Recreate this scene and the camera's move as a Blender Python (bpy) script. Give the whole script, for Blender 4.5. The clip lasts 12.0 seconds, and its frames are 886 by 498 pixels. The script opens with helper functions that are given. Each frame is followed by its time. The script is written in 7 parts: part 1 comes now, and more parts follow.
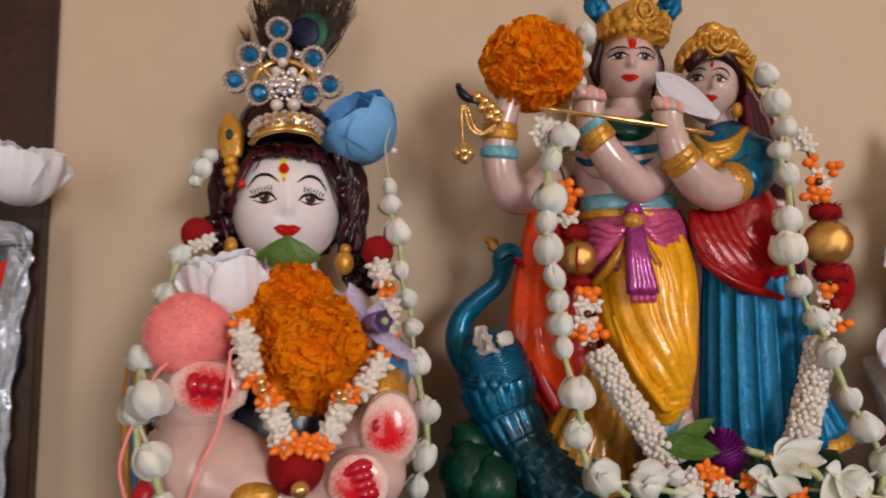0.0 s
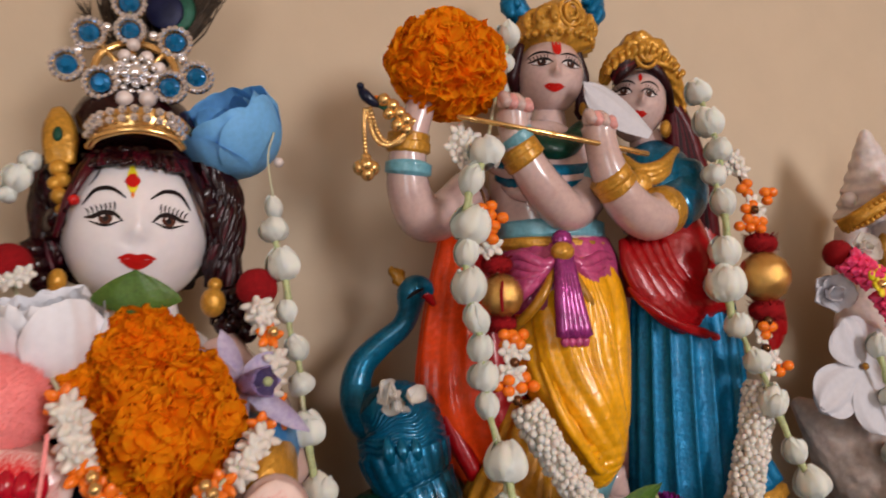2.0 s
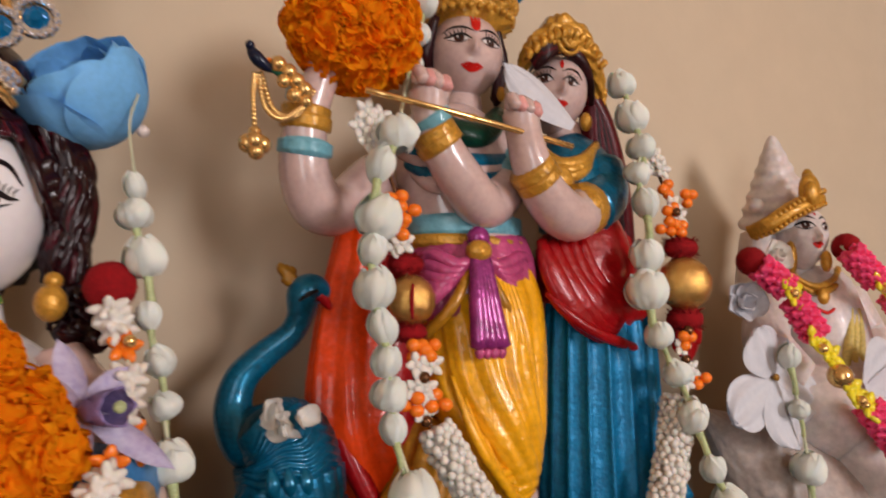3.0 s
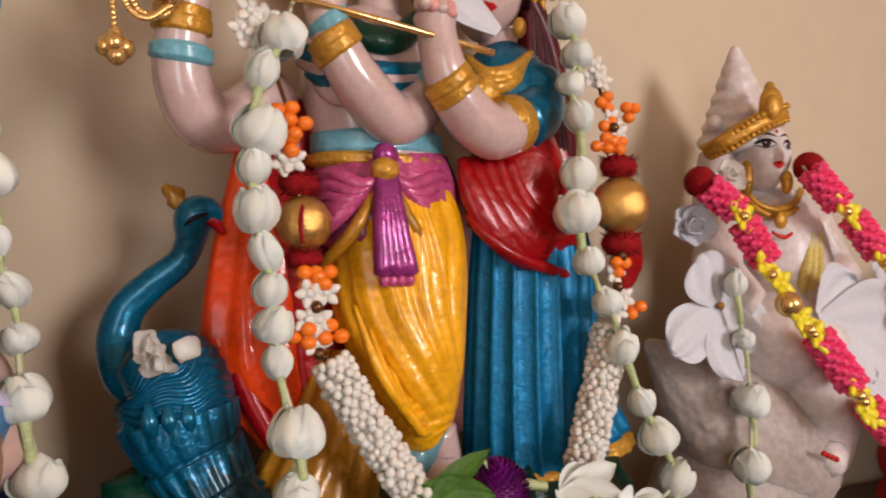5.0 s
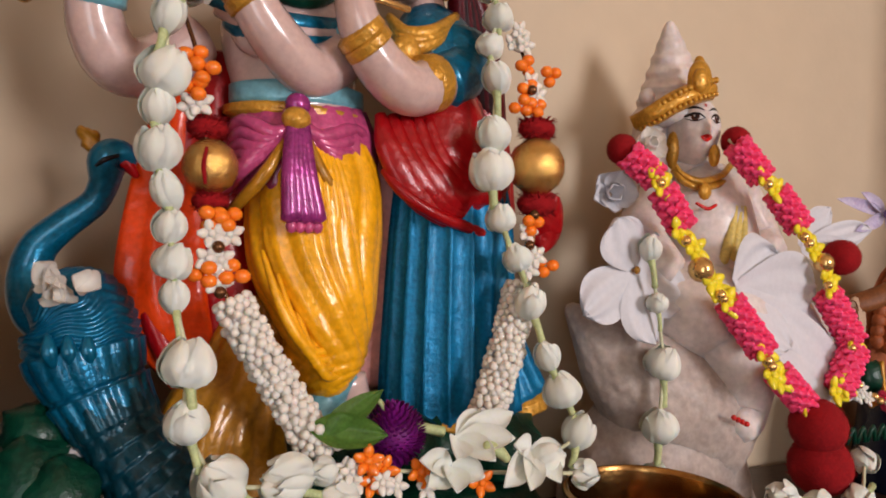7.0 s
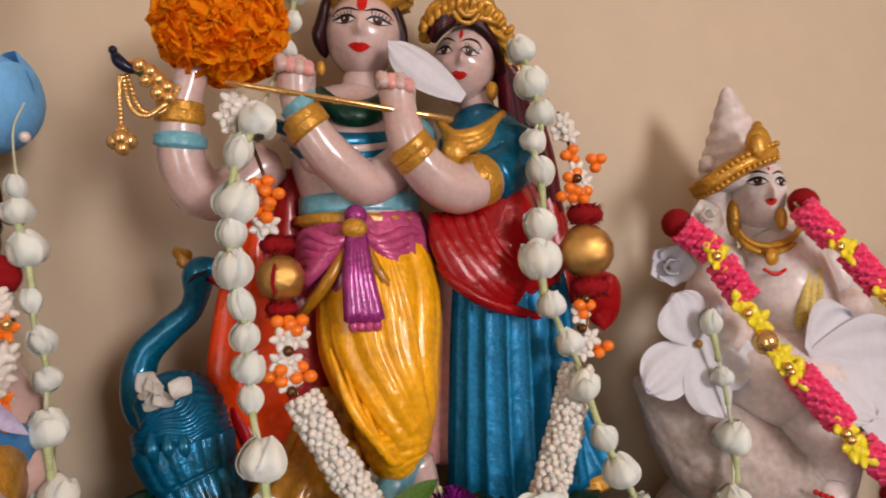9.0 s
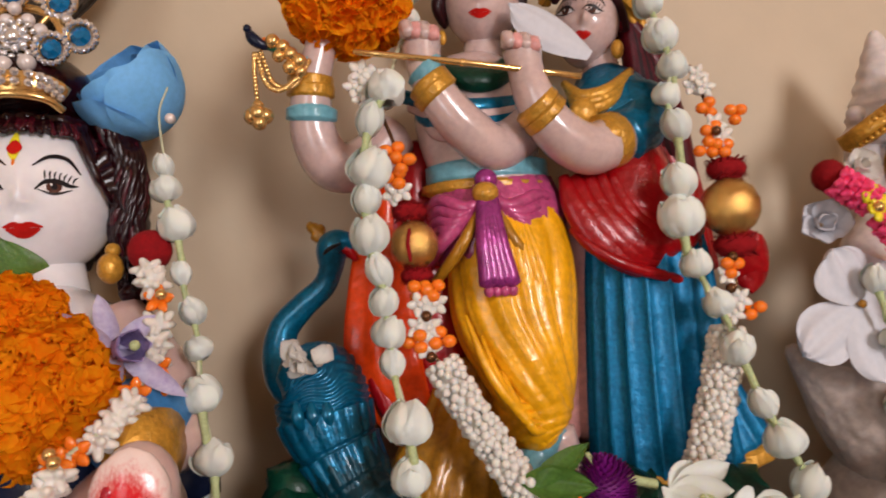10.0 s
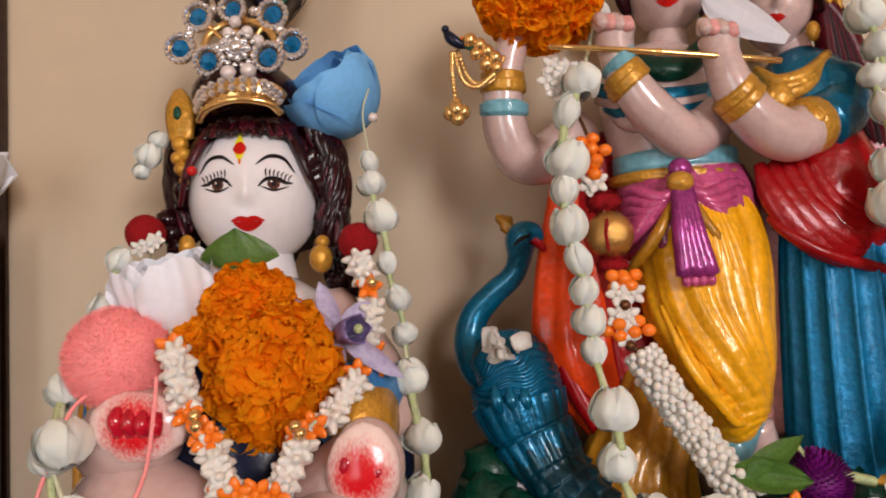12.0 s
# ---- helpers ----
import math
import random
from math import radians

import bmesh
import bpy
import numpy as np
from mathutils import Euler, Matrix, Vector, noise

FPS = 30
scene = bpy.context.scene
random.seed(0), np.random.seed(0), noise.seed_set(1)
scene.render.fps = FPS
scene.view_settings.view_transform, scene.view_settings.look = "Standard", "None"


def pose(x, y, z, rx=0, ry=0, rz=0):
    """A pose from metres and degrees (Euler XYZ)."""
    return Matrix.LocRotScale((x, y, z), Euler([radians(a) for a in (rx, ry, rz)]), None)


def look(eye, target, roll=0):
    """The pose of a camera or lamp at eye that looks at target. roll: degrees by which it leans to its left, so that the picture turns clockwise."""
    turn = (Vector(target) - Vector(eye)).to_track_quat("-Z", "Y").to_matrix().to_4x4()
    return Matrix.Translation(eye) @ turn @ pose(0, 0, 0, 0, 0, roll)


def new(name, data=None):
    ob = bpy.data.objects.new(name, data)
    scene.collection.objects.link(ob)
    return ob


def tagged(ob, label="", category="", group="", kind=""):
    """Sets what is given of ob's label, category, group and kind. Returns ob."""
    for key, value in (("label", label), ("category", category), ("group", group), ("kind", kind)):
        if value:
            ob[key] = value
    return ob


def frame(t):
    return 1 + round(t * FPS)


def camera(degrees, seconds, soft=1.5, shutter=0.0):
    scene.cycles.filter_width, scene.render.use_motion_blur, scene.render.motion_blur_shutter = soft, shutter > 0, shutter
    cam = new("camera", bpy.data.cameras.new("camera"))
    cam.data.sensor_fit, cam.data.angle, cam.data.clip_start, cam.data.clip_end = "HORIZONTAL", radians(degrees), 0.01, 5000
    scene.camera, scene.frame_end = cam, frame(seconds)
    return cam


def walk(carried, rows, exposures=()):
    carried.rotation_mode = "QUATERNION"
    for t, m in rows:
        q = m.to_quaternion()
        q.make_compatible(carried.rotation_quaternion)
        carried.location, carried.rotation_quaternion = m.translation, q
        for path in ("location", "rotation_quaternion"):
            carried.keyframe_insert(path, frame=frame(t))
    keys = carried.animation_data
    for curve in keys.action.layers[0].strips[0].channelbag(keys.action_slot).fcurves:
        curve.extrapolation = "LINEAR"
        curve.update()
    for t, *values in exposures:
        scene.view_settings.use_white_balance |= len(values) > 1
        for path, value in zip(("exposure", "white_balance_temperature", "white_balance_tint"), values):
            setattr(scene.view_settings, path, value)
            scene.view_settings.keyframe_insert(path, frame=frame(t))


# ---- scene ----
cam = camera(64.5, 12.0, soft=1.8, shutter=0.5)
PATH = [
    (0, (-0.0261, 0.0058, 0.1406), (0.1382, 1.9928, 0.2981), 0.41),
    (0.5, (-0.0206, 0.0266, 0.1444), (0.2465, 2.0017, 0.3115), 0.24),
    (1, (-0.0341, 0.0417, 0.1538), (0.3045, 2.0060, 0.3175), -0.03),
    (1.5, (-0.0273, 0.0524, 0.1512), (0.3700, 2.0058, 0.3146), 0.07),
    (2, (-0.0320, 0.0696, 0.1546), (0.4912, 1.9899, 0.3518), -0.17),
    (2.5, (-0.0359, 0.0984, 0.1604), (0.6851, 1.9510, 0.3801), -0.34),
    (3, (-0.0291, 0.1116, 0.1589), (0.8165, 1.9145, 0.3453), 0.56),
    (3.2, (-0.0232, 0.1166, 0.1535), (0.8504, 1.9079, 0.3215), 0.70),
    (4.8, (0.0099, 0.1221, 0.1568), (0.8467, 1.9386, 0.1391), 0.70),
    (5, (0.0144, 0.1179, 0.1563), (0.8523, 1.9339, 0.1514), 0.27),
    (5.5, (0.0252, 0.1114, 0.1607), (0.9079, 1.9061, 0.1542), 0.85),
    (6, (0.0332, 0.1109, 0.1501), (0.9319, 1.8976, 0.1418), 1.19),
    (6.5, (0.0420, 0.1017, 0.1487), (0.9227, 1.8972, 0.1295), 1.62),
    (7, (0.0414, 0.0979, 0.1404), (0.8909, 1.9085, 0.1227), 1.95),
    (7.5, (0.0379, 0.0795, 0.1592), (0.7849, 1.9343, 0.2003), 0.11),
    (7.7, (0.0414, 0.0743, 0.1676), (0.7607, 1.9400, 0.2116), -0.18),
    (9.3, (0.0608, 0.0693, 0.1598), (0.5096, 2.0157, 0.2622), -1.60),
    (9.5, (0.0541, 0.0698, 0.1542), (0.4417, 2.0281, 0.2752), -2.03),
    (10, (0.0462, 0.0802, 0.1442), (0.3079, 2.0587, 0.2736), -3.10),
    (10.5, (0.0370, 0.0853, 0.1436), (0.2320, 2.0734, 0.2417), -3.96),
    (11, (0.0292, 0.0867, 0.1433), (0.1197, 2.0831, 0.2232), -4.51),
    (11.5, (0.0175, 0.0812, 0.1455), (0.0307, 2.0787, 0.2434), -4.24),
    (12, (0.0117, 0.0747, 0.1430), (-0.0366, 2.0696, 0.2777), -2.73),
]
EXPOSURES = [(0.0, -0.18), (1.0, -0.15), (3.0, -0.01), (5.5, 0.13), (7.0, 0.07), (9.5, 0.05), (12.0, 0.08)]
walk(cam, [(t, look(eye, target, roll)) for t, eye, target, roll in PATH], EXPOSURES)

# ---- light: one tall window across the room from the shrine shelf, an added fill light on the left, and an unseen room that bounces light
world = bpy.data.worlds.new("world")
scene.world = world
world.use_nodes = True
wn = world.node_tree.nodes
sky = wn.new("ShaderNodeTexSky")
sky.sky_type, sky.sun_disc, sky.sun_elevation, sky.sun_rotation = "NISHITA", False, radians(35), radians(60)
world.node_tree.links.new(sky.outputs["Color"], wn["Background"].inputs["Color"])
wn["Background"].inputs["Strength"].default_value = 0.12
lamp = bpy.data.lights.new("window_daylight", "AREA")
lamp.shape, lamp.size, lamp.size_y, lamp.energy, lamp.color = "RECTANGLE", 0.74, 1.0, 58.0, (1.0, 0.945, 0.965)
lamp_ob = new("window_daylight", lamp)
lamp_ob.matrix_world = look((1.30, -2.58, 0.74), (0.12, 0.38, 0.15))
# Added fill from the left, source unseen: lifts shadows and cools the left wall.
fill_lamp = bpy.data.lights.new("left_fill_light", "AREA")
fill_lamp.shape, fill_lamp.size, fill_lamp.size_y, fill_lamp.energy, fill_lamp.color = "RECTANGLE", 0.8, 1.6, 12.0, (0.92, 0.955, 1.0)
fill_ob = new("left_fill_light", fill_lamp)
fill_ob.matrix_world = look((-0.88, -1.75, 0.15), (0.0, 0.38, 0.15))


# ---- materials
def mat(name, color, rough=0.5, metal=0.0, var=0.15, scale=60.0, bump=0.1, bscale=None, sss=0.0, coat=0.0, tint=None, spread=0.0, trans=0.0, spec=0.26, thin=0.0):
    """A painted or natural surface: colour that drifts at two scales, fine relief, optional coat and translucency."""
    m = bpy.data.materials.new(name)
    m.use_nodes = True
    nt = m.node_tree
    nodes, links = nt.nodes, nt.links
    p = nodes["Principled BSDF"]
    tc = nodes.new("ShaderNodeTexCoord")
    n1, n2 = nodes.new("ShaderNodeTexNoise"), nodes.new("ShaderNodeTexNoise")
    n1.inputs["Scale"].default_value, n2.inputs["Scale"].default_value = scale, scale * 7
    n1.inputs["Detail"].default_value = n2.inputs["Detail"].default_value = 4
    for n in (n1, n2):
        links.new(tc.outputs["Object"], n.inputs["Vector"])
    mix = nodes.new("ShaderNodeMix")
    mix.data_type = "RGBA"
    low = tint or tuple(c * (1 - 2 * var) for c in color)
    mix.inputs["A"].default_value, mix.inputs["B"].default_value = (*low, 1), (*color, 1)
    add = nodes.new("ShaderNodeMath")
    add.operation = "ADD"
    links.new(n1.outputs["Fac"], add.inputs[0])
    links.new(n2.outputs["Fac"], add.inputs[1])
    ramp = nodes.new("ShaderNodeMapRange")
    ramp.inputs["From Min"].default_value, ramp.inputs["From Max"].default_value = 0.7, 1.2
    links.new(add.outputs[0], ramp.inputs["Value"])
    links.new(ramp.outputs["Result"], mix.inputs["Factor"])
    out = mix.outputs["Result"]
    if spread:
        info, hsv = nodes.new("ShaderNodeObjectInfo"), nodes.new("ShaderNodeHueSaturation")
        mr = nodes.new("ShaderNodeMapRange")
        mr.inputs["To Min"].default_value, mr.inputs["To Max"].default_value = 1 - spread, 1 + spread * 0.4
        links.new(info.outputs["Random"], mr.inputs["Value"])
        links.new(mr.outputs["Result"], hsv.inputs["Value"])
        links.new(out, hsv.inputs["Color"])
        out = hsv.outputs["Color"]
    links.new(out, p.inputs["Base Color"])
    p.inputs["Specular IOR Level"].default_value = spec
    p.inputs["Roughness"].default_value, p.inputs["Metallic"].default_value = rough, metal
    p.inputs["Coat Weight"].default_value, p.inputs["Coat Roughness"].default_value = coat, 0.07
    if sss:
        p.inputs["Subsurface Weight"].default_value = sss
        p.inputs["Subsurface Scale"].default_value = 0.004
        p.inputs["Subsurface Radius"].default_value = (1.0, 0.6, 0.4)
    if trans:
        p.inputs["Transmission Weight"].default_value = trans
    if bump:
        b, n3 = nodes.new("ShaderNodeBump"), nodes.new("ShaderNodeTexNoise")
        n3.inputs["Scale"].default_value, n3.inputs["Detail"].default_value = bscale or scale * 10, 3
        links.new(tc.outputs["Object"], n3.inputs["Vector"])
        b.inputs["Strength"].default_value, b.inputs["Distance"].default_value = bump, 0.001
        links.new(n3.outputs["Fac"], b.inputs["Height"])
        links.new(b.outputs["Normal"], p.inputs["Normal"])
    if thin:
        tr, ms = nodes.new("ShaderNodeBsdfTranslucent"), nodes.new("ShaderNodeMixShader")
        links.new(out, tr.inputs["Color"])
        ms.inputs["Fac"].default_value = thin
        links.new(p.outputs["BSDF"], ms.inputs[1])
        links.new(tr.outputs["BSDF"], ms.inputs[2])
        links.new(ms.outputs["Shader"], nodes["Material Output"].inputs["Surface"])
    return m


def dyed(name, c, r, base, dye):
    """Glazed skin with a round patch of dye that fades out unevenly from a point."""
    m = mat(name, base, 0.22, var=0.05, scale=40, bump=0.3, bscale=90, coat=0.25, spec=0.4)
    nodes, links = m.node_tree.nodes, m.node_tree.links
    geo, sub, size = nodes.new("ShaderNodeNewGeometry"), nodes.new("ShaderNodeVectorMath"), nodes.new("ShaderNodeVectorMath")
    sub.operation, size.operation = "SUBTRACT", "LENGTH"
    sub.inputs[1].default_value = c
    n, add, ramp, mix = nodes.new("ShaderNodeTexNoise"), nodes.new("ShaderNodeMath"), nodes.new("ShaderNodeMapRange"), nodes.new("ShaderNodeMix")
    n.inputs["Scale"].default_value, n.inputs["Detail"].default_value = 170, 3
    add.operation = "MULTIPLY_ADD"
    add.inputs[1].default_value, mix.data_type = r * 0.9, "RGBA"
    ramp.interpolation_type = "SMOOTHSTEP"
    ramp.inputs["From Min"].default_value, ramp.inputs["From Max"].default_value = r * 0.85, r * 1.75
    links.new(geo.outputs["Position"], sub.inputs[0])
    links.new(sub.outputs["Vector"], size.inputs[0])
    links.new(n.outputs["Fac"], add.inputs[0])
    links.new(size.outputs["Value"], add.inputs[2])
    links.new(add.outputs[0], ramp.inputs["Value"])
    links.new(ramp.outputs["Result"], mix.inputs["Factor"])
    p = nodes["Principled BSDF"]
    mix.inputs["A"].default_value = (*dye, 1)
    links.new(p.inputs["Base Color"].links[0].from_socket, mix.inputs["B"])
    links.new(mix.outputs["Result"], p.inputs["Base Color"])
    return m


M_WALL = mat("cream_wall_paint", (0.560, 0.442, 0.312), 0.55, var=0.03, scale=6, bump=0.12, bscale=180)
# Tan, so the unseen room throws warm fill on the shelf.
M_ROOM = mat("room_paint", (0.66, 0.49, 0.32), 0.8, var=0.04, scale=3, bump=0.05)
M_WOOD = mat("dark_wood", (0.04, 0.016, 0.008), 0.4, var=0.3, scale=25, bump=0.2, bscale=300, coat=0.2)
M_WOODL = mat("reddish_wood", (0.34, 0.14, 0.05), 0.45, var=0.25, scale=25, bump=0.2, bscale=300)
M_SKIN = mat("white_glazed_marble", (0.84, 0.80, 0.82), 0.20, var=0.03, scale=40, bump=0.12, bscale=90, sss=0.12, coat=0.9, spec=0.5)
M_SKIN2 = mat("pinkish_resin_skin", (0.633, 0.452, 0.42), 0.26, var=0.08, scale=60, bump=0.35, bscale=110, sss=0.25, coat=0.9, spec=0.5)
# Darker marble: shade low on the swan and base is put into the colour.
M_MARBLE_SHADE = mat("shaded_marble", (0.497, 0.405, 0.359), 0.42, var=0.15, scale=45, bump=0.4, bscale=200, sss=0.35)
# Pinker than M_SKIN, and darkened in colour for shade low on the figure.
M_LIMB = mat("flushed_shaded_skin", (0.632, 0.436, 0.394), 0.22, var=0.06, scale=40, bump=0.2, bscale=90, sss=0.25, coat=0.7, spec=0.5)
M_MARBLE = mat("aged_white_marble", (0.74, 0.64, 0.61), 0.40, var=0.12, scale=45, bump=0.35, bscale=260, sss=0.45, coat=0.15)
M_HAIR = mat("glossy_maroon_black_hair", (0.020, 0.002, 0.004), 0.20, var=0.3, scale=120, bump=0.3, bscale=300, coat=0.1, spec=0.3)
M_LOCK = mat("dark_maroon_lock", (0.030, 0.004, 0.006), 0.42, var=0.3, scale=120, bump=0.15, coat=0.05, spec=0.2)
M_LOCKR = mat("wine_red_lock", (0.11, 0.004, 0.010), 0.32, var=0.3, scale=120, bump=0.15, coat=0.05, spec=0.2)
M_HAIR_RED = mat("maroon_hairline", (0.0728, 0.00448, 0.0112), 0.25, var=0.25, scale=120, bump=0.2, coat=0.2)
M_BLACK = mat("black_paint", (0.012, 0.008, 0.010), 0.35, var=0.1, bump=0)
M_IRIS = mat("brown_iris_paint", (0.10, 0.035, 0.025), 0.25, var=0.2, bump=0, coat=0.5)
M_EYEWHITE = mat("eye_white_paint", (0.78, 0.74, 0.74), 0.25, var=0.02, bump=0, coat=0.12)
M_LIP = mat("red_lip_paint", (0.595, 0.0127, 0.0102), 0.3, var=0.12, bump=0.05, coat=0.12)
M_ALTA = mat("crimson_dye", (0.527, 0.0068, 0.0255), 0.18, var=0.2, scale=90, bump=0.25, bscale=200, coat=0.7)
M_BLUSH = mat("pink_blush", (0.82, 0.38, 0.35), 0.3, var=0.15, bump=0.05, coat=0.1)
M_GOLD = mat("gold_paint", (0.633, 0.31, 0.0396), 0.34, 0.3, var=0.2, scale=90, bump=1.0, bscale=300, coat=0.2)
M_GOLDM = mat("polished_gold_metal", (0.828, 0.522, 0.198), 0.18, 0.8, var=0.1, bump=0.05)
M_BRASS = mat("worn_brass", (0.44, 0.24, 0.08), 0.25, 1.0, var=0.35, scale=40, bump=0.15, tint=(0.16, 0.07, 0.02))
M_YELLOW = mat("pearly_yellow_paint", (0.95, 0.437, 0.008), 0.30, 0.05, var=0.16, scale=55, bump=1.0, bscale=170, coat=0.4)
M_OCHRE = mat("ochre_gold_paint", (0.434, 0.189, 0.0105), 0.32, 0.1, var=0.22, scale=55, bump=1.0, bscale=170, coat=0.45)
M_PINK = mat("metallic_pink_paint", (0.54, 0.075, 0.21), 0.3, 0.08, var=0.2, scale=70, bump=1.0, coat=0.45, bscale=170)
M_PURPLE = mat("metallic_magenta_sash", (0.336, 0.036, 0.216), 0.25, 0.3, var=0.25, scale=90, bump=1.0, coat=0.45, bscale=170)
M_RED = mat("red_glazed_cloth", (0.338, 0.0027, 0.0054), 0.34, 0.05, var=0.15, scale=60, bump=0.9, bscale=170, coat=0.25, spec=0.2)
M_ORANGE = mat("orange_red_shawl", (0.80, 0.058, 0.004), 0.32, 0.0, var=0.15, scale=60, bump=1.0, bscale=170, coat=0.4, spec=0.2)
M_TEAL = mat("metallic_teal_paint", (0.00225, 0.15, 0.277), 0.28, 0.45, var=0.25, scale=80, bump=0.7, bscale=170, coat=0.4)
M_SKIRT = mat("metallic_blue_pleats", (0.00288, 0.18, 0.374), 0.44, 0.30, var=0.22, scale=90, bump=1.0, bscale=170, coat=0.05)
M_PEACOCK = mat("peacock_blue_paint", (0.00165, 0.141, 0.272), 0.30, 0.45, var=0.25, scale=80, bump=0.7, bscale=260, coat=0.35)
M_TAIL = mat("dark_teal_tail_paint", (0.00135, 0.0506, 0.081), 0.30, 0.4, var=0.3, scale=80, bump=0.7, bscale=260, coat=0.35)
M_SKY = mat("sky_blue_trim", (0.165, 0.413, 0.495), 0.3, var=0.15, bump=1.0, coat=0.45, bscale=170)
M_NAVY = mat("navy_paint", (0.008, 0.012, 0.035), 0.25, var=0.2, bump=0.1, coat=0.12)
M_BLUE = mat("royal_blue_paint", (0.05, 0.22, 0.50), 0.3, var=0.15, bump=0.1, coat=0.12)
M_GREEN = mat("green_rock_paint", (0.0032, 0.0496, 0.0272), 0.3, var=0.3, scale=60, bump=0.4, coat=0.1)
M_LEAF = mat("fresh_leaf", (0.075, 0.165, 0.0263), 0.4, var=0.2, scale=120, bump=0.3, bscale=500, sss=0.1)
M_STEM = mat("pale_green_stalk", (0.50, 0.56, 0.28), 0.5, var=0.2, scale=200, bump=0.1, sss=0.2)
M_JASMINE = mat("jasmine_petal", (0.806, 0.797, 0.749), 0.5, var=0.06, scale=110, bump=0.2, bscale=500, spread=0.08, tint=(0.78, 0.79, 0.66), sss=0.3)
M_STRING = mat("cotton_string", (0.62, 0.62, 0.42), 0.8, var=0.1, bump=0.2)
M_MARIGOLD = mat("marigold_petal", (1.0, 0.42, 0.008), 0.75, var=0.18, scale=90, bump=0.1, tint=(1.0, 0.28, 0.003), thin=0.5, spec=0.1)
M_WHITEROSE = mat("white_cloth_petal", (0.914, 0.923, 0.972), 0.6, var=0.03, scale=60, bump=0.15, bscale=300, thin=0.12)
M_PETAL = mat("white_petal", (0.692, 0.684, 0.728), 0.5, var=0.04, scale=60, bump=0.15, bscale=250, thin=0.12)
M_BLUEROSE = mat("sky_blue_foam_petal", (0.25, 0.62, 1.0), 0.5, var=0.08, scale=60, bump=0.1, bscale=300, thin=0.3)
M_LILAC = mat("lilac_petal", (0.544, 0.488, 0.624), 0.5, var=0.12, scale=70, bump=0.15, sss=0.2, tint=(0.38, 0.31, 0.50))
M_LILACD = mat("lilac_heart", (0.27, 0.20, 0.42), 0.5, var=0.2, scale=90, bump=0.15, sss=0.1)
M_MAGENTA = mat("magenta_bract", (0.188, 0.006, 0.18), 0.5, var=0.25, scale=200, bump=0.2)
M_POM = mat("coral_pink_wool", (1.0, 0.33, 0.32), 0.9, var=0.08, scale=120, bump=0.3, bscale=900)
M_POMR = mat("crimson_wool", (0.297, 0.00357, 0.00714), 0.9, var=0.15, scale=120, bump=0.3, bscale=900)
M_BEADW = mat("white_plastic_bead", (0.773, 0.708, 0.635), 0.35, var=0.04, bump=0, coat=0.15, sss=0.35)
M_BEADO = mat("orange_plastic_bead", (0.95, 0.21, 0.015), 0.25, var=0.08, bump=0, coat=0.4, sss=0.3)
M_BEADP = mat("hot_pink_plastic_bead", (1.0, 0.075, 0.22), 0.35, var=0.08, bump=0, coat=0.2, sss=0.35)
M_BEADY = mat("yellow_plastic_flower", (0.88, 0.72, 0.03), 0.3, var=0.1, bump=0, coat=0.3, sss=0.1)
M_STRAW = mat("pale_yellow_paint", (0.72, 0.55, 0.16), 0.4, var=0.2, scale=90, bump=0.3)
M_BEADB = mat("brown_metal_bead", (0.16, 0.07, 0.03), 0.2, 0.7, var=0.1, bump=0)
M_BALL = mat("gold_mesh_ball", (0.86, 0.50, 0.15), 0.16, 0.85, var=0.15, scale=200, bump=0.5, bscale=1400)
M_TERRA = mat("terracotta_orange", (0.39, 0.0975, 0.03), 0.5, var=0.2, scale=90, bump=0.3)
M_TERRAD = mat("brown_ochre", (0.21, 0.07, 0.021), 0.5, var=0.2, scale=90, bump=0.3)
M_CREAM = mat("cream_clay", (0.495, 0.345, 0.24), 0.5, var=0.1, scale=90, bump=0.2)
M_GEM = mat("blue_glass_gem", (0.006, 0.23, 0.55), 0.08, 0.5, var=0.25, scale=300, bump=0, coat=0.6)
M_RHINE = mat("clear_rhinestone", (0.97, 0.97, 1.0), 0.10, 0.8, var=0.12, scale=900, bump=0, spec=0.8)
M_PEARL = mat("pearl", (0.741, 0.646, 0.608), 0.2, 0.15, var=0.05, bump=0, coat=0.8)
M_FEATHER = mat("dark_feather_barb", (0.075, 0.05, 0.032), 0.5, 0.1, var=0.4, scale=200, bump=0)
M_FEYE = mat("feather_eye_blue", (0.005, 0.008, 0.045), 0.35, 0.2, var=0.3, scale=200, bump=0.2)
M_FEYEG = mat("feather_eye_green", (0.008, 0.09, 0.05), 0.4, 0.2, var=0.3, scale=200, bump=0.2)
M_PICTURE = mat("blue_grey_print", (0.10, 0.12, 0.16), 0.25, var=0.45, scale=30, bump=0.02, coat=0.5)
M_FOIL = mat("crumpled_foil", (0.42, 0.45, 0.50), 0.25, 0.35, var=0.2, scale=120, bump=0.6, bscale=250)
M_FLOORT = mat("room_floor", (0.13, 0.07, 0.04), 0.4, var=0.1, scale=4, bump=0.05)


# ---- mesh tools
def curve(pts, k=6):
    """A smooth line (Catmull-Rom) through tuples of any width."""
    p = [np.array(q, float) for q in pts]
    if len(p) < 3:
        return [p[0] + (p[-1] - p[0]) * i / k for i in range(k + 1)]
    p = [2 * p[0] - p[1], *p, 2 * p[-1] - p[-2]]
    out = []
    for a, b, c, d in zip(p, p[1:], p[2:], p[3:]):
        for i in range(k):
            t = i / k
            out.append(0.5 * (2 * b + (c - a) * t + (2 * a - 5 * b + 4 * c - d) * t * t + (3 * b - a - 3 * c + d) * t ** 3))
    return out + [p[-2]]


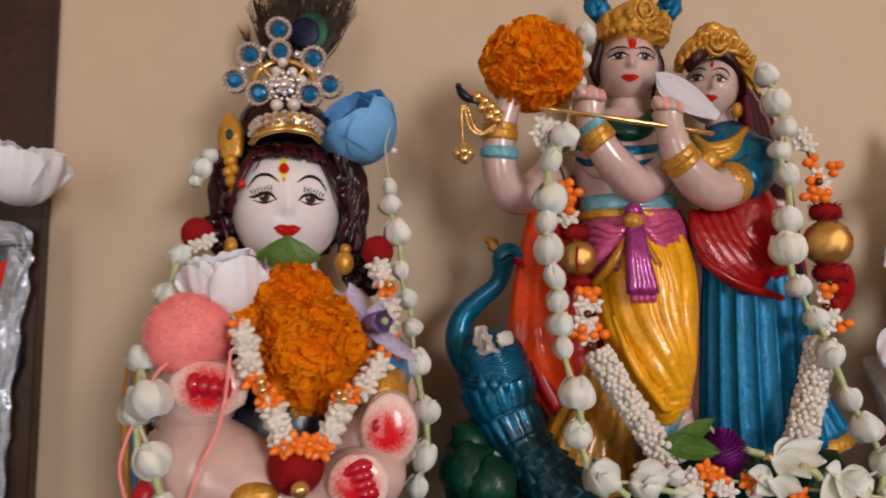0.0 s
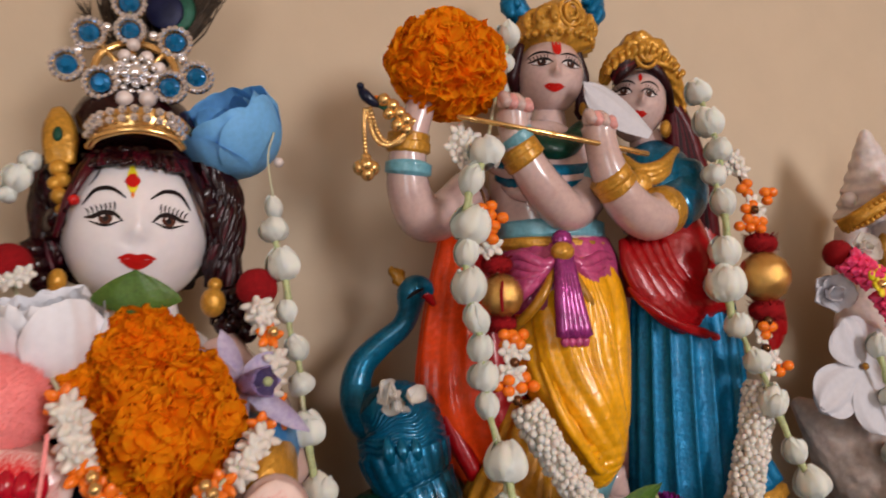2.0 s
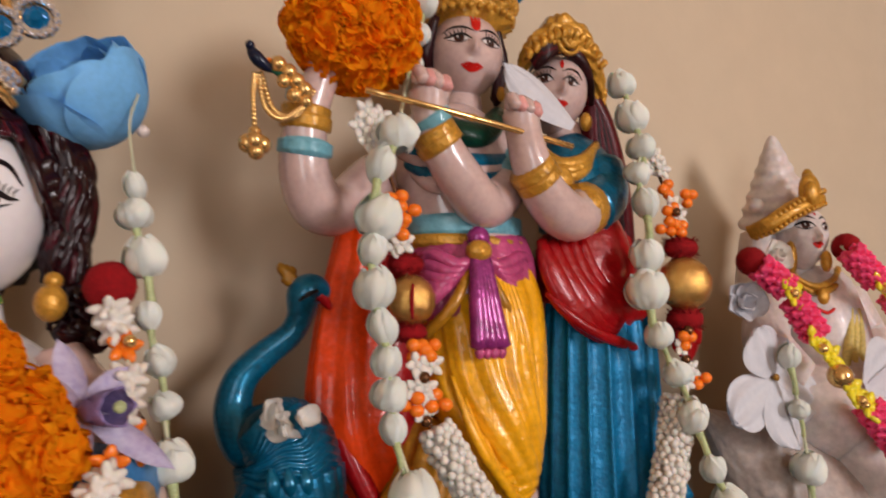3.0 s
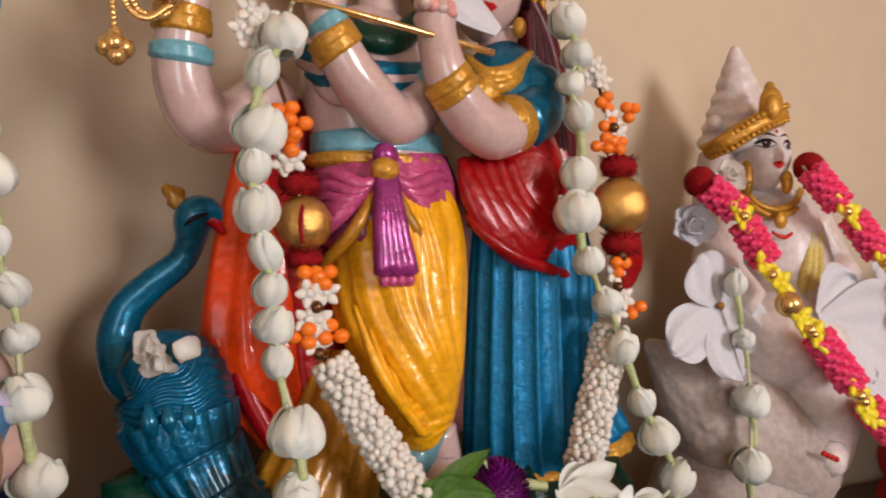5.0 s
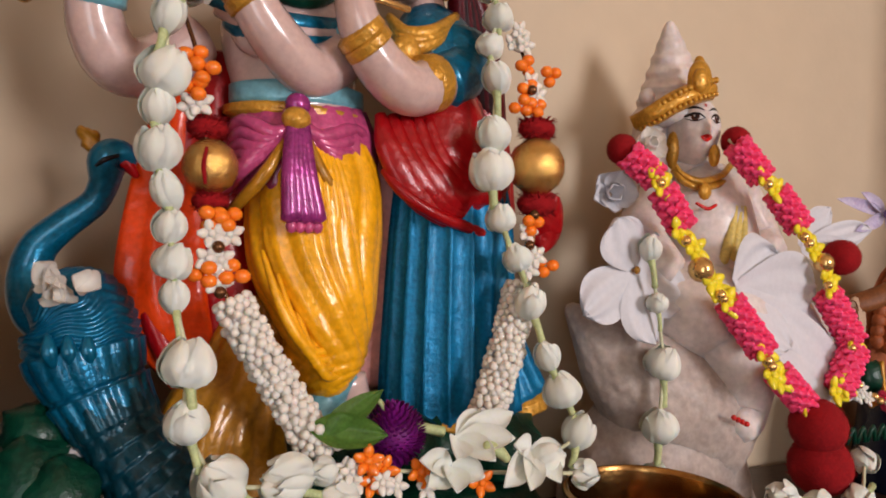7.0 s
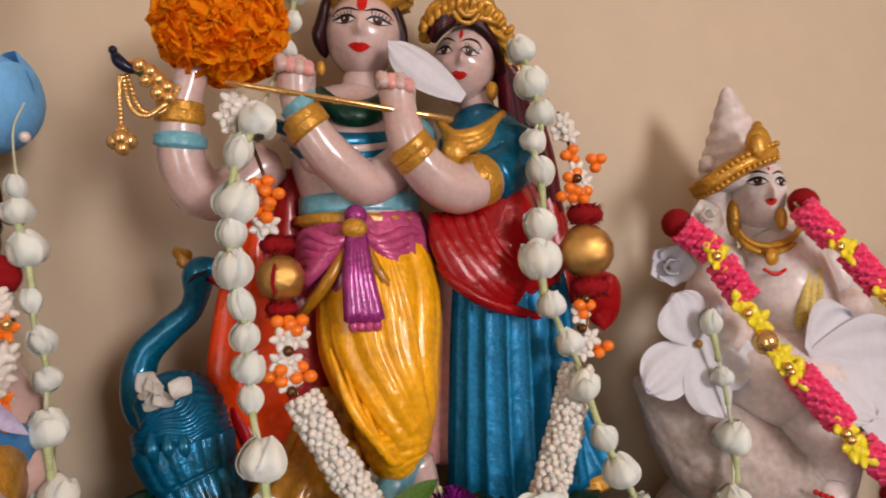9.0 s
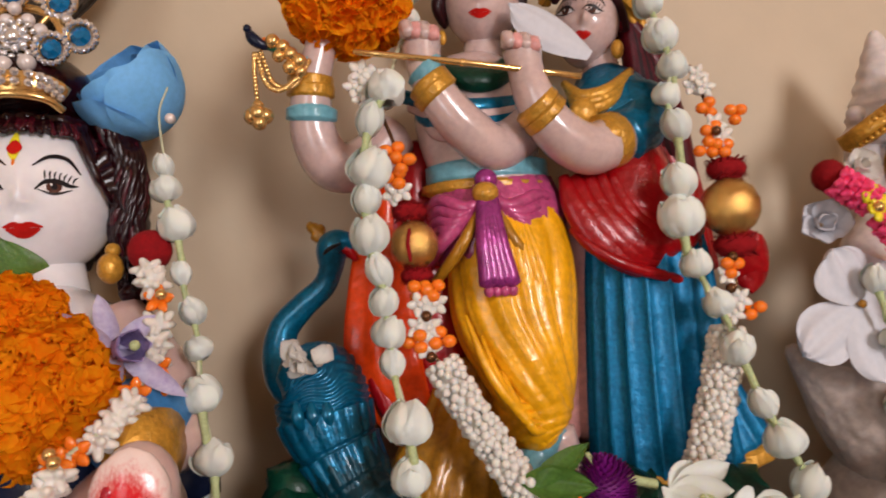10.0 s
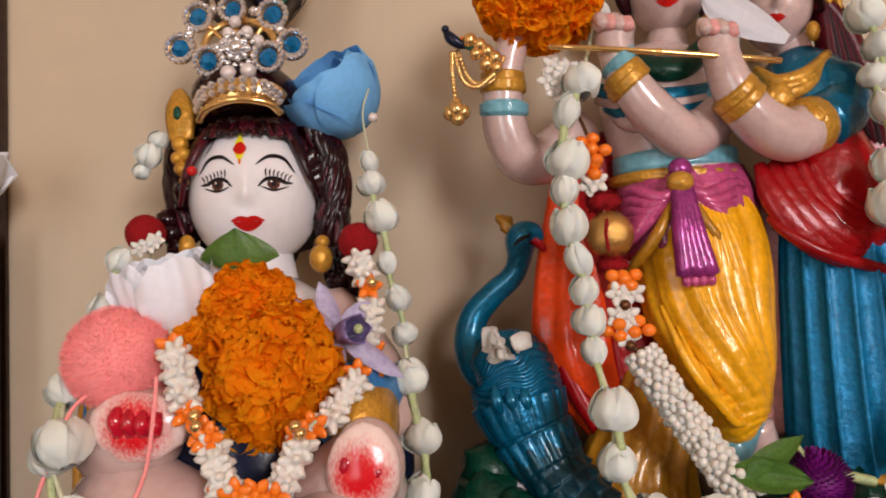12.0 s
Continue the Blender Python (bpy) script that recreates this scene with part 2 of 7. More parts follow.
class Solid:
    """Collects faces of several materials for one mesh."""

    def __init__(self):
        self.v, self.f, self.m, self.mats = [], [], [], []

    def add(self, vs, fs, material):
        if material not in self.mats:
            self.mats.append(material)
        k, n = self.mats.index(material), len(self.v)
        self.v.extend(tuple(q) for q in vs)
        self.f.extend(tuple(i + n for i in f) for f in fs)
        self.m.extend([k] * len(fs))

    def sheet(self, fn, nu, nv, material, wrap=False, pick=None):
        vs = [fn(i / nu, j / nv) for j in range(nv + 1) for i in range(nu + (not wrap))]
        w = nu if wrap else nu + 1
        fs = [(j * w + i, j * w + (i + 1) % w, (j + 1) * w + (i + 1) % w, (j + 1) * w + i) for j in range(nv) for i in range(nu)]
        self.add(vs, fs, material)

    def ball(self, c, r, material, n=14, m=None, rough=0.0):
        r = (r, r, r) if isinstance(r, (int, float)) else r
        c = Vector(c)

        def fn(u, v):
            a, b = 2 * math.pi * u, math.pi * v
            q = Vector((math.sin(b) * math.cos(a), math.sin(b) * math.sin(a), math.cos(b)))
            if rough:
                q *= 1 + rough * noise.noise(q * 2.3 + c * 100)
            q = Vector((q.x * r[0], q.y * r[1], q.z * r[2]))
            return c + (m @ q if m else q)
        self.sheet(fn, n, max(4, n // 2), material, wrap=True)

    def tube(self, pts, material, n=12, k=6, flat=1.0, ridges=0, amp=0.0, sharp=False, cap=True, twist=0.0, dis=None):
        """Rows of x, y, z, radius (and a depth radius): a swept body with rounded ends; ridges run along it."""
        rows = curve([(*q, q[3] * flat) if len(q) == 4 else q for q in pts], k)
        ring, last = [], None
        for i, q in enumerate(rows):
            c = Vector(q[:3])
            t = Vector(rows[min(i + 1, len(rows) - 1)][:3]) - Vector(rows[max(i - 1, 0)][:3])
            t = t.normalized() if t.length > 1e-9 else Vector((0, 0, 1))
            side = t.cross(Vector((0, 1, 0)))
            if side.length < 0.15:
                side = last or Vector((1, 0, 0))
            side = (side - t * side.dot(t)).normalized()
            if last and side.dot(last) < 0:
                side = -side
            last, deep = side, t.cross(side)
            row = []
            for j in range(n):
                a = 2 * math.pi * j / n
                w = math.cos(ridges * a + twist * i / len(rows)) if ridges else 0
                if sharp:
                    w = 1 - 2 * abs(w) ** 0.6
                g = 1 + amp * w + (dis(i / len(rows), j / n) if dis else 0)
                row.append(c + side * max(q[3], 1e-5) * g * math.cos(a) + deep * max(q[4], 1e-5) * g * math.sin(a))
            ring.append(row)
        vs = [q for row in ring for q in row]
        h = len(ring)
        fs = [(i * n + j, i * n + (j + 1) % n, (i + 1) * n + (j + 1) % n, (i + 1) * n + j) for i in range(h - 1) for j in range(n)]
        if cap:
            a, b = sum(ring[0], Vector()) / n, sum(ring[-1], Vector()) / n
            ta = (a - sum(ring[1], Vector()) / n).normalized() * min(rows[0][3], rows[0][4]) * 0.5
            tb = (b - sum(ring[-2], Vector()) / n).normalized() * min(rows[-1][3], rows[-1][4]) * 0.5
            vs += [a + ta, b + tb]
            fs += [(j, h * n, (j + 1) % n) for j in range(n)]
            fs += [((h - 1) * n + j, (h - 1) * n + (j + 1) % n, h * n + 1) for j in range(n)]
        self.add(vs, fs, material)

    def petal(self, base, along, face, length, width, material, cup=0.3, curl=0.2, point=0.0, nu=8, nv=8, ruffle=0.0, thick=0.0003, phase=0.0):
        """A cupped petal or leaf of two skins from base along a direction, its inner side towards face."""
        base, along, face = Vector(base), Vector(along).normalized(), Vector(face)
        side = along.cross(face).normalized()
        face = side.cross(along).normalized()

        def skin(off):
            def fn(u, v):
                s = 2 * u - 1
                v = math.sin(math.pi / 2 * v)
                w = 0.28 + 0.72 * math.sin(math.pi / 2 * min(1.0, v / 0.6)) if v < 0.6 else math.sqrt(max(0.0, 1 - ((v - 0.6) / 0.4) ** 2))
                if point:
                    w = w * (1 - point) + point * min(1.0, v * 3) * (1 - v)
                rf = ruffle * width * math.sin(9 * s + phase) * v
                return base + along * length * v * (1 - 0.06 * s * s) + side * s * w * width + face * (cup * width * s * s * w + curl * length * (v * v) + rf + off * (1 - abs(s) ** 4))
            return fn
        self.sheet(skin(0.0), nu, nv, material)
        if thick:
            self.sheet(skin(-thick), nu, nv, material)

    def ob(self, name, parent=None, label="", flat=False):
        me = bpy.data.meshes.new(name)
        me.from_pydata(self.v, [], self.f)
        for q in self.mats:
            me.materials.append(q)
        me.polygons.foreach_set("material_index", self.m)
        me.polygons.foreach_set("use_smooth", [not flat] * len(self.f))
        me.update()
        o = new(name, me)
        if parent:
            o.parent = parent
        return tagged(o, label)


def block(name, lo, hi, material, bevel=0.0, parent=None):
    bm = bmesh.new()
    bmesh.ops.create_cube(bm, size=1.0)
    for q in bm.verts:
        q.co = Vector([(a + b) / 2 + c * (b - a) for a, b, c in zip(lo, hi, q.co)])
    if bevel:
        bmesh.ops.bevel(bm, geom=bm.edges[:], offset=bevel, segments=2, affect="EDGES")
    me = bpy.data.meshes.new(name)
    bm.to_mesh(me)
    bm.free()
    me.materials.append(material)
    o = new(name, me)
    if parent:
        o.parent = parent
    return o


def thing(name, at, label, category, group=""):
    """An empty at a thing's base; parts() puts meshes under it without moving them."""
    o = new(name)
    o.empty_display_size = 0.01
    o.location = at
    return tagged(o, label, category, group)


def at_rest(o):
    """Where an object stands in the world, through its parents."""
    return (at_rest(o.parent) @ o.matrix_parent_inverse if o.parent else Matrix()) @ o.matrix_basis


def under(o, parent):
    """Hang a world-placed mesh under a thing or under a part."""
    o.parent = parent
    o.matrix_parent_inverse = at_rest(parent).inverted()
    return o


class Head:
    """A carved head: an egg with nose, lips and chin, and paint laid on its skin. Marks are in units of its half width and half height."""

    def __init__(self, c, rx, ry, rz, yaw=0, roll=0, jaw=0.2, nose=0.16):
        self.m = pose(*c, 0, roll, yaw)
        self.r, self.jaw, self.nose = (rx, ry, rz), jaw, nose

    def depth(self, x, z):
        y = math.sqrt(max(0.0, 1 - x * x - z * z))
        y += self.nose * math.exp(-(x / 0.12) ** 2 - (max(0, z + 0.16) / 0.30) ** 2 - (min(0, z + 0.16) / 0.08) ** 2)
        y += 0.05 * math.exp(-(x / 0.2) ** 2 - ((z + 0.42) / 0.1) ** 2)
        y += 0.06 * math.exp(-(x / 0.2) ** 2 - ((z + 0.80) / 0.14) ** 2)
        y -= 0.06 * (math.exp(-((x - 0.42) / 0.2) ** 2 - ((z - 0.12) / 0.12) ** 2) + math.exp(-((x + 0.42) / 0.2) ** 2 - ((z - 0.12) / 0.12) ** 2))
        return y

    def place(self, x, y, z):
        w = 1 - self.jaw * max(0.0, -z) ** 1.6
        return self.m @ Vector((x * w * self.r[0], y * self.r[1], z * self.r[2]))

    def build(self, b, material):
        def fn(u, v):
            a, t = 2 * math.pi * u, math.pi * v
            x, z, y = math.sin(t) * math.cos(a), math.sin(t) * math.sin(a), -math.cos(t)
            return self.place(x, -self.depth(x, z) if y < 0 else y, z)
        b.sheet(fn, 40, 44, material, wrap=True)

    def on(self, x, z, lift=0.012):
        return self.place(x, -self.depth(x, z) - lift, z)

    def stroke(self, b, pts, w, material, lift=0.014, k=5, taper=True):
        rows = curve(pts, k)
        vs, fs = [], []
        for i, q in enumerate(rows):
            t = rows[min(i + 1, len(rows) - 1)] - rows[max(i - 1, 0)]
            t = t / (np.hypot(*t) + 1e-9)
            h = w * (0.25 + 0.75 * math.sin(math.pi * i / (len(rows) - 1)) if taper else 1.0)
            vs += [self.on(q[0] - t[1] * h, q[1] + t[0] * h, lift), self.on(q[0] + t[1] * h, q[1] - t[0] * h, lift)]
            if i:
                n = 2 * i
                fs.append((n - 2, n - 1, n + 1, n))
        b.add(vs, fs, material)

    def blot(self, b, x, z, rx, rz, material, lift=0.010, n=16, lens=0.0):
        vs = [self.on(x, z, lift)]
        for ring in (0.5, 1.0):
            for j in range(n):
                a = 2 * math.pi * j / n
                sq = 1 - lens * abs(math.cos(a)) ** 1.5
                vs.append(self.on(x + ring * rx * math.cos(a), z + ring * rz * math.sin(a) * sq, lift))
        fs = [(0, 1 + j, 1 + (j + 1) % n) for j in range(n)]
        fs += [(1 + j, 1 + n + j, 1 + n + (j + 1) % n, 1 + (j + 1) % n) for j in range(n)]
        b.add(vs, fs, material)

    def eye(self, b, x, z, w, s, lashes=0, brow=0.3, h=0.42, bold=1.0):
        """s: +1 or -1, the outer side; bold: the brush's width."""
        self.blot(b, x, z, w, w * h, M_EYEWHITE, 0.008, lens=0.75)
        self.blot(b, x, z + 0.01, w * 0.44, w * h * 0.95, M_IRIS, 0.012)
        self.blot(b, x, z + 0.01, w * 0.20, w * h * 0.5, M_BLACK, 0.016)
        self.blot(b, x - 0.03, z + 0.04, w * 0.07, w * 0.08, M_EYEWHITE, 0.020, n=8)
        self.stroke(b, [(x - s * w * 1.05, z - 0.03), (x - s * w * 0.5, z + w * h * 0.85), (x + s * w * 0.2, z + w * h), (x + s * w * 0.8, z + w * h * 0.4), (x + s * w * 1.3, z + 0.03)], 0.026 * bold, M_BLACK)
        self.stroke(b, [(x - s * w * 0.9, z - w * h * 0.3), (x, z - w * h * 0.95), (x + s * w * 1.0, z - w * h * 0.25)], 0.012 * bold, M_BLACK)
        self.stroke(b, [(x - s * w * 1.2, z + brow * 0.72), (x - s * w * 0.3, z + brow * 1.05), (x + s * w * 0.7, z + brow), (x + s * w * 1.45, z + brow * 0.5)], 0.022 * bold, M_BLACK)
        for i in range(lashes):
            q = i / max(1, lashes - 1)
            lx = x + s * w * (-0.5 + 1.5 * q)
            lz = z + w * h * (1.05 - 0.5 * q * q)
            self.stroke(b, [(lx, lz), (lx + s * 0.02 * (q - 0.3), lz + 0.06 + 0.03 * (1 - q)), (lx + s * 0.06 * q, lz + 0.13 - 0.03 * q)], 0.009 * bold, M_BLACK, k=2)

    def mouth(self, b, z, w):
        self.stroke(b, [(-w, z + 0.02), (-w * 0.45, z + 0.045), (0, z + 0.02), (w * 0.45, z + 0.045), (w, z + 0.02)], 0.04, M_LIP)
        self.stroke(b, [(-w * 0.85, z), (0, z - 0.055), (w * 0.85, z)], 0.055, M_LIP, 0.016)


# ---- the setting: a shrine shelf in front of a cream wall; the closed room with one window is unseen, added for bounce
WY = 0.432
tagged(block("wall_back", (-0.9, WY, -1.0), (2.1, WY + 0.12, 1.4), M_WALL), "cream painted plaster wall behind the shrine shelf", "wall", kind="structure")
# Unseen wall, set close to bounce warm light; its opening holds the fill light.
lw = Solid()
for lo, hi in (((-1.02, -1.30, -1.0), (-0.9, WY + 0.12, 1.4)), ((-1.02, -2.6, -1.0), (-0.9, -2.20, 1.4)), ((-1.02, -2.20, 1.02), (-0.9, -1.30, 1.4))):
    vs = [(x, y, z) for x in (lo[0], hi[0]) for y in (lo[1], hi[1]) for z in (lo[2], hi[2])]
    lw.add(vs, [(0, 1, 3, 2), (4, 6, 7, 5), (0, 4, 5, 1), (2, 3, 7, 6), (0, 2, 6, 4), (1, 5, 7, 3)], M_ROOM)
tagged(lw.ob("wall_left", flat=True), "unseen tan room wall set close for bounce, with an opening for the added fill light", "wall", kind="structure")
# Unseen ceiling, set low to send fill down.
tagged(block("ceiling", (-1.02, -2.72, 1.4), (2.22, WY + 0.12, 1.52), M_ROOM), "unseen tan ceiling set low for bounce", "ceiling", kind="structure")
# Unseen floor, kept dark to limit bounce from below.
tagged(block("floor", (-1.02, -2.72, -1.12), (2.22, WY + 0.12, -1.0), M_FLOORT), "unseen dark brown room floor", "floor", kind="structure")
tagged(block("wall_right", (2.1, -2.72, -1.0), (2.22, WY + 0.12, 1.4), M_ROOM), "unseen plain tan room wall", "wall", kind="structure")
rw = Solid()
for lo, hi in (((-1.02, -2.72, -1.0), (0.9, -2.6, 1.4)), ((1.95, -2.72, -1.0), (2.1, -2.6, 1.4)), ((0.9, -2.72, -1.0), (1.95, -2.6, 0.05)), ((0.9, -2.72, 1.28), (1.95, -2.6, 1.4))):
    vs = [(x, y, z) for x in (lo[0], hi[0]) for y in (lo[1], hi[1]) for z in (lo[2], hi[2])]
    rw.add(vs, [(0, 1, 3, 2), (4, 6, 7, 5), (0, 4, 5, 1), (2, 3, 7, 6), (0, 2, 6, 4), (1, 5, 7, 3)], M_ROOM)
tagged(rw.ob("wall_front", flat=True), "unseen tan room wall with a window opening", "wall", kind="structure")
tagged(block("shelf", (-0.75, 0.14, -0.04), (0.95, WY - 0.003, 0.0), M_WOOD, 0.004), "dark wooden shrine shelf along the wall", "shelf", kind="structure")
tagged(block("shelf_support", (-0.7, 0.2, -1.0), (0.9, WY - 0.003, -0.04), M_WOOD, 0.004), "dark wooden cabinet front below the shelf", "cabinet", kind="structure")
POST = (-0.2215, 0.4320, 0.1704)
tagged(block("trim_post", (POST[0] - 0.3, 0.428, 0.0), (POST[0], WY - 0.0005, 0.75), M_WOOD, 0.003), "dark stained wooden frame at the wall's edge", "wood frame", kind="structure")
# Unseen, added to cast a soft shadow and warm bounce on the wall.
tagged(block("shadow_panel", (0.595, 0.27, 0.0), (0.615, WY - 0.0005, 0.75), M_WOODL, 0.003), "unseen reddish wooden panel, added to shade and warm the wall's right end", "wood panel", kind="structure")



def plan(u, v, y):
    """A place on the flat front plan of the two left figures (about 0.3 mm a unit, v downwards), at depth y."""
    a, b = u / 1000, v / 1000
    q = np.array((1, a, b, a * b, a * a, b * b))
    x, z = q @ np.array((-0.2235, 0.2734, 0.0166, -0.0191, 0.0202, 0.0000)), q @ np.array((0.2937, 0.0128, -0.2973, -0.0203, 0.0003, 0.0190))
    k = (y - 0.0057) / (0.37 - 0.0057)
    return (-0.0259 + (x - (-0.0259)) * k, y, 0.1406 + (z - 0.1406) * k)


def pad(b, c, r, material):
    b.ball(c, r, material, 24, rough=0.08)


# ---- the large seated child figure, one glazed mesh
def child_statue():
    b = Solid()
    h = Head((-0.0790, 0.3860, 0.1925), 0.02876, 0.030, 0.03202, yaw=9, jaw=-0.07, nose=0.12)
    h.build(b, M_SKIN)
    for s in (-1, 1):
        h.eye(b, 0.39 * s - 0.01, 0.00, 0.20, s, lashes=7, brow=0.36, h=0.40, bold=1.25)
    h.mouth(b, -0.48, 0.23)
    h.stroke(b, [(-0.10, 0.70), (-0.09, 0.47), (-0.08, 0.32)], 0.075, M_BEADY, 0.016)
    h.stroke(b, [(-0.09, 0.58), (-0.085, 0.48), (-0.08, 0.40)], 0.095, M_LIP, 0.026)
    h.stroke(b, [(-0.08, 0.34), (-0.08, 0.26)], 0.02, M_BEADO, 0.02)
    # hairline wisps
    for x0, x1, z1 in ((-0.5, -0.62, 0.42), (-0.3, -0.22, 0.66), (0.35, 0.30, 0.70), (0.55, 0.66, 0.45), (-0.93, -0.96, -0.1), (0.93, 0.95, -0.2)):
        h.stroke(b, [(x0, 0.80 if abs(x0) < 0.9 else 0.2), ((x0 + x1) / 2 + 0.05, (z1 + 0.8) / 2 if abs(x0) < 0.9 else 0.0), (x1, z1)], 0.014, M_BLACK)
    # hair: a thick wavy shell over crown and temples, a fringe, and curling side locks
    def line(x):
        return 0.75 - 0.12 * x * x - 1.15 * max(0.0, abs(x) - 0.72) / 0.28 * abs(x)

    def shell(u, v):
        a, t = 2 * math.pi * u, math.pi * (0.12 + 0.88 * v)
        x, z, y = math.sin(t) * math.cos(a), math.sin(t) * math.sin(a), -math.cos(t)
        if z < line(x) and y < 0.25:
            k = 0.72
        else:
            k = 1.13 + 0.035 * math.sin(a * 23 + 5 * math.sin(t * 6)) + 0.03 * noise.noise(Vector((x, y, z)) * 5)
        k += 0.10 * max(0.0, abs(x) - 0.5) if k > 1 else 0
        return h.place(x * k, y * k, z * k + (0.05 if k > 1 else 0))
    b.sheet(shell, 110, 60, M_HAIR, wrap=True)
    b.ball((-0.0815, 0.3860, 0.2356), (0.02428, 0.026, 0.01743), M_HAIR, 24)
    rnd = random.Random(4)
    for i in range(60):
        a = 2 * (i + 0.5) / 60 - 1
        x1 = a * 0.94
        z1 = line(x1) - 0.03 + rnd.uniform(-0.05, 0.03)
        x0, z0 = a * 0.45, 1.12
        pts = []
        for q in range(6):
            w = q / 5
            x, z = x0 + (x1 - x0) * w + 0.025 * math.sin(5 * w + i), z0 + (z1 - z0) * w + 0.05 * math.sin(math.pi * w)
            r = math.hypot(x, z)
            y = -math.sqrt(max(0.0, 1.18 - min(1.17, r * r)))
            pts.append((*h.place(x * 1.06, y * 1.04 + 0.06 * (1 - w), z), 0.0024 * (1.2 - 0.75 * w) * (1 + 0.15 * math.sin(7 * w + 2 * i))))
        b.tube(pts, M_HAIR_RED if rnd.random() < 0.30 else M_HAIR, 7, 3)
    # thick side hair with a lumpy surface of small curls
    for side in (-1, 1):
        low = 500 if side > 0 else 430
        mid = 116 if side > 0 else 108
        b.tube([(*plan(508 + side * 70, 235, 0.388), 0.008), (*plan(508 + side * (mid - 14), 285, 0.386), 0.0085), (*plan(508 + side * mid, 350, 0.385), 0.0080), (*plan(508 + side * (mid + 2), 410, 0.386), 0.0070), (*plan(508 + side * (mid + (14 if side > 0 else -4)), low, 0.386), 0.0050)], M_HAIR, 16, 6, dis=lambda v, a: 0.10 * math.sin(a * 38 + v * 30) * math.sin(v * 44 + a * 9))
        for i in range(54):
            q = (i + rnd.random()) / 54
            end = 300 + (low - 292) * (0.2 + 0.8 * rnd.random())
            ph, off, long = rnd.uniform(0, 6.28), rnd.uniform(-24, 24), rnd.uniform(17, 32)
            pts = []
            for j in range(14):
                w = j / 13
                v = 236 + (end - 236) * w
                k = (v - 236) / (low - 236)
                c = 70 + (mid - 70) * min(1.0, k * 3) ** 0.7 + (12 if side > 0 else -4) * max(0.0, k - 0.7) * 3
                px = 508 + side * (c + off * min(1.0, 0.4 + k * 2) + 4 * math.sin(v / long * 2 + ph))
                y = 0.3785 + 0.000011 * off * off + 0.0008 * math.sin(v / long * 2 + ph + 1.2) - 0.001 * q
                pts.append((*plan(px, v, y), 0.0019 * (1.1 - 0.55 * w)))
            b.tube(pts, M_HAIR_RED if i % 5 == 4 else M_HAIR, 7, 3)
    for px, pz in ((640, 495), (655, 508), (648, 478), (628, 500), (636, 460), (383, 415), (390, 436), (378, 395)):
        b.ball(plan(px, pz, 0.378), 0.0050, M_HAIR, 12, rough=0.3)
    # ears and earrings
    for px, pz in ((404, 405), (604, 410)):
        b.ball(plan(px, pz, 0.3900), (0.0030, 0.004, 0.0060), M_SKIN, 14)
    b.ball((-0.0470, 0.3690, 0.1614), (0.0050, 0.0050, 0.0062), M_GOLD, 16)
    b.ball((-0.0466, 0.3710, 0.1686), 0.0030, M_GOLD, 12)
    b.ball((-0.1048, 0.3710, 0.1695), (0.0036, 0.0036, 0.0050), M_GOLD, 14)
    b.ball((-0.1045, 0.3690, 0.1639), 0.0042, M_GOLD, 14)
    # neck, plump trunk, navy seat and bolster
    b.tube([(*(-0.0780, 0.3880, 0.1670), 0.014), (*(-0.0764, 0.3840, 0.1487), 0.017)], M_SKIN, 18)
    b.tube([(*(-0.0765, 0.3840, 0.1502), 0.018), (*(-0.0748, 0.3800, 0.1368), 0.032), (*(-0.0741, 0.3740, 0.1196), 0.038)], M_SKIN, 22)
    b.tube([(*(-0.0745, 0.3760, 0.1252), 0.036), (*(-0.0737, 0.3710, 0.1055), 0.043), (*(-0.0728, 0.3650, 0.0783), 0.045), (*(-0.0717, 0.3620, 0.0517), 0.040)], M_NAVY, 26)
    b.ball((-0.0894, 0.4000, 0.0694), (0.07605, 0.030, 0.04191), M_NAVY, 30)
    b.ball((-0.0823, 0.3700, 0.0943), (0.030, 0.022, 0.018), M_NAVY, 20)
    for dz, mt in ((0, M_GOLD), (14, M_BLUE), (26, M_GOLD)):
        b.tube([(*(-0.1561, 0.3840, 0.1101), 0.002), (*plan(225 + dz, 740, 0.3720), 0.003), (*plan(228 + dz, 880, 0.3640), 0.003), (*(-0.1377, 0.3620, 0.0262), 0.003)], mt, 8)
    # upper arms and hands
    b.tube([(*(-0.0496, 0.3760, 0.1385), 0.016), (*(-0.0300, 0.3640, 0.1118), 0.017), (*(-0.0228, 0.3470, 0.0917), 0.015)], M_LIMB, 16)
    b.tube([(*(-0.1015, 0.3760, 0.1381), 0.016), (*(-0.1184, 0.3620, 0.1174), 0.017), (*(-0.1170, 0.3440, 0.1004), 0.016)], M_LIMB, 16)
    b.tube([(*(-0.0364, 0.3480, 0.1034), 0.0175), (*(-0.0230, 0.3380, 0.1003), 0.0180)], M_BLUE, 20)
    b.tube([(*(-0.0287, 0.3340, 0.0972), 0.0150), (*(-0.0214, 0.3300, 0.0962), 0.0155)], M_GOLD, 20)
    # raised hand with a dyed palm
    b.tube([(*(-0.1201, 0.3300, 0.0909), 0.012), (*(-0.1079, 0.3240, 0.0998), 0.0165), (*(-0.0950, 0.3200, 0.1032), 0.0140), (*(-0.0867, 0.3180, 0.1034), 0.006)], M_LIMB, 18)
    pad(b, (-0.0993, 0.3110, 0.1043), (0.0170, 0.0062, 0.0120), dyed("dyed_palm", (-0.0986, 0.3060, 0.1049), 0.0118, (0.88, 0.68, 0.62), (0.68, 0.008, 0.015)))
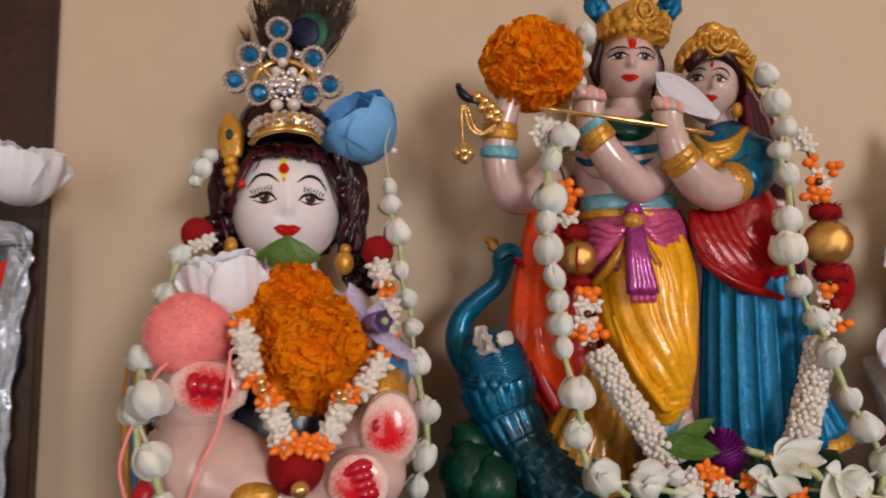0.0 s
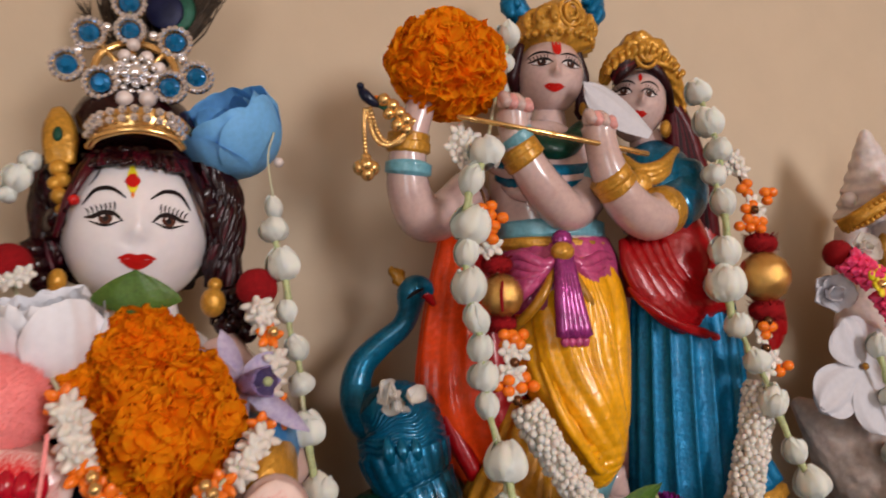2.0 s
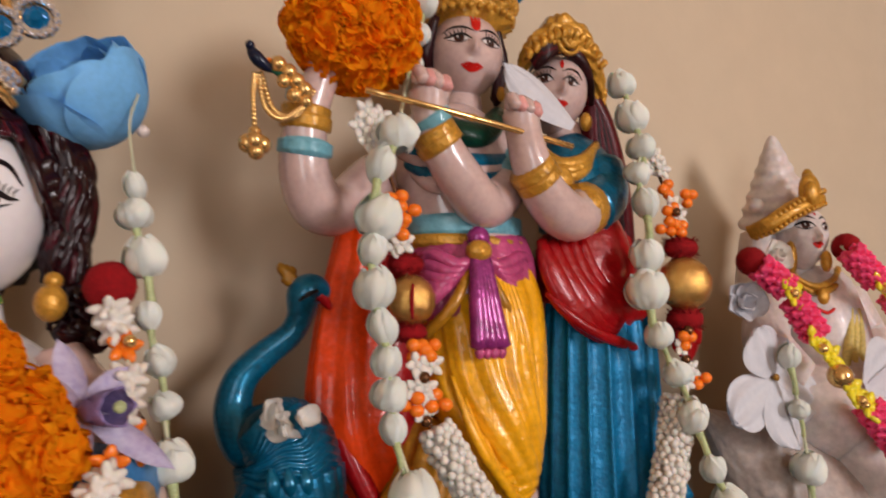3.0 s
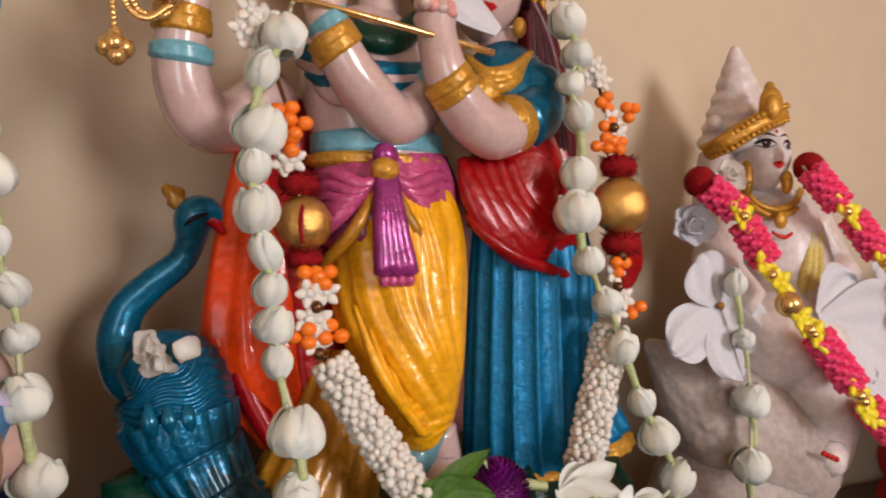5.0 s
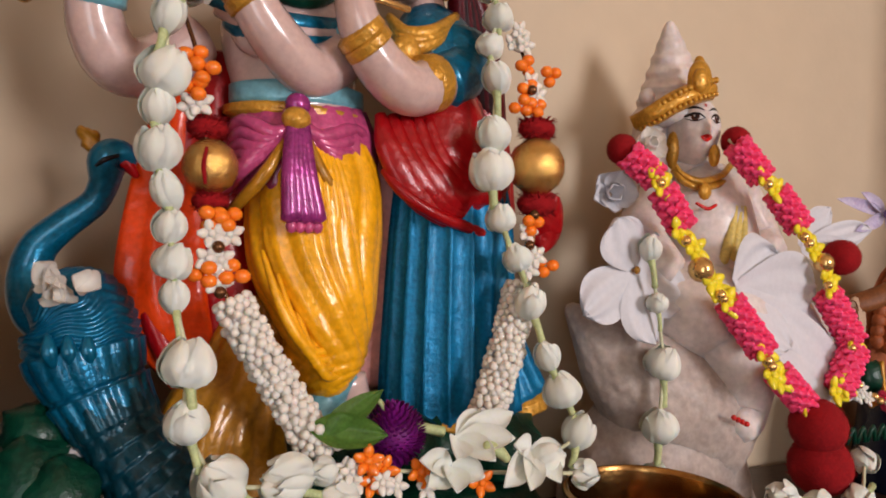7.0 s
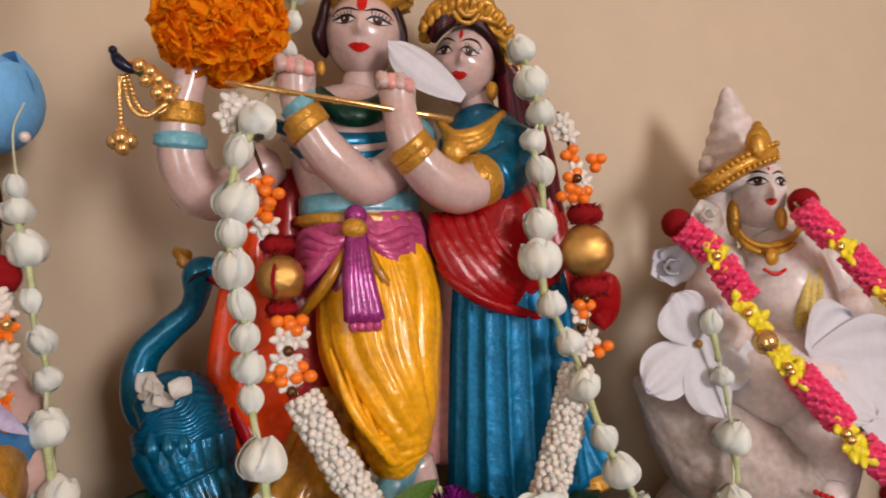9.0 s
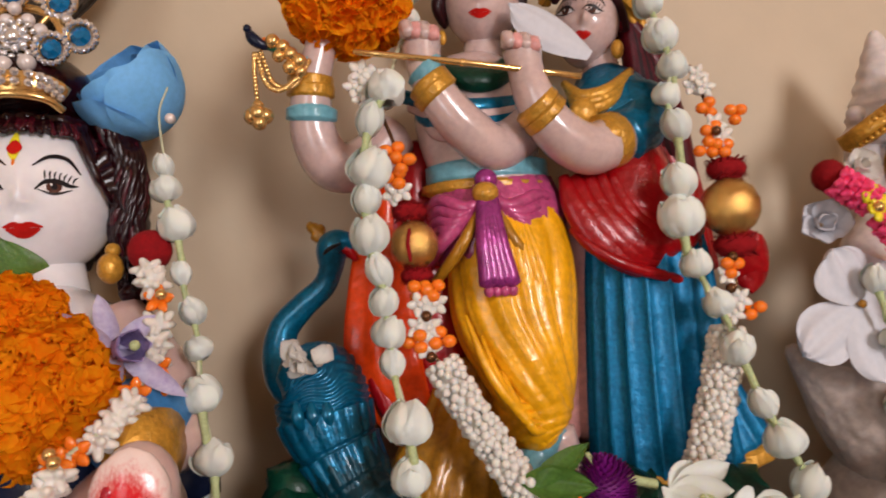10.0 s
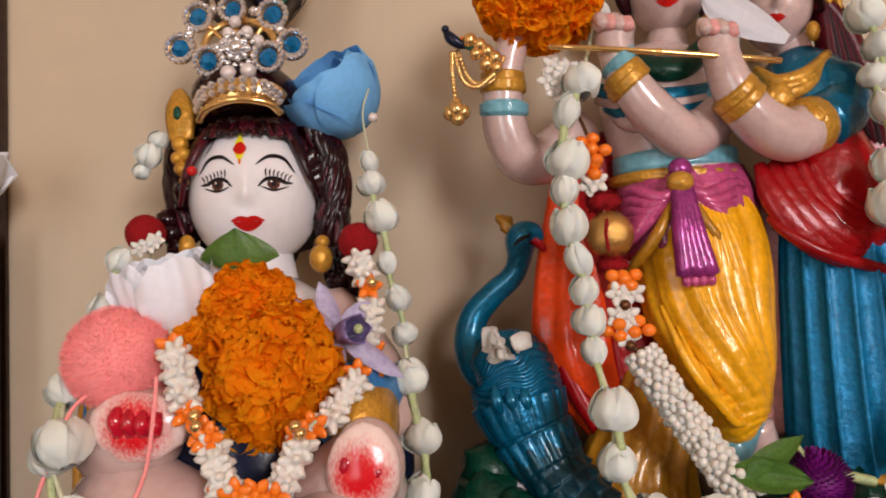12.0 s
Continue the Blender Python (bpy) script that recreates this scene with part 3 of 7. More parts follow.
    for i in range(4):
        b.tube([(*plan(345 + 19 * i, 664 + 3 * i, 0.3075), 0.0020), (*plan(342 + 19 * i, 680 + 3 * i, 0.3052), 0.0028), (*plan(346 + 18 * i, 702, 0.3062), 0.0018)], M_ALTA, 10, 4)
    # thighs and feet with dyed soles
    b.tube([(*(-0.1207, 0.3340, 0.0742), 0.016), (*(-0.1057, 0.3240, 0.0708), 0.0225), (*(-0.0855, 0.3200, 0.0648), 0.0205), (*(-0.0635, 0.3180, 0.0520), 0.017)], M_LIMB, 20)
    b.tube([(*(-0.0555, 0.3340, 0.0560), 0.016), (*(-0.0353, 0.3280, 0.0746), 0.0175), (*(-0.0229, 0.3220, 0.0855), 0.0165)], M_LIMB, 20)
    b.ball((-0.0230, 0.3160, 0.0875), (0.0128, 0.0105, 0.0160), M_LIMB, 22)
    pad(b, (-0.0233, 0.3085, 0.0874), (0.0122, 0.0058, 0.0150), dyed("dyed_sole", (-0.0240, 0.3040, 0.0868), 0.0108, (0.88, 0.68, 0.62), (0.68, 0.008, 0.015)))
    for i in range(4):
        b.tube([(*plan(662 + 14 * i, 780, 0.3070), 0.0014), (*plan(668 + 14 * i, 752 + 4 * i, 0.3052), 0.0024), (*plan(676 + 13 * i, 735 + 6 * i, 0.3085), 0.0020)], M_ALTA, 10)
    b.tube([(*(-0.0694, 0.3280, 0.0432), 0.016), (*(-0.0467, 0.3160, 0.0610), 0.0150), (*(-0.0299, 0.3100, 0.0684), 0.0135), (*(-0.0203, 0.3120, 0.0659), 0.010)], M_LIMB, 20)
    pad(b, (-0.0356, 0.2985, 0.0681), (0.0125, 0.0042, 0.0120), dyed("dyed_foot", (-0.0369, 0.2950, 0.0681), 0.0105, (0.88, 0.68, 0.62), (0.68, 0.008, 0.015)))
    for i in range(4):
        b.tube([(*plan(605 + 5 * i, 842 + 14 * i, 0.2985), 0.0028), (*plan(640 + 5 * i, 826 + 15 * i, 0.2965), 0.0033), (*plan(662 + 2 * i, 826 + 16 * i, 0.2995), 0.0024)], M_ALTA, 10)
    b.ball((-0.0773, 0.3010, 0.0627), (0.010, 0.005, 0.006), M_GOLD, 14)
    b.ball((-0.1216, 0.3120, 0.0604), (0.008, 0.006, 0.008), M_ALTA, 14)
    # base
    b.tube([(*(-0.0743, 0.3620, 0.0463), 0.062, 0.042), (-0.0800, 0.352, 0.012, 0.066, 0.046), (-0.0800, 0.352, 0.0, 0.064, 0.045)], M_NAVY, 32)
    return tagged(b.ob("child_statue"), "white glazed seated child figurine with maroon-black hair and red dyed soles", "statue")




child_statue()


# ---- the standing pair with the peacock, one painted mesh
def pair_statue():
    b = Solid()
    # base rock, back slab of resin between the figures
    b.tube([(0.1150, 0.368, 0.036, 0.092, 0.030), (0.1150, 0.366, 0.026, 0.102, 0.040), (0.1150, 0.366, 0.0, 0.106, 0.044)], M_GREEN, 36, ridges=9, amp=0.03)
    for u, v, y, r in ((832, 790, 0.376, 0.013), (835, 840, 0.368, 0.016), (870, 860, 0.358, 0.013), (1440, 850, 0.362, 0.016), (1300, 830, 0.356, 0.012), (1200, 850, 0.356, 0.013), (1330, 850, 0.368, 0.020), (1400, 850, 0.372, 0.018), (1250, 850, 0.372, 0.018), (1100, 870, 0.372, 0.016)):
        b.ball(plan(u, v, y), (r, r, r * 1.1), M_GREEN, 16, rough=0.3)
    b.tube([(*plan(868, 800, 0.366), 0.004), (*plan(885, 850, 0.360), 0.006), (*plan(880, 890, 0.36), 0.006)], M_MARBLE, 10)
    b.tube([(*plan(1215, 420, 0.394), 0.012), (*plan(1225, 560, 0.394), 0.014), (*plan(1225, 740, 0.392), 0.014)], M_BLUSH, 14, flat=0.6)
    # --- man: head
    h = Head((0.1109, 0.3890, 0.2755), 0.01740, 0.0185, 0.01956, yaw=-13, roll=3, jaw=0.13, nose=0.2)
    h.build(b, M_SKIN2)
    for s in (-1, 1):
        h.eye(b, 0.41 * s + 0.03, 0.10, 0.28, s, lashes=6, brow=0.26, h=0.33, bold=1.5)
    h.mouth(b, -0.50, 0.30)
    h.stroke(b, [(-0.08, 0.78), (-0.05, 0.44), (0.03, 0.34), (0.11, 0.44), (0.14, 0.78)], 0.055, M_LIP, 0.02)
    h.stroke(b, [(0.03, 0.72), (0.03, 0.37)], 0.06, M_LIP, 0.024)
    for s in (-1, 1):
        end = 150 if s < 0 else 182
        for i in range(4):
            x0 = 1108 + s * (52 + 2 * i)
            b.tube([(*plan(x0 - s * 6, 74 + 6 * i, 0.384 + 0.002 * i), 0.0022), (*plan(x0 + s * 2, 110 + 4 * i, 0.386), 0.0026), (*plan(x0 + s * (0 - 3 * (i % 2)), end - 16 + 3 * i, 0.389), 0.0022), (*plan(x0 - s * 6, end - 6 + 3 * i, 0.392), 0.0012)], M_LOCK, 8, 4)
    b.ball(plan(1112, 106, 0.402), (0.0168, 0.013, 0.0175), M_LOCK, 20)
    b.ball(plan(1057, 170, 0.380), (0.002, 0.002, 0.0036), M_GOLD, 10)
    b.ball(plan(1163, 170, 0.380), (0.002, 0.002, 0.0036), M_GOLD, 10)
    # crown with relief, and blue plumes behind it
    b.tube([(*plan(1116, 78, 0.390), 0.0198, 0.0180), (*plan(1117, 56, 0.390), 0.0205, 0.0188), (*plan(1119, 42, 0.391), 0.0165, 0.0160), (*plan(1121, 18, 0.392), 0.0095, 0.010), (*plan(1122, 2, 0.392), 0.003, 0.004)], M_GOLD, 60, 8, dis=lambda v, a: 0.045 * math.sin(v * 55 + 4 * math.sin(a * 25)) + 0.035 * math.sin(a * 100))
    for i in range(15):
        a = radians(-84 + 12 * i)
        b.ball((plan(1116, 75, 0.39)[0] + 0.0200 * math.sin(a), 0.390 - 0.0188 * math.cos(a), plan(1116, 73, 0.39)[2]), 0.0019, M_GOLD, 8)
    for i in range(7):
        a = radians(-60 + 20 * i)
        c = (plan(1117, 62, 0.39)[0] + 0.0202 * math.sin(a), 0.390 - 0.0192 * math.cos(a), plan(1117, 58 - 12 * math.cos(a), 0.39)[2])
        b.ball(c, (0.0030, 0.0022, 0.0048), M_GOLD, 10)
        b.ball((c[0], c[1] - 0.0014, c[2] - 0.001), 0.0014, M_GOLD, 8)
    for k in (0.0058, 0.0034):
        b.tube([(plan(1120, 45, 0.39)[0] + k * math.cos(a), 0.3712 - (0.0058 - k) * 0.4, plan(1120, 42, 0.39)[2] + k * 1.2 * math.sin(a), 0.0011) for a in [radians(30 * i) for i in range(13)]], M_GOLD, 6, 2)
    for s, u0 in ((-1, 1090), (1, 1148)):
        for i in range(4):
            b.tube([(*plan(u0, 50, 0.396), 0.004), (*plan(u0 + s * (22 + 5 * i), 30 - 8 * i, 0.397), 0.0062), (*plan(u0 + s * (44 - 5 * i), 14 - 12 * i, 0.394), 0.0050), (*plan(u0 + s * (40 - 9 * i), 30 - 16 * i, 0.390), 0.002)], M_SKIRT, 12, 5, ridges=4, amp=0.10)
    # neck, scarf, chest, waist
    b.tube([(*plan(1108, 180, 0.391), 0.0088), (*plan(1106, 222, 0.390), 0.0105)], M_SKIN2, 16)
    b.tube([(*plan(1106, 205, 0.391), 0.010, 0.009), (*plan(1104, 232, 0.388), 0.026, 0.015), (*plan(1100, 290, 0.384), 0.0285, 0.0175), (*plan(1106, 350, 0.382), 0.0250, 0.0165), (*plan(1112, 385, 0.381), 0.0262, 0.0180)], M_SKIN2, 26)
    b.tube([(*plan(1050, 205, 0.383), 0.004), (*plan(1090, 232, 0.371), 0.006), (*plan(1130, 232, 0.372), 0.006), (*plan(1165, 200, 0.384), 0.004)], M_GREEN, 10, ridges=3, amp=0.15)
    for i in range(4):
        b.tube([(*plan(1000 + 12 * i, 250 + 14 * i, 0.376), 0.003), (*plan(1060, 268 + 12 * i, 0.367), 0.0042), (*plan(1120, 272 + 10 * i, 0.3665), 0.0042), (*plan(1180, 262 + 8 * i, 0.376), 0.003)], M_SKIN2 if i % 2 else M_TEAL, 9)
    b.tube([(*plan(1110, 352, 0.381), 0.0270, 0.0180), (*plan(1111, 374, 0.381), 0.0272, 0.0186)], M_SKY, 26)
    b.tube([(*plan(1111, 382, 0.381), 0.0282, 0.0196), (*plan(1111, 392, 0.381), 0.0284, 0.0198)], M_GOLD, 28, ridges=28, amp=0.03)
    # raised arm by the marigold
    b.tube([(*plan(985, 300, 0.384), 0.0105), (*plan(940, 340, 0.380), 0.0108), (*plan(905, 342, 0.374), 0.0108), (*plan(884, 300, 0.369), 0.0096), (*plan(884, 240, 0.366), 0.0080), (*plan(898, 190, 0.364), 0.0066), (*plan(905, 165, 0.364), 0.0070)], M_SKIN2, 16)
    for v, r, mt in ((240, 0.0098, M_GOLD), (228, 0.0094, M_GOLD), (272, 0.0104, M_SKY), (205, 0.0078, M_SKY)):
        b.tube([(*plan(883, v + 7, 0.3665), r), (*plan(884, v - 7, 0.3660), r)], mt, 18)
    # arm across the chest to the flute
    b.tube([(*plan(1182, 262, 0.384), 0.010), (*plan(1165, 305, 0.374), 0.0105), (*plan(1132, 330, 0.364), 0.0100), (*plan(1095, 300, 0.357), 0.0095), (*plan(1062, 255, 0.354), 0.0082), (*plan(1046, 215, 0.354), 0.0072), (*plan(1042, 185, 0.355), 0.0080)], M_SKIN2, 16)
    b.tube([(*plan(1185, 262, 0.384), 0.0114), (*plan(1168, 300, 0.374), 0.0116)], M_SKY, 16)
    for u, v, mt, r in ((1058, 250, M_GOLD, 0.0096), (1052, 240, M_GOLD, 0.0092), (1048, 222, M_SKY, 0.0084)):
        b.tube([(*plan(u + 5, v + 6, 0.354), r), (*plan(u - 4, v - 5, 0.354), r)], mt, 18)
    fist(b, 1043, 176, 0.352)
    # flared trousers: pink wrap, bent yellow leg, straight leg behind
    b.tube([(*plan(1112, 388, 0.380), 0.0275, 0.0190), (*plan(1120, 430, 0.379), 0.0300, 0.0210), (*plan(1126, 478, 0.379), 0.0285, 0.0200)], M_PINK, 60, ridges=20, amp=0.04)
    def folds(v, a):
        """Creases that fall from the waist and sweep sideways, then rings where the cloth is gathered at the ankle."""
        w = a + 0.30 * v * v + 0.06 * v + 0.020 * math.sin(9 * v) + 0.03 * math.sin(14 * a + 5 * v)
        fall = (1 - abs(math.sin(math.pi * w * 10))) ** 2
        fine = (1 - abs(math.sin(math.pi * (w * 23 + 0.3)))) ** 2
        ring = (1 - abs(math.sin(math.pi * ((v - 0.60) * 17 + 0.9 * math.cos(2 * math.pi * (a - 0.15)))))) ** 2
        k = min(1.0, max(0.0, (v - 0.58) / 0.16))
        return -(0.085 * fall + 0.030 * fine) * (1 - 0.75 * k) * min(1.0, 0.3 + 3 * v) - 0.05 * ring * k + 0.05
    b.tube([(*plan(1128, 420, 0.380), 0.0240, 0.0195), (*plan(1138, 480, 0.378), 0.0262, 0.0225), (*plan(1143, 560, 0.376), 0.0262, 0.0235), (*plan(1157, 630, 0.373), 0.0212, 0.0225), (*plan(1166, 688, 0.371), 0.0165, 0.0190), (*plan(1172, 728, 0.370), 0.0118, 0.0150), (*plan(1182, 748, 0.370), 0.0060, 0.0080)], M_YELLOW, 150, 16, dis=folds)
    for i in range(4):
        b.tube([(*plan(1085 + 20 * i, 560 + 30 * i, 0.3575 + 0.0008 * i), 0.0008), (*plan(1118 + 14 * i, 640 + 18 * i, 0.3525 + 0.0006 * i), 0.0022), (*plan(1160 + 6 * i, 692 + 11 * i, 0.3530), 0.0020), (*plan(1210 - i, 660 + 18 * i, 0.3610), 0.0008)], M_YELLOW, 8, 6)
    for i in range(6):
        b.tube([(*plan(1138 + 4 * i, 402, 0.3605), 0.0012), (*plan(1142 + 10 * i, 470 + 6 * i, 0.3555), 0.0024), (*plan(1150 + 13 * i, 560 + 10 * i, 0.3555), 0.0012)], M_YELLOW, 8, 5)
    b.tube([(*plan(1180, 720, 0.368), 0.0100), (*plan(1170, 760, 0.366), 0.0075), (*plan(1150, 790, 0.360), 0.0065)], M_SKY, 14)
    b.tube([(*plan(1195, 730, 0.370), 0.0085), (*plan(1205, 775, 0.370), 0.0080), (*plan(1190, 800, 0.362), 0.0070)], M_SKIN2, 14)
    b.tube([(*plan(1090, 640, 0.384), 0.0170, 0.013), (*plan(1065, 720, 0.378), 0.0190, 0.015), (*plan(1040, 800, 0.372), 0.0240, 0.017), (*plan(1042, 905, 0.370), 0.0270, 0.018)], M_OCHRE, 56, 8, ridges=13, amp=0.06)
    # pink swags and the magenta sash
    for s in (-1, 1):
        for i in range(6):
            b.tube([(*plan(1122 + s * 6, 396 + 3 * i, 0.3585), 0.0018), (*plan(1122 + s * (30 + 7 * i), 412 + 9 * i, 0.3580 + 0.0006 * i), 0.0030), (*plan(1122 + s * (70 + 2 * i), 398 + 15 * i, 0.3640 + 0.0010 * i), 0.0026), (*plan(1122 + s * 92, 420 + 14 * i, 0.3740), 0.0016)], M_PINK, 8, 5)
        b.tube([(*plan(1122 + s * 14, 418, 0.3575), 0.0016), (*plan(1122 + s * 42, 470, 0.3560), 0.0026), (*plan(1122 + s * 88, 520, 0.366), 0.0018)], M_OCHRE, 8)
    b.ball(plan(1120, 374, 0.3580), (0.0050, 0.0040, 0.0046), M_PURPLE, 14)
    b.ball(plan(1120, 392, 0.3555), (0.0056, 0.0042, 0.0046), M_GOLD, 14)
    for i in range(5):
        b.tube([(*plan(1114 + 4 * i, 398, 0.3560), 0.0022), (*plan(1116 + 6 * i, 455, 0.3520), 0.0030), (*plan(1120 + 9 * i, 520 - 2 * (i % 2), 0.3510), 0.0034)], M_PURPLE, 9, 6)
    for i in range(4):
        b.ball(plan(1122 + 11 * i, 528, 0.3515), (0.0022, 0.002, 0.0026), M_PINK, 8)
    # orange-red shawl hanging beside him
    b.tube([(*plan(975, 330, 0.393), 0.0090, 0.006), (*plan(968, 420, 0.393), 0.0130, 0.008), (*plan(960, 520, 0.389), 0.0165, 0.009), (*plan(962, 620, 0.385), 0.0180, 0.011), (*plan(990, 700, 0.386), 0.0125, 0.009), (*plan(1010, 750, 0.384), 0.0070, 0.006)], M_ORANGE, 44, 8, ridges=7, amp=0.11)
    b.tube([(*plan(1010, 320, 0.392), 0.012, 0.007), (*plan(1010, 430, 0.390), 0.016, 0.008), (*plan(1020, 560, 0.388), 0.016, 0.009), (*plan(1035, 690, 0.386), 0.014, 0.008)], M_RED, 40, 8, ridges=7, amp=0.08)
    b.tube([(*plan(935, 580, 0.384), 0.003), (*plan(950, 650, 0.380), 0.005), (*plan(990, 730, 0.376), 0.004)], M_RED, 10)
    # --- woman: head, hair, crown
    g = Head((0.1595, 0.3880, 0.2648), 0.01521, 0.0170, 0.01925, yaw=-20, roll=10, jaw=0.19, nose=0.2)
    g.build(b, M_SKIN2)
    for s in (-1, 1):
        g.eye(b, 0.39 * s - 0.20, 0.10, 0.26, s, lashes=6, brow=0.30, h=0.38, bold=1.5)
    g.mouth(b, -0.46, 0.26)
    g.stroke(b, [(-0.14, 0.66), (-0.13, 0.40)], 0.06, M_LIP, 0.02)
    for i in range(4):
        b.tube([(*plan(1254, 88 + i, 0.3745), 0.0020), (*plan(1230, 93 + 5 * i, 0.3735), 0.0030), (*plan(1208 + 3 * i, 112 + 5 * i, 0.377), 0.0016)], M_LOCKR if i % 3 == 2 else M_LOCK, 8)
        b.tube([(*plan(1258, 88 + i, 0.3745), 0.0020), (*plan(1284 + 2 * i, 97 + 3 * i, 0.3745), 0.0030), (*plan(1299 + 3 * i, 126 + 3 * i, 0.3785), 0.0028), (*plan(1304 + 4 * i, 168, 0.3840), 0.0018)], M_LOCKR if i % 3 == 1 else M_LOCK, 8)
    for i in range(7):
        b.tube([(*plan(1296, 104 + 4 * i, 0.388), 0.004), (*plan(1318 + 4 * i, 160 + 6 * i, 0.390), 0.0056), (*plan(1326 + 8 * i, 235 + 10 * i, 0.394), 0.0062), (*plan(1340 + 8 * i, 330 + 8 * i, 0.398), 0.0060)], M_LOCK if i % 2 else M_LOCKR, 10, 5)
    b.ball(plan(1270, 140, 0.400), (0.0170, 0.013, 0.0200), M_LOCK, 20)
    def filigree(v, a):
        return 0.16 * math.sin(v * 60 + 3 * math.sin(a * 18)) + 0.10 * math.sin(a * 44 + v * 25)
    b.tube([(*plan(1200, 126, 0.386), 0.0026, 0.0030), (*plan(1212, 100, 0.379), 0.0044, 0.0040), (*plan(1240, 80, 0.375), 0.0066, 0.0046), (*plan(1266, 70, 0.374), 0.0086, 0.0048), (*plan(1296, 88, 0.376), 0.0070, 0.0046), (*plan(1318, 118, 0.381), 0.0050, 0.0040), (*plan(1332, 156, 0.387), 0.0038, 0.0034), (*plan(1336, 186, 0.390), 0.0026, 0.0028)], M_GOLD, 40, 12, dis=filigree)
    for i in range(13):
        q = i / 12
        c = plan(1204 + 122 * q, 122 - 44 * math.sin(math.pi * (0.06 + 0.86 * q)), 0.3705 + 0.02 * abs(q - 0.5) ** 2)
        t = plan(1199 + 134 * q, 112 - 54 * math.sin(math.pi * (0.08 + 0.84 * q)), 0.3700 + 0.03 * abs(q - 0.5) ** 2)
        b.tube([(*c, 0.0012), (*((np.array(c) + np.array(t)) / 2 + np.array((0.0008, -0.0014, 0))), 0.0017), (*t, 0.0007)], M_GOLD, 8, 4)
    b.tube([(*plan(1236, 84, 0.384), 0.006), (*plan(1254, 60, 0.386), 0.006), (*plan(1262, 48, 0.388), 0.0035)], M_MARBLE, 14, ridges=5, amp=0.08)
    for k in (0.0062, 0.0038):
        c = plan(1268, 76, 0.3715)
        b.tube([(c[0] + k * math.cos(a), c[1] - (0.0062 - k) * 0.5, c[2] + k * 1.15 * math.sin(a), 0.0012) for a in [radians(30 * i) for i in range(13)]], M_GOLD, 6, 2)
    b.ball(plan(1304, 196, 0.3775), (0.0030, 0.0028, 0.0046), M_GOLD, 12)
    # neck, necklace, blouse, arms
    b.tube([(*plan(1272, 205, 0.391), 0.0080), (*plan(1278, 245, 0.389), 0.0095)], M_SKIN2, 14)
    b.tube([(*plan(1270, 236, 0.390), 0.012, 0.011), (*plan(1285, 268, 0.385), 0.0215, 0.0150), (*plan(1290, 315, 0.382), 0.0200, 0.0160), (*plan(1292, 362, 0.381), 0.0185, 0.0145)], M_TEAL, 26)
    for i in range(3):
        b.tube([(*plan(1226 + 3 * i, 242 + 4 * i, 0.376), 0.0018), (*plan(1252, 262 + 9 * i, 0.3690), 0.0032), (*plan(1290, 256 + 8 * i, 0.3685), 0.0032), (*plan(1322, 228 + 5 * i, 0.376), 0.0018)], M_GOLD, 8)
    b.ball(plan(1256, 285, 0.3665), (0.0066, 0.003, 0.0062), M_GOLD, 14)
    b.tube([(*plan(1322, 268, 0.382), 0.0140), (*plan(1328, 305, 0.376), 0.0135), (*plan(1302, 328, 0.368), 0.0122)], M_TEAL, 18)
    b.tube([(*plan(1300, 326, 0.367), 0.0112), (*plan(1262, 338, 0.359), 0.0110), (*plan(1222, 310, 0.354), 0.0098), (*plan(1196, 265, 0.352), 0.0084), (*plan(1184, 225, 0.353), 0.0074), (*plan(1180, 200, 0.354), 0.0080)], M_SKIN2, 16)
    for u, v in ((1300, 318), (1288, 324)):
        b.tube([(*plan(u - 4, v - 20, 0.3640), 0.0050), (*plan(u + 2, v, 0.3545), 0.0050), (*plan(u + 4, v + 18, 0.3620), 0.0050)], M_GOLD, 12, flat=0.6)
    b.tube([(*plan(1296, 326, 0.366), 0.0122), (*plan(1282, 330, 0.363), 0.0122)], M_GOLD, 18)
    for u, v in ((1208, 288), (1198, 276)):
        b.tube([(*plan(u + 4, v + 5, 0.3525), 0.0102), (*plan(u - 4, v - 4, 0.3520), 0.0098)], M_GOLD, 18)
    fist(b, 1180, 196, 0.352)
    # red drape and pleated blue skirt
    b.tube([(*plan(1292, 352, 0.381), 0.0200, 0.0150), (*plan(1300, 372, 0.381), 0.0224, 0.0172), (*plan(1310, 415, 0.380), 0.0250, 0.0188), (*plan(1318, 452, 0.379), 0.0250, 0.0186)], M_RED, 60, 8, ridges=5, amp=0.03, twist=1.5)
    for i in range(6):
        b.tube([(*plan(1224 + 17 * i, 374, 0.3665), 0.0024, 0.0018), (*plan(1244 + 20 * i, 424 + 5 * i, 0.3630), 0.0062, 0.0032), (*plan(1296 + 19 * i, 486 - 4 * i, 0.3620), 0.0066, 0.0032), (*plan(1398 + 4 * i, 534 - 20 * i, 0.3690), 0.0040, 0.0024)], M_RED, 14, 8)
    b.tube([(*plan(1234, 448, 0.3640), 0.0018), (*plan(1262, 476, 0.3600), 0.0024), (*plan(1310, 504, 0.3585), 0.0026), (*plan(1368, 524, 0.3615), 0.0024), (*plan(1416, 540, 0.3690), 0.0016)], M_RED, 10, 8)
    b.tube([(*plan(1326, 440, 0.381), 0.0240, 0.0165), (*plan(1334, 520, 0.380), 0.0275, 0.0195), (*plan(1338, 620, 0.379), 0.0290, 0.0210), (*plan(1343, 720, 0.378), 0.0305, 0.0225), (*plan(1350, 792, 0.377), 0.0320, 0.0235)], M_SKIRT, 180, 6, ridges=9, amp=0.060, sharp=True)
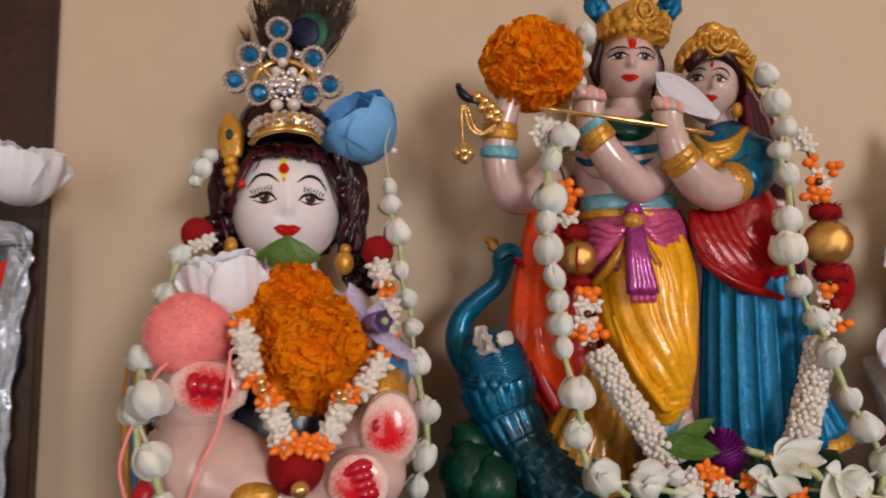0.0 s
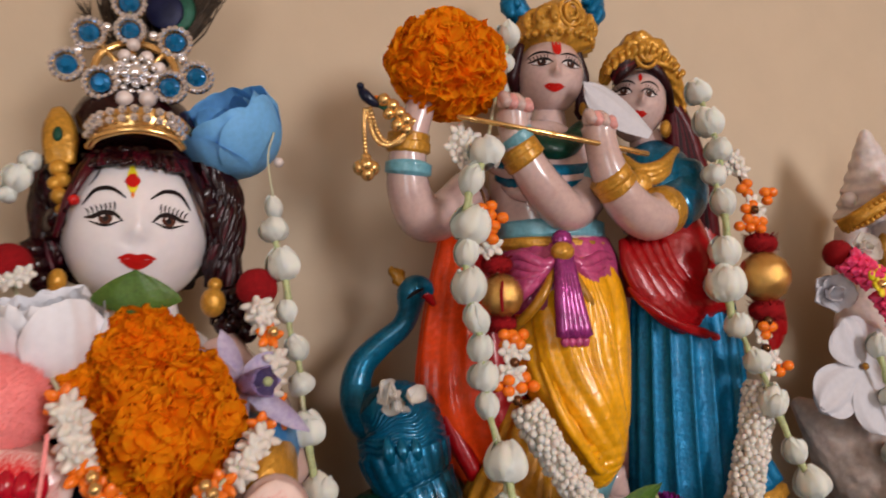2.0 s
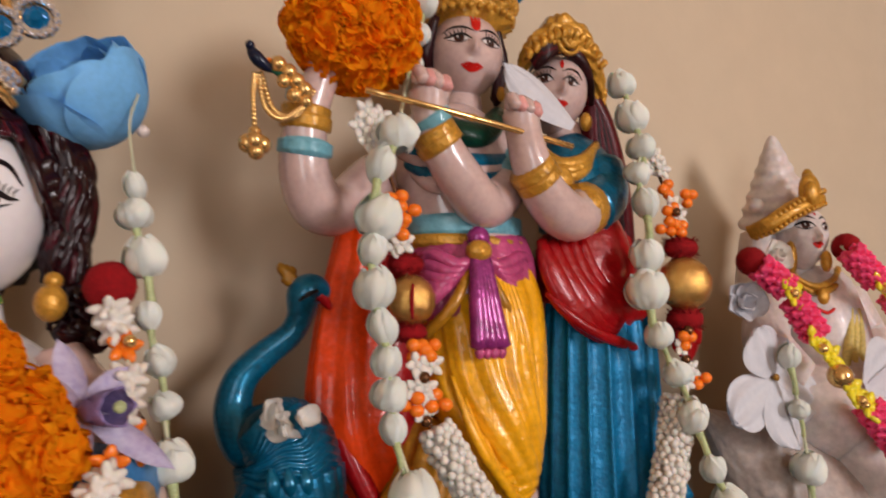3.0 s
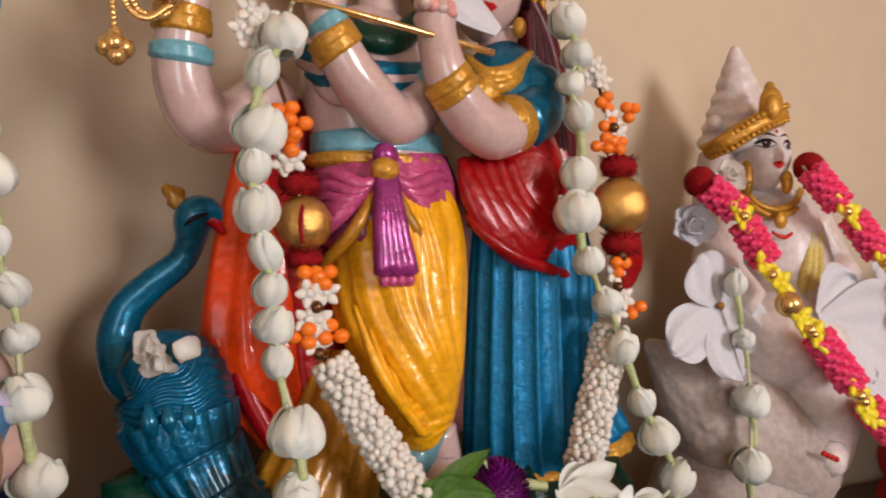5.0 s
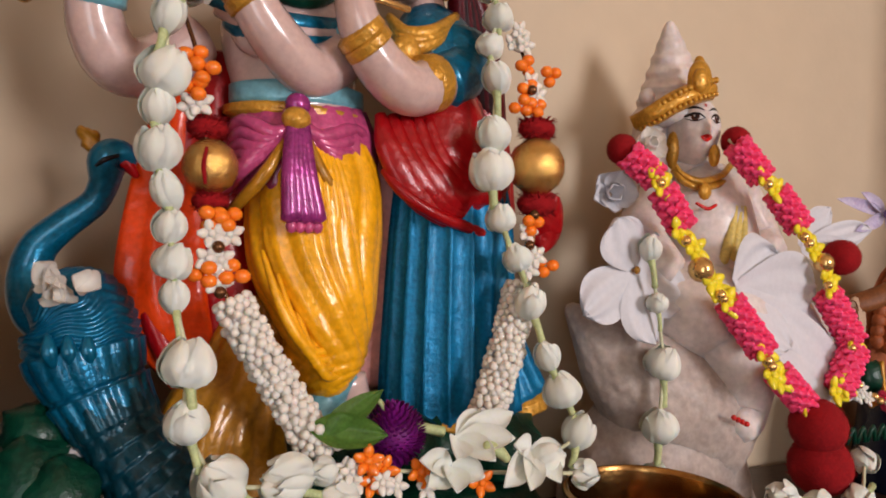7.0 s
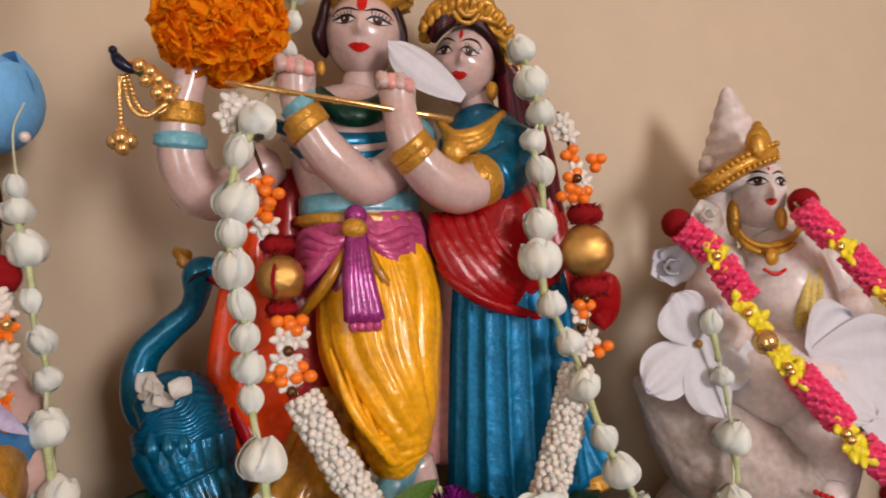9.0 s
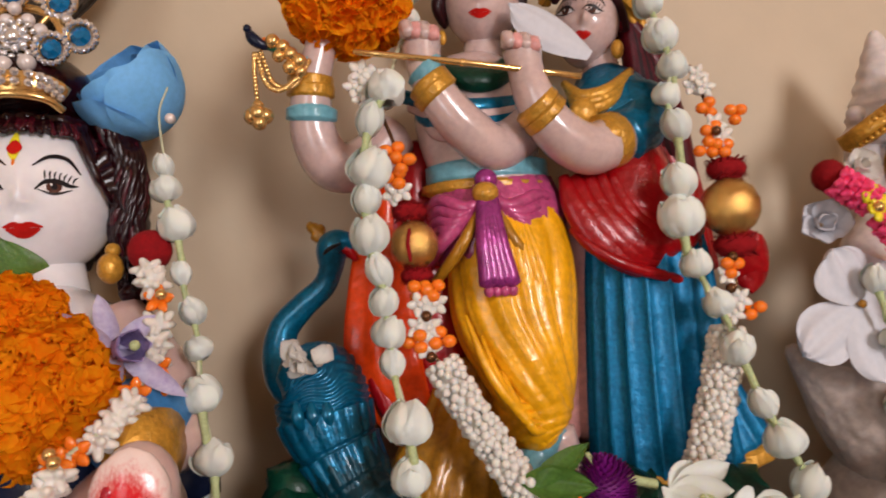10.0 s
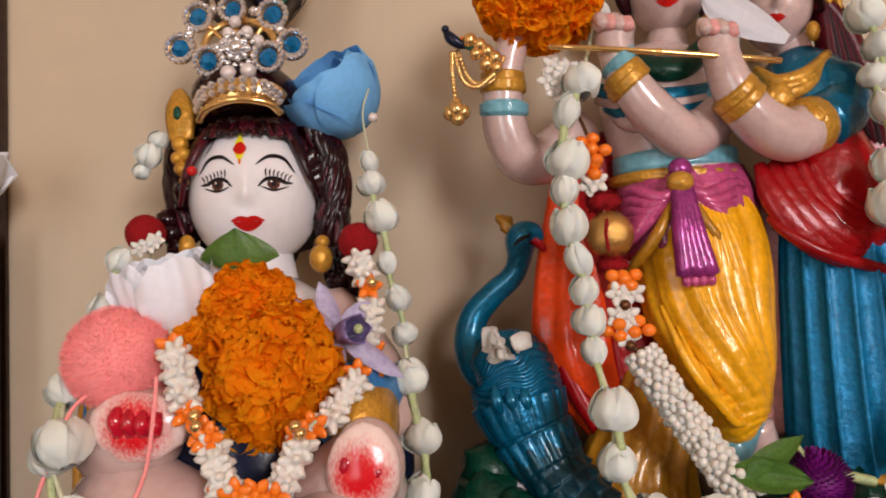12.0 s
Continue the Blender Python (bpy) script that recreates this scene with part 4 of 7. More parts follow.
    b.tube([(*plan(1400, 640, 0.384), 0.010, 0.009), (*plan(1430, 730, 0.380), 0.015, 0.011), (*plan(1452, 776, 0.378), 0.0165, 0.012)], M_SKIRT, 80, 6, ridges=6, amp=0.07, sharp=True)
    b.tube([(*plan(1450, 778, 0.378), 0.0172, 0.0125), (*plan(1454, 794, 0.378), 0.0176, 0.0130)], M_GOLD, 36, ridges=12, amp=0.05)
    b.tube([(*plan(1350, 790, 0.377), 0.0322, 0.0238), (*plan(1350, 798, 0.377), 0.0326, 0.0242)], M_GOLD, 60, ridges=17, amp=0.03)
    b.tube([(*plan(1350, 300, 0.398), 0.010, 0.006), (*plan(1372, 400, 0.398), 0.013, 0.007), (*plan(1395, 520, 0.396), 0.012, 0.007)], M_RED, 36, 6, ridges=6, amp=0.1)
    # --- peacock
    b.tube([(*plan(920, 459, 0.3820), 0.0030), (*plan(907, 450, 0.3825), 0.0058), (*plan(893, 456, 0.3830), 0.0070), (*plan(888, 484, 0.3845), 0.0053), (*plan(876, 508, 0.3865), 0.0051), (*plan(846, 533, 0.3890), 0.0057), (*plan(819, 562, 0.3900), 0.0065), (*plan(811, 598, 0.3890), 0.0073), (*plan(824, 632, 0.3850), 0.0093), (*plan(850, 652, 0.3820), 0.0103)], M_TEAL, 20, 8)
    for i in range(3):
        b.tube([(*plan(886, 446, 0.383), 0.0014), (*plan(876 - 3 * i, 436 + i, 0.384), 0.0024), (*plan(868 + 6 * i - 4, 424 + 2 * i, 0.385), 0.0024), (*plan(868 + 7 * i - 6, 418 + 2 * i, 0.385), 0.0010)], M_OCHRE, 8, 3)
    b.tube([(*plan(912, 456, 0.381), 0.003), (*plan(926, 474, 0.381), 0.0012)], M_RED, 8)
    b.tube([(*plan(884, 464, 0.3764), 0.0004), (*plan(894, 456, 0.3752), 0.0009), (*plan(908, 450, 0.3762), 0.0005)], M_BLACK, 8)
    def plumes(v, a):
        """Fine ripples on the breast, a row of wing feathers, then overlapping tail scales."""
        if v < 0.30:
            return 0.040 * math.sin(v * 230 + 2.5 * math.cos(a * 44)) * min(1.0, v * 8)
        if v < 0.62:
            row = (v - 0.30) / 0.16
            f = row % 1.0
            g = abs(math.sin(math.pi * (a * 17 + 0.5 * int(row))))
            return 0.10 * (1 - 0.5 * f) * g ** 0.5 - 0.05 * (f > 0.88)
        row = (v - 0.62) / 0.055
        f = row % 1.0
        g = abs(math.sin(math.pi * (a * 13 + 0.5 * (int(row) % 2))))
        return 0.13 * f * g ** 0.6 - 0.03
    b.ball(plan(892, 760, 0.3700), 0.004, M_TAIL, 8)
    first, tail = len(b.m), b.m[-1]
    b.tube([(*plan(836, 608, 0.3780), 0.0100), (*plan(868, 638, 0.3760), 0.0178, 0.0160), (*plan(882, 690, 0.3740), 0.0186, 0.0165), (*plan(902, 742, 0.3720), 0.0158, 0.0155), (*plan(934, 800, 0.3670), 0.0150, 0.0150), (*plan(976, 854, 0.3610), 0.0165, 0.0145), (*plan(1022, 905, 0.3540), 0.019, 0.013)], M_PEACOCK, 120, 26, dis=plumes)
    for i in range(first, len(b.m)):
        if (i - first) // 120 > 84 + 5 * math.sin((i - first) % 120 * 0.68):
            b.m[i] = tail
    for i in range(3):
        b.tube([(*plan(852 + 20 * i, 662, 0.3590), 0.0010), (*plan(855 + 20 * i, 682, 0.3570), 0.0026), (*plan(860 + 20 * i, 700, 0.3580), 0.0010)], M_TEAL, 10, 4, flat=0.6)
    return tagged(b.ob("pair_statue"), "painted resin figurine of a standing pair with a blue peacock", "statue")


def feather(b, c, along, length, width, material):
    b.petal(c, along, (0, -1, 0.15), length, width, material, cup=-0.5, curl=-0.05, nu=6, nv=4, thick=0)
    c = Vector(c) + Vector((0, -0.0008, 0))
    d = Vector(along).normalized()
    b.tube([(*c, 0.0006), (*(c + d * length * 0.8), 0.0005)], material, 5, 2)


def fist(b, u, v, y):
    """A closed carved hand with four fingers round the flute."""
    b.ball(plan(u, v + 4, y + 0.004), (0.0070, 0.0070, 0.0085), M_SKIN2, 14)
    for i in range(4):
        b.tube([(*plan(u - 20 + 11 * i, v - 2 + 4 * i, y - 0.001), 0.0022), (*plan(u - 18 + 12 * i, v - 17 + 3 * i, y - 0.0025), 0.0028), (*plan(u - 12 + 11 * i, v - 6 + 2 * i, y - 0.0055), 0.0025)], M_BLUSH if i % 2 else M_SKIN2, 9)
    b.tube([(*plan(u + 14, v + 18, y - 0.001), 0.0028), (*plan(u + 22, v - 4, y - 0.003), 0.0026)], M_SKIN2, 9)


pair_statue()


# ---- the seated white figure on her swan, one marble mesh
def seated_statue():
    b = Solid()
    h = Head((0.3191, 0.3830, 0.2038), 0.01389, 0.0185, 0.01910, yaw=-18, roll=2, jaw=0.26, nose=0.24)
    h.build(b, M_MARBLE)
    for s in (-1, 1):
        h.eye(b, 0.42 * s, 0.26, 0.30, s, lashes=0, brow=0.27, h=0.34, bold=1.6)
    h.mouth(b, -0.28, 0.24)
    h.blot(b, 0.0, 0.62, 0.05, 0.05, M_LIP)
    # tall tiered crown with a gold band and crest
    c0, c1 = Vector((0.3146, 0.3920, 0.2123)), Vector((0.3045, 0.3860, 0.2611))
    rows = []
    for i in range(15):
        q = i / 14
        r = 0.0215 * (1 - q) ** 0.9 + 0.0022
        rows.append((*(c0.lerp(c1, q)), r * (1.06 if i % 2 else 0.97)))
    b.tube(rows, M_MARBLE, 24, 4, flat=0.8)
    b.ball((0.2929, 0.3880, 0.2207), 0.0045, M_MARBLE, 12)
    band = [(0.2804, 0.3810, 0.2042), (0.2831, 0.3710, 0.2077), (0.2913, 0.3660, 0.2140), (0.3025, 0.3640, 0.2194), (0.3152, 0.3660, 0.2234)]
    b.tube([(*q, 0.0050) for q in band], M_GOLD, 14, 6, flat=0.7, ridges=4, amp=0.12)
    for q in curve(band, 4):
        b.ball(q + np.array((0, -0.003, 0.004)), 0.0017, M_GOLD, 8)
        b.ball(q + np.array((0, -0.0035, -0.003)), 0.0014, M_GOLD, 8)
    b.ball((0.3053, 0.3640, 0.2259), (0.0075, 0.0040, 0.0105), M_GOLD, 18)
    b.ball((0.3022, 0.3605, 0.2249), (0.0045, 0.0030, 0.0065), M_GOLD, 14)
    b.ball((0.3066, 0.3660, 0.2343), (0.0035, 0.0025, 0.0050), M_GOLD, 12)
    for u, v in ((1170, 290), (1174, 306), (1168, 276)):
        b.ball((0.2890, 0.3640, 0.1897), (0.0036, 0.003, 0.0095), M_GOLD, 12)
    b.ball((0.3190, 0.3660, 0.1897), (0.003, 0.003, 0.006), M_GOLD, 12)
    b.tube([(*(0.3037, 0.3960, 0.2063), 0.010), (*(0.3035, 0.3980, 0.1882), 0.011), (*(0.3040, 0.4000, 0.1606), 0.012)], M_MARBLE, 14)
    # neck, necklace, body
    b.tube([(*(0.3209, 0.3860, 0.1915), 0.0090), (*(0.3224, 0.3850, 0.1809), 0.0105)], M_MARBLE, 16)
    b.tube([(*(0.3233, 0.3860, 0.1831), 0.012, 0.011), (*(0.3266, 0.3820, 0.1734), 0.0270, 0.0170), (*(0.3289, 0.3780, 0.1583), 0.0255, 0.0200), (*(0.3324, 0.3750, 0.1374), 0.0270, 0.0210), (*(0.3300, 0.3720, 0.1196), 0.040, 0.026)], M_MARBLE, 26)
    for k in range(2):
        pts = [(0.2967, 0.3720, 0.1852), (0.2989, 0.3670, 0.1788), (0.3082, 0.3640, 0.1758), (0.3252, 0.3670, 0.1798), (0.3380, 0.3730, 0.1869)]
        b.tube([(x, y - 0.001 * k, z - 0.0035 * k, 0.0017) for x, y, z in pts], M_GOLD, 8, ridges=3, amp=0.15)
    b.ball((0.3063, 0.3590, 0.1704), (0.004, 0.0025, 0.0045), M_GOLD, 10)
    for i in range(3):
        b.tube([(0.3352 - 0.003 * i, 0.3610, 0.1640, 0.0020), (0.3310 - 0.004 * i, 0.3570 + 0.0003 * i, 0.1490, 0.0026), (0.3265 - 0.005 * i, 0.3550 + 0.0005 * i, 0.1330, 0.0026)], M_STRAW, 9)
    b.tube([(*(0.3025, 0.3605, 0.1644), 0.0008), (*(0.3086, 0.3590, 0.1618), 0.0010), (*(0.3143, 0.3590, 0.1640), 0.0008)], M_LIP, 6)
    # arms, lap, swan with folded wing, base
    b.tube([(*(0.2983, 0.3820, 0.1705), 0.0110), (*(0.2784, 0.3720, 0.1483), 0.0120), (*(0.2796, 0.3560, 0.1299), 0.0110)], M_MARBLE, 16)
    b.tube([(*(0.3576, 0.3840, 0.1734), 0.0110), (*(0.3673, 0.3780, 0.1501), 0.0110), (*(0.3622, 0.3660, 0.1411), 0.0090)], M_MARBLE, 16)
    b.tube([(*(0.2914, 0.3720, 0.1145), 0.022), (*(0.3121, 0.3620, 0.1094), 0.026), (*(0.3593, 0.3640, 0.1048), 0.023), (*(0.3894, 0.3660, 0.0878), 0.018)], M_MARBLE, 22)
    b.tube([(*(0.3137, 0.3560, 0.1045), 0.020), (*(0.3235, 0.3500, 0.0825), 0.018), (*(0.3239, 0.3460, 0.0611), 0.011), (*(0.3135, 0.3400, 0.0568), 0.008)], M_MARBLE, 18, ridges=7, amp=0.04)
    for i in range(4):
        b.ball((0.3026, 0.3325, 0.0643) if i == 0 else tuple(np.array((0.3026, 0.3325, 0.0643)) + np.array((0.0028 * i, 0, -0.0012 * i))), 0.0014, M_LIP, 8)
    b.tube([(*(0.2421, 0.3800, 0.1114), 0.003, 0.003), (*(0.2514, 0.3740, 0.1015), 0.012, 0.009), (*(0.2676, 0.3680, 0.0853), 0.024, 0.018), (*(0.2914, 0.3620, 0.0656), 0.030, 0.022), (*(0.3243, 0.3600, 0.0488), 0.030, 0.022)], M_MARBLE_SHADE, 110, 22, dis=lambda v, a: 0.030 * (v * 16 % 1.0) * abs(math.sin(math.pi * (a * 22 + 0.5 * (int(v * 16) % 2)))) + 0.03 * math.cos(9 * 6.2832 * a) * (1 - v))
    b.ball((0.3261, 0.3520, 0.0763), (0.008, 0.004, 0.006), M_GOLD, 12)
    b.tube([(*(0.3232, 0.3720, 0.0427), 0.046, 0.028), (0.2950, 0.372, 0.026, 0.052, 0.034), (0.2950, 0.372, 0.0, 0.058, 0.038)], M_MARBLE_SHADE, 90, 10, dis=lambda v, a: 0.018 * math.sin(v * 40 + 3 * math.sin(a * 60)) * math.sin(a * 190))
    return tagged(b.ob("seated_statue"), "aged white marble figurine seated on a swan, gilded crown", "statue")


seated_statue()


# ---- ornate terracotta figure at the shelf's far end
def terracotta_statue():
    b = Solid()
    c = Vector((0.5139, 0.3720, 0.0895))
    for ring, (r, mt, n) in enumerate(((0.050, M_TERRA, 30), (0.0435, M_TERRA, 26), (0.038, M_TERRAD, 0), (0.034, M_TERRA, 22), (0.028, M_TERRAD, 0))):
        y = 0.372 - 0.003 * ring
        if n:
            for i in range(n):
                a = math.pi * (i + 0.5 * (ring % 2)) / (n - 1)
                b.ball((c.x + r * math.cos(a), y, c.z + r * 1.15 * math.sin(a)), (0.0044, 0.0040, 0.0050), mt, 10)
        b.tube([(c.x + (r - 0.003) * math.cos(a), y + 0.002, c.z + (r - 0.003) * 1.15 * math.sin(a), 0.0030) for a in [math.pi * i / 16 for i in range(17)]], M_TERRAD, 8, 2)
    b.ball((c.x, 0.382, c.z + 0.004), (0.046, 0.008, 0.052), M_TERRA, 24)
    b.ball((c.x, 0.364, c.z - 0.004), (0.022, 0.016, 0.028), M_CREAM, 24)
    b.ball((0.4193, 0.3560, 0.1023), (0.0085, 0.004, 0.0160), M_CREAM, 18)
    for k in range(3):
        r = 0.0034 + 0.0020 * k
        e = Vector((0.4127, 0.3515, 0.1029))
        b.tube([(e.x + r * 0.8 * math.cos(a), e.y + 0.0007 * k, e.z + r * 1.8 * math.sin(a), 0.0004) for a in [radians(-60 + 24 * i) for i in range(13)]], M_TERRAD, 5, 2)
    b.tube([(*(0.4119, 0.3620, 0.1113), 0.005), (*(0.4273, 0.3560, 0.1150), 0.006), (*(0.4458, 0.3520, 0.1217), 0.006)], M_TERRAD, 12, ridges=3, amp=0.1)
    b.tube([(c.x, 0.368, c.z - 0.02, 0.026), (c.x, 0.366, c.z - 0.05, 0.036), (c.x, 0.366, 0.045, 0.040)], M_TERRAD, 24)
    b.ball((0.4211, 0.3460, 0.0745), (0.0085, 0.006, 0.0095), M_GREEN, 16, rough=0.2)
    b.tube([(*(0.4226, 0.3420, 0.0838), 0.0012), (*(0.4216, 0.3400, 0.0657), 0.0014), (*(0.4145, 0.3420, 0.0596), 0.0012)], M_GOLD, 8)
    b.tube([(c.x - 0.004, 0.366, 0.060, 0.046, 0.034), (c.x - 0.004, 0.366, 0.030, 0.050, 0.036), (c.x - 0.004, 0.366, 0.0, 0.052, 0.038)], M_NAVY, 30)
    for i in range(8):
        e = Vector((0.3863, 0.3360, 0.0477))
        b.tube([(e.x + 0.008 * i, e.y - 0.001, e.z - 0.004, 0.0010), (e.x + 0.003 + 0.008 * i, e.y - 0.002, e.z + 0.004, 0.0012), (e.x + 0.006 + 0.008 * i, e.y - 0.001, e.z - 0.004, 0.0010)], M_GREEN, 6, 3)
    return tagged(b.ob("terracotta_statue"), "orange terracotta figurine with a scalloped arched headdress", "statue")


terracotta_statue()


# ---- flowers and ornaments: kinds
def sphere_dirs(n, seed=0):
    g = math.pi * (3 - math.sqrt(5))
    for i in range(n):
        z = 1 - 2 * (i + 0.5) / n
        r = math.sqrt(1 - z * z)
        yield Vector((r * math.cos(g * i + seed), r * math.sin(g * i + seed), z))


def marigold(name, lobes, label, seed):
    """A marigold head: hundreds of ruffled petals over one or more domes."""
    rnd = random.Random(seed)
    b = Solid()
    for c, r, squash in lobes:
        c = Vector(c)
        b.ball(c, (r[0] * 0.93, r[0] * 0.92 * squash, r[1] * 0.93), M_MARIGOLD, 20, rough=0.15)
        for d in sphere_dirs(520, seed):
            if d.y > 0.45:
                continue
            d = (d + Vector((rnd.uniform(-1, 1), rnd.uniform(-1, 1), rnd.uniform(-1, 1))) * 0.12).normalized()
            k = Vector((r[0], r[0] * squash, r[1]))
            base = c + Vector((d.x * k.x, d.y * k.y, d.z * k.z)) * rnd.uniform(0.82, 0.96)
            t = d.orthogonal().normalized()
            t.rotate(Matrix.Rotation(rnd.uniform(0, 6.283), 3, d))
            along = (d * rnd.uniform(0.35, 1.0) + t).normalized()
            face = (d - t * rnd.uniform(0.0, 0.5)).normalized()
            s = rnd.uniform(0.75, 1.25) * min(r) * 0.34
            b.petal(base - along * s * 0.35, along, face, s, s * rnd.uniform(0.55, 0.8), M_MARIGOLD, cup=rnd.uniform(-0.1, 0.45), curl=rnd.uniform(-0.15, 0.32), nu=7, nv=5, ruffle=rnd.uniform(0.10, 0.26), thick=0, phase=rnd.uniform(0, 6))
    root = thing(name, lobes[0][0], label, "flower")
    under(tagged(b.ob("petal_head"), kind="stuff"), root)
    return root


def pompom(name, c, r, material, label, parent=None, fibres=2600, seed=1):
    rnd = random.Random(seed)
    b, c = Solid(), Vector(c)
    b.ball(c, r * 0.95, material, 26, rough=0.03)
    vs, fs = [], []
    for d in sphere_dirs(fibres, seed):
        d = (d + Vector((rnd.gauss(0, 1), rnd.gauss(0, 1), rnd.gauss(0, 1))) * 0.10).normalized()
        t = d.orthogonal().normalized()
        t.rotate(Matrix.Rotation(rnd.uniform(0, 6.283), 3, d))
        lean = t.cross(d) * rnd.uniform(-0.25, 0.25)
        w = r * 0.006
        tip = c + (d + lean * 0.5).normalized() * r * rnd.uniform(0.95, 1.04)
        n = len(vs)
        vs += [c + d * r * 0.88 + t * w, c + d * r * 0.88 - t * w, tip + t * w * 0.5, tip - t * w * 0.5]
        fs.append((n, n + 1, n + 3, n + 2))
    b.add(vs, fs, material)
    o = b.ob(name)
    if parent:
        return under(tagged(o, label), parent)
    return o


def bud_mesh(kind, seed):
    """A jasmine bud about its own z axis, one unit long: closed petals that overlap; some open."""
    rnd = random.Random(seed)
    b = Solid()
    fat = (0.47, 0.42, 0.36, 0.50)[kind]

    def fn(u, v):
        a = 2 * math.pi * u
        r = fat * math.sin(math.pi * (0.03 + 0.97 * v) ** (0.80, 0.9, 1.0, 0.72)[kind]) ** 0.72
        groove = abs(math.cos(2.5 * a + 1.8 * v + seed))
        r *= 1 - 0.20 * (1 - groove) ** 3 * math.sin(math.pi * v) + 0.05 * groove
        r *= 1 + 0.05 * noise.noise(Vector((math.cos(a) * 2, math.sin(a) * 2, v * 3 + seed)))
        return (r * math.cos(a), r * math.sin(a), v - 0.5)
    b.sheet(fn, 20, 10, M_JASMINE, wrap=True)
    n = 5 if kind != 2 else 4
    for i in range(n):
        mid, top, lift = 6.283 * i / n + rnd.uniform(-0.15, 0.15), rnd.uniform(0.80, 1.02), rnd.uniform(0.0, 0.06) if kind in (0, 2) else rnd.uniform(0.02, 0.18)

        def leafy(u, v, mid=mid, top=top, lift=lift):
            e = 2 * u - 1
            w = 0.80 * math.sqrt(max(0.0, 1 - (max(0.0, v - 0.45) / 0.55) ** 2)) + 0.05
            a = mid + e * w + 0.35 * v
            r = fat * (math.sin(math.pi * (0.03 + 0.93 * v * top) ** (0.80, 0.9, 1.0, 0.72)[kind]) ** 0.72 * 1.03 + 0.17 * (e + 0.3) + lift * max(0.0, v - 0.5) * 1.6 + 0.03 * math.sin(7 * e + 3 * v + mid))
            return (r * math.cos(a), r * math.sin(a), (v * top - 0.5) + 0.03 * (1 - e * e))
        b.sheet(leafy, 8, 8, M_JASMINE)
    o = b.ob("bud")
    me = o.data
    bpy.data.objects.remove(o)
    return me


BUDS = [bud_mesh(k, s) for k, s in ((0, 1), (3, 5), (1, 2), (2, 3), (0, 9), (1, 8))]


def jasmine_string(name, rows, label, seed, thread=0.0008):
    """Rows of place and bud diameter, strung on a cotton thread with a green stalk under each bud."""
    rnd = random.Random(seed)
    root = thing(name, rows[-1][0], label, "flower garland")
    b = Solid()
    pts = [q for q, _ in rows]
    b.tube([(*q, thread) for q in pts], M_STRING, 6, 4)
    under(b.ob("thread"), root)
    for i, (q, size) in enumerate(rows):
        nxt, prv = Vector(pts[min(i + 1, len(pts) - 1)]), Vector(pts[max(i - 1, 0)])
        d = (nxt - prv).normalized()
        up = (-d + Vector((rnd.uniform(-0.45, 0.45), -0.25 + rnd.uniform(-0.3, 0.3), rnd.uniform(-0.2, 0.2)))).normalized()
        o = new("bud", BUDS[rnd.randrange(len(BUDS))])
        turn = up.to_track_quat("Z", "Y").to_matrix().to_4x4() @ Matrix.Rotation(rnd.uniform(0, 6.28), 4, "Z")
        o.matrix_world = Matrix.Translation(q) @ turn @ Matrix.Diagonal((size * 0.93, size * 0.93, size * rnd.uniform(0.92, 1.06), 1))
        under(o, root)
        gap = (nxt - Vector(q)).length
        if i + 1 < len(rows):
            s = Solid()
            a = Vector(q) + d * size * 0.38
            e = Vector(q) + d * min(gap - rows[i + 1][1] * 0.30, size * 1.3)
            s.tube([(*a, size * 0.13), (*(a.lerp(e, 0.5) + Vector((0, -0.0006, 0))), size * 0.095), (*e, size * 0.11)], M_STEM, 9, 3)
            under(s.ob("stalk"), root)
    return root


def bead(root, name, c, r, material, label=""):
    b = Solid()
    b.ball(c, r, material, 14)
    return under(b.ob(name, label=label), root)


def bead_roll(root, a, e, r, bead_r, material, name="bead_sleeve", label="", single=None):
    """A sleeve of small beads set round a cord; single: a shared mesh for beads large enough to be told apart."""
    b = Solid()
    a, e = Vector(a), Vector(e)
    d = (e - a).normalized()
    s = d.orthogonal().normalized()
    t = d.cross(s)
    rnd = random.Random(int(a.x * 1e5))
    b.tube([(*a, r * 0.8), (*e, r * 0.8)], material, 12, 2)
    rows, round_n = max(2, int((e - a).length / (bead_r * 1.45))), max(6, int(6.283 * r / (bead_r * 1.9)))
    for i in range(rows + 1):
        for j in range(round_n):
            g = 6.283 * (j + 0.5 * (i % 2)) / round_n
            q = a.lerp(e, i / rows) + (s * math.cos(g) + t * math.sin(g)) * r
            if single:
                o = new("bead", single)
                o.location = q
                under(o, root)
            else:
                b.ball(q + Vector((rnd.uniform(-1, 1), rnd.uniform(-1, 1), rnd.uniform(-1, 1))) * bead_r * 0.45, bead_r * rnd.uniform(0.9, 1.2), material, 8)
    return under(tagged(b.ob(name, label=label), kind="" if single else "stuff"), root)


def bead_flower(root, c, r, material, axis=(0, -1, 0), name="bead_flower", seed=0):
    """A small moulded flower of five round petals."""
    b = Solid()
    c, ax = Vector(c), Vector(axis).normalized()
    s = ax.orthogonal().normalized()
    t = ax.cross(s)
    for i in range(5):
        g = 6.283 * i / 5 + seed
        d = s * math.cos(g) + t * math.sin(g)
        b.tube([(*(c + d * r * 0.15), r * 0.20), (*(c + d * r * 0.62 + ax * r * 0.16), r * 0.40), (*(c + d * r * 1.08 + ax * r * 0.34), r * 0.16)], material, 8, 3, flat=0.6)
    b.ball(c + ax * r * 0.15, r * 0.34, material, 8)
    return under(b.ob(name), root)


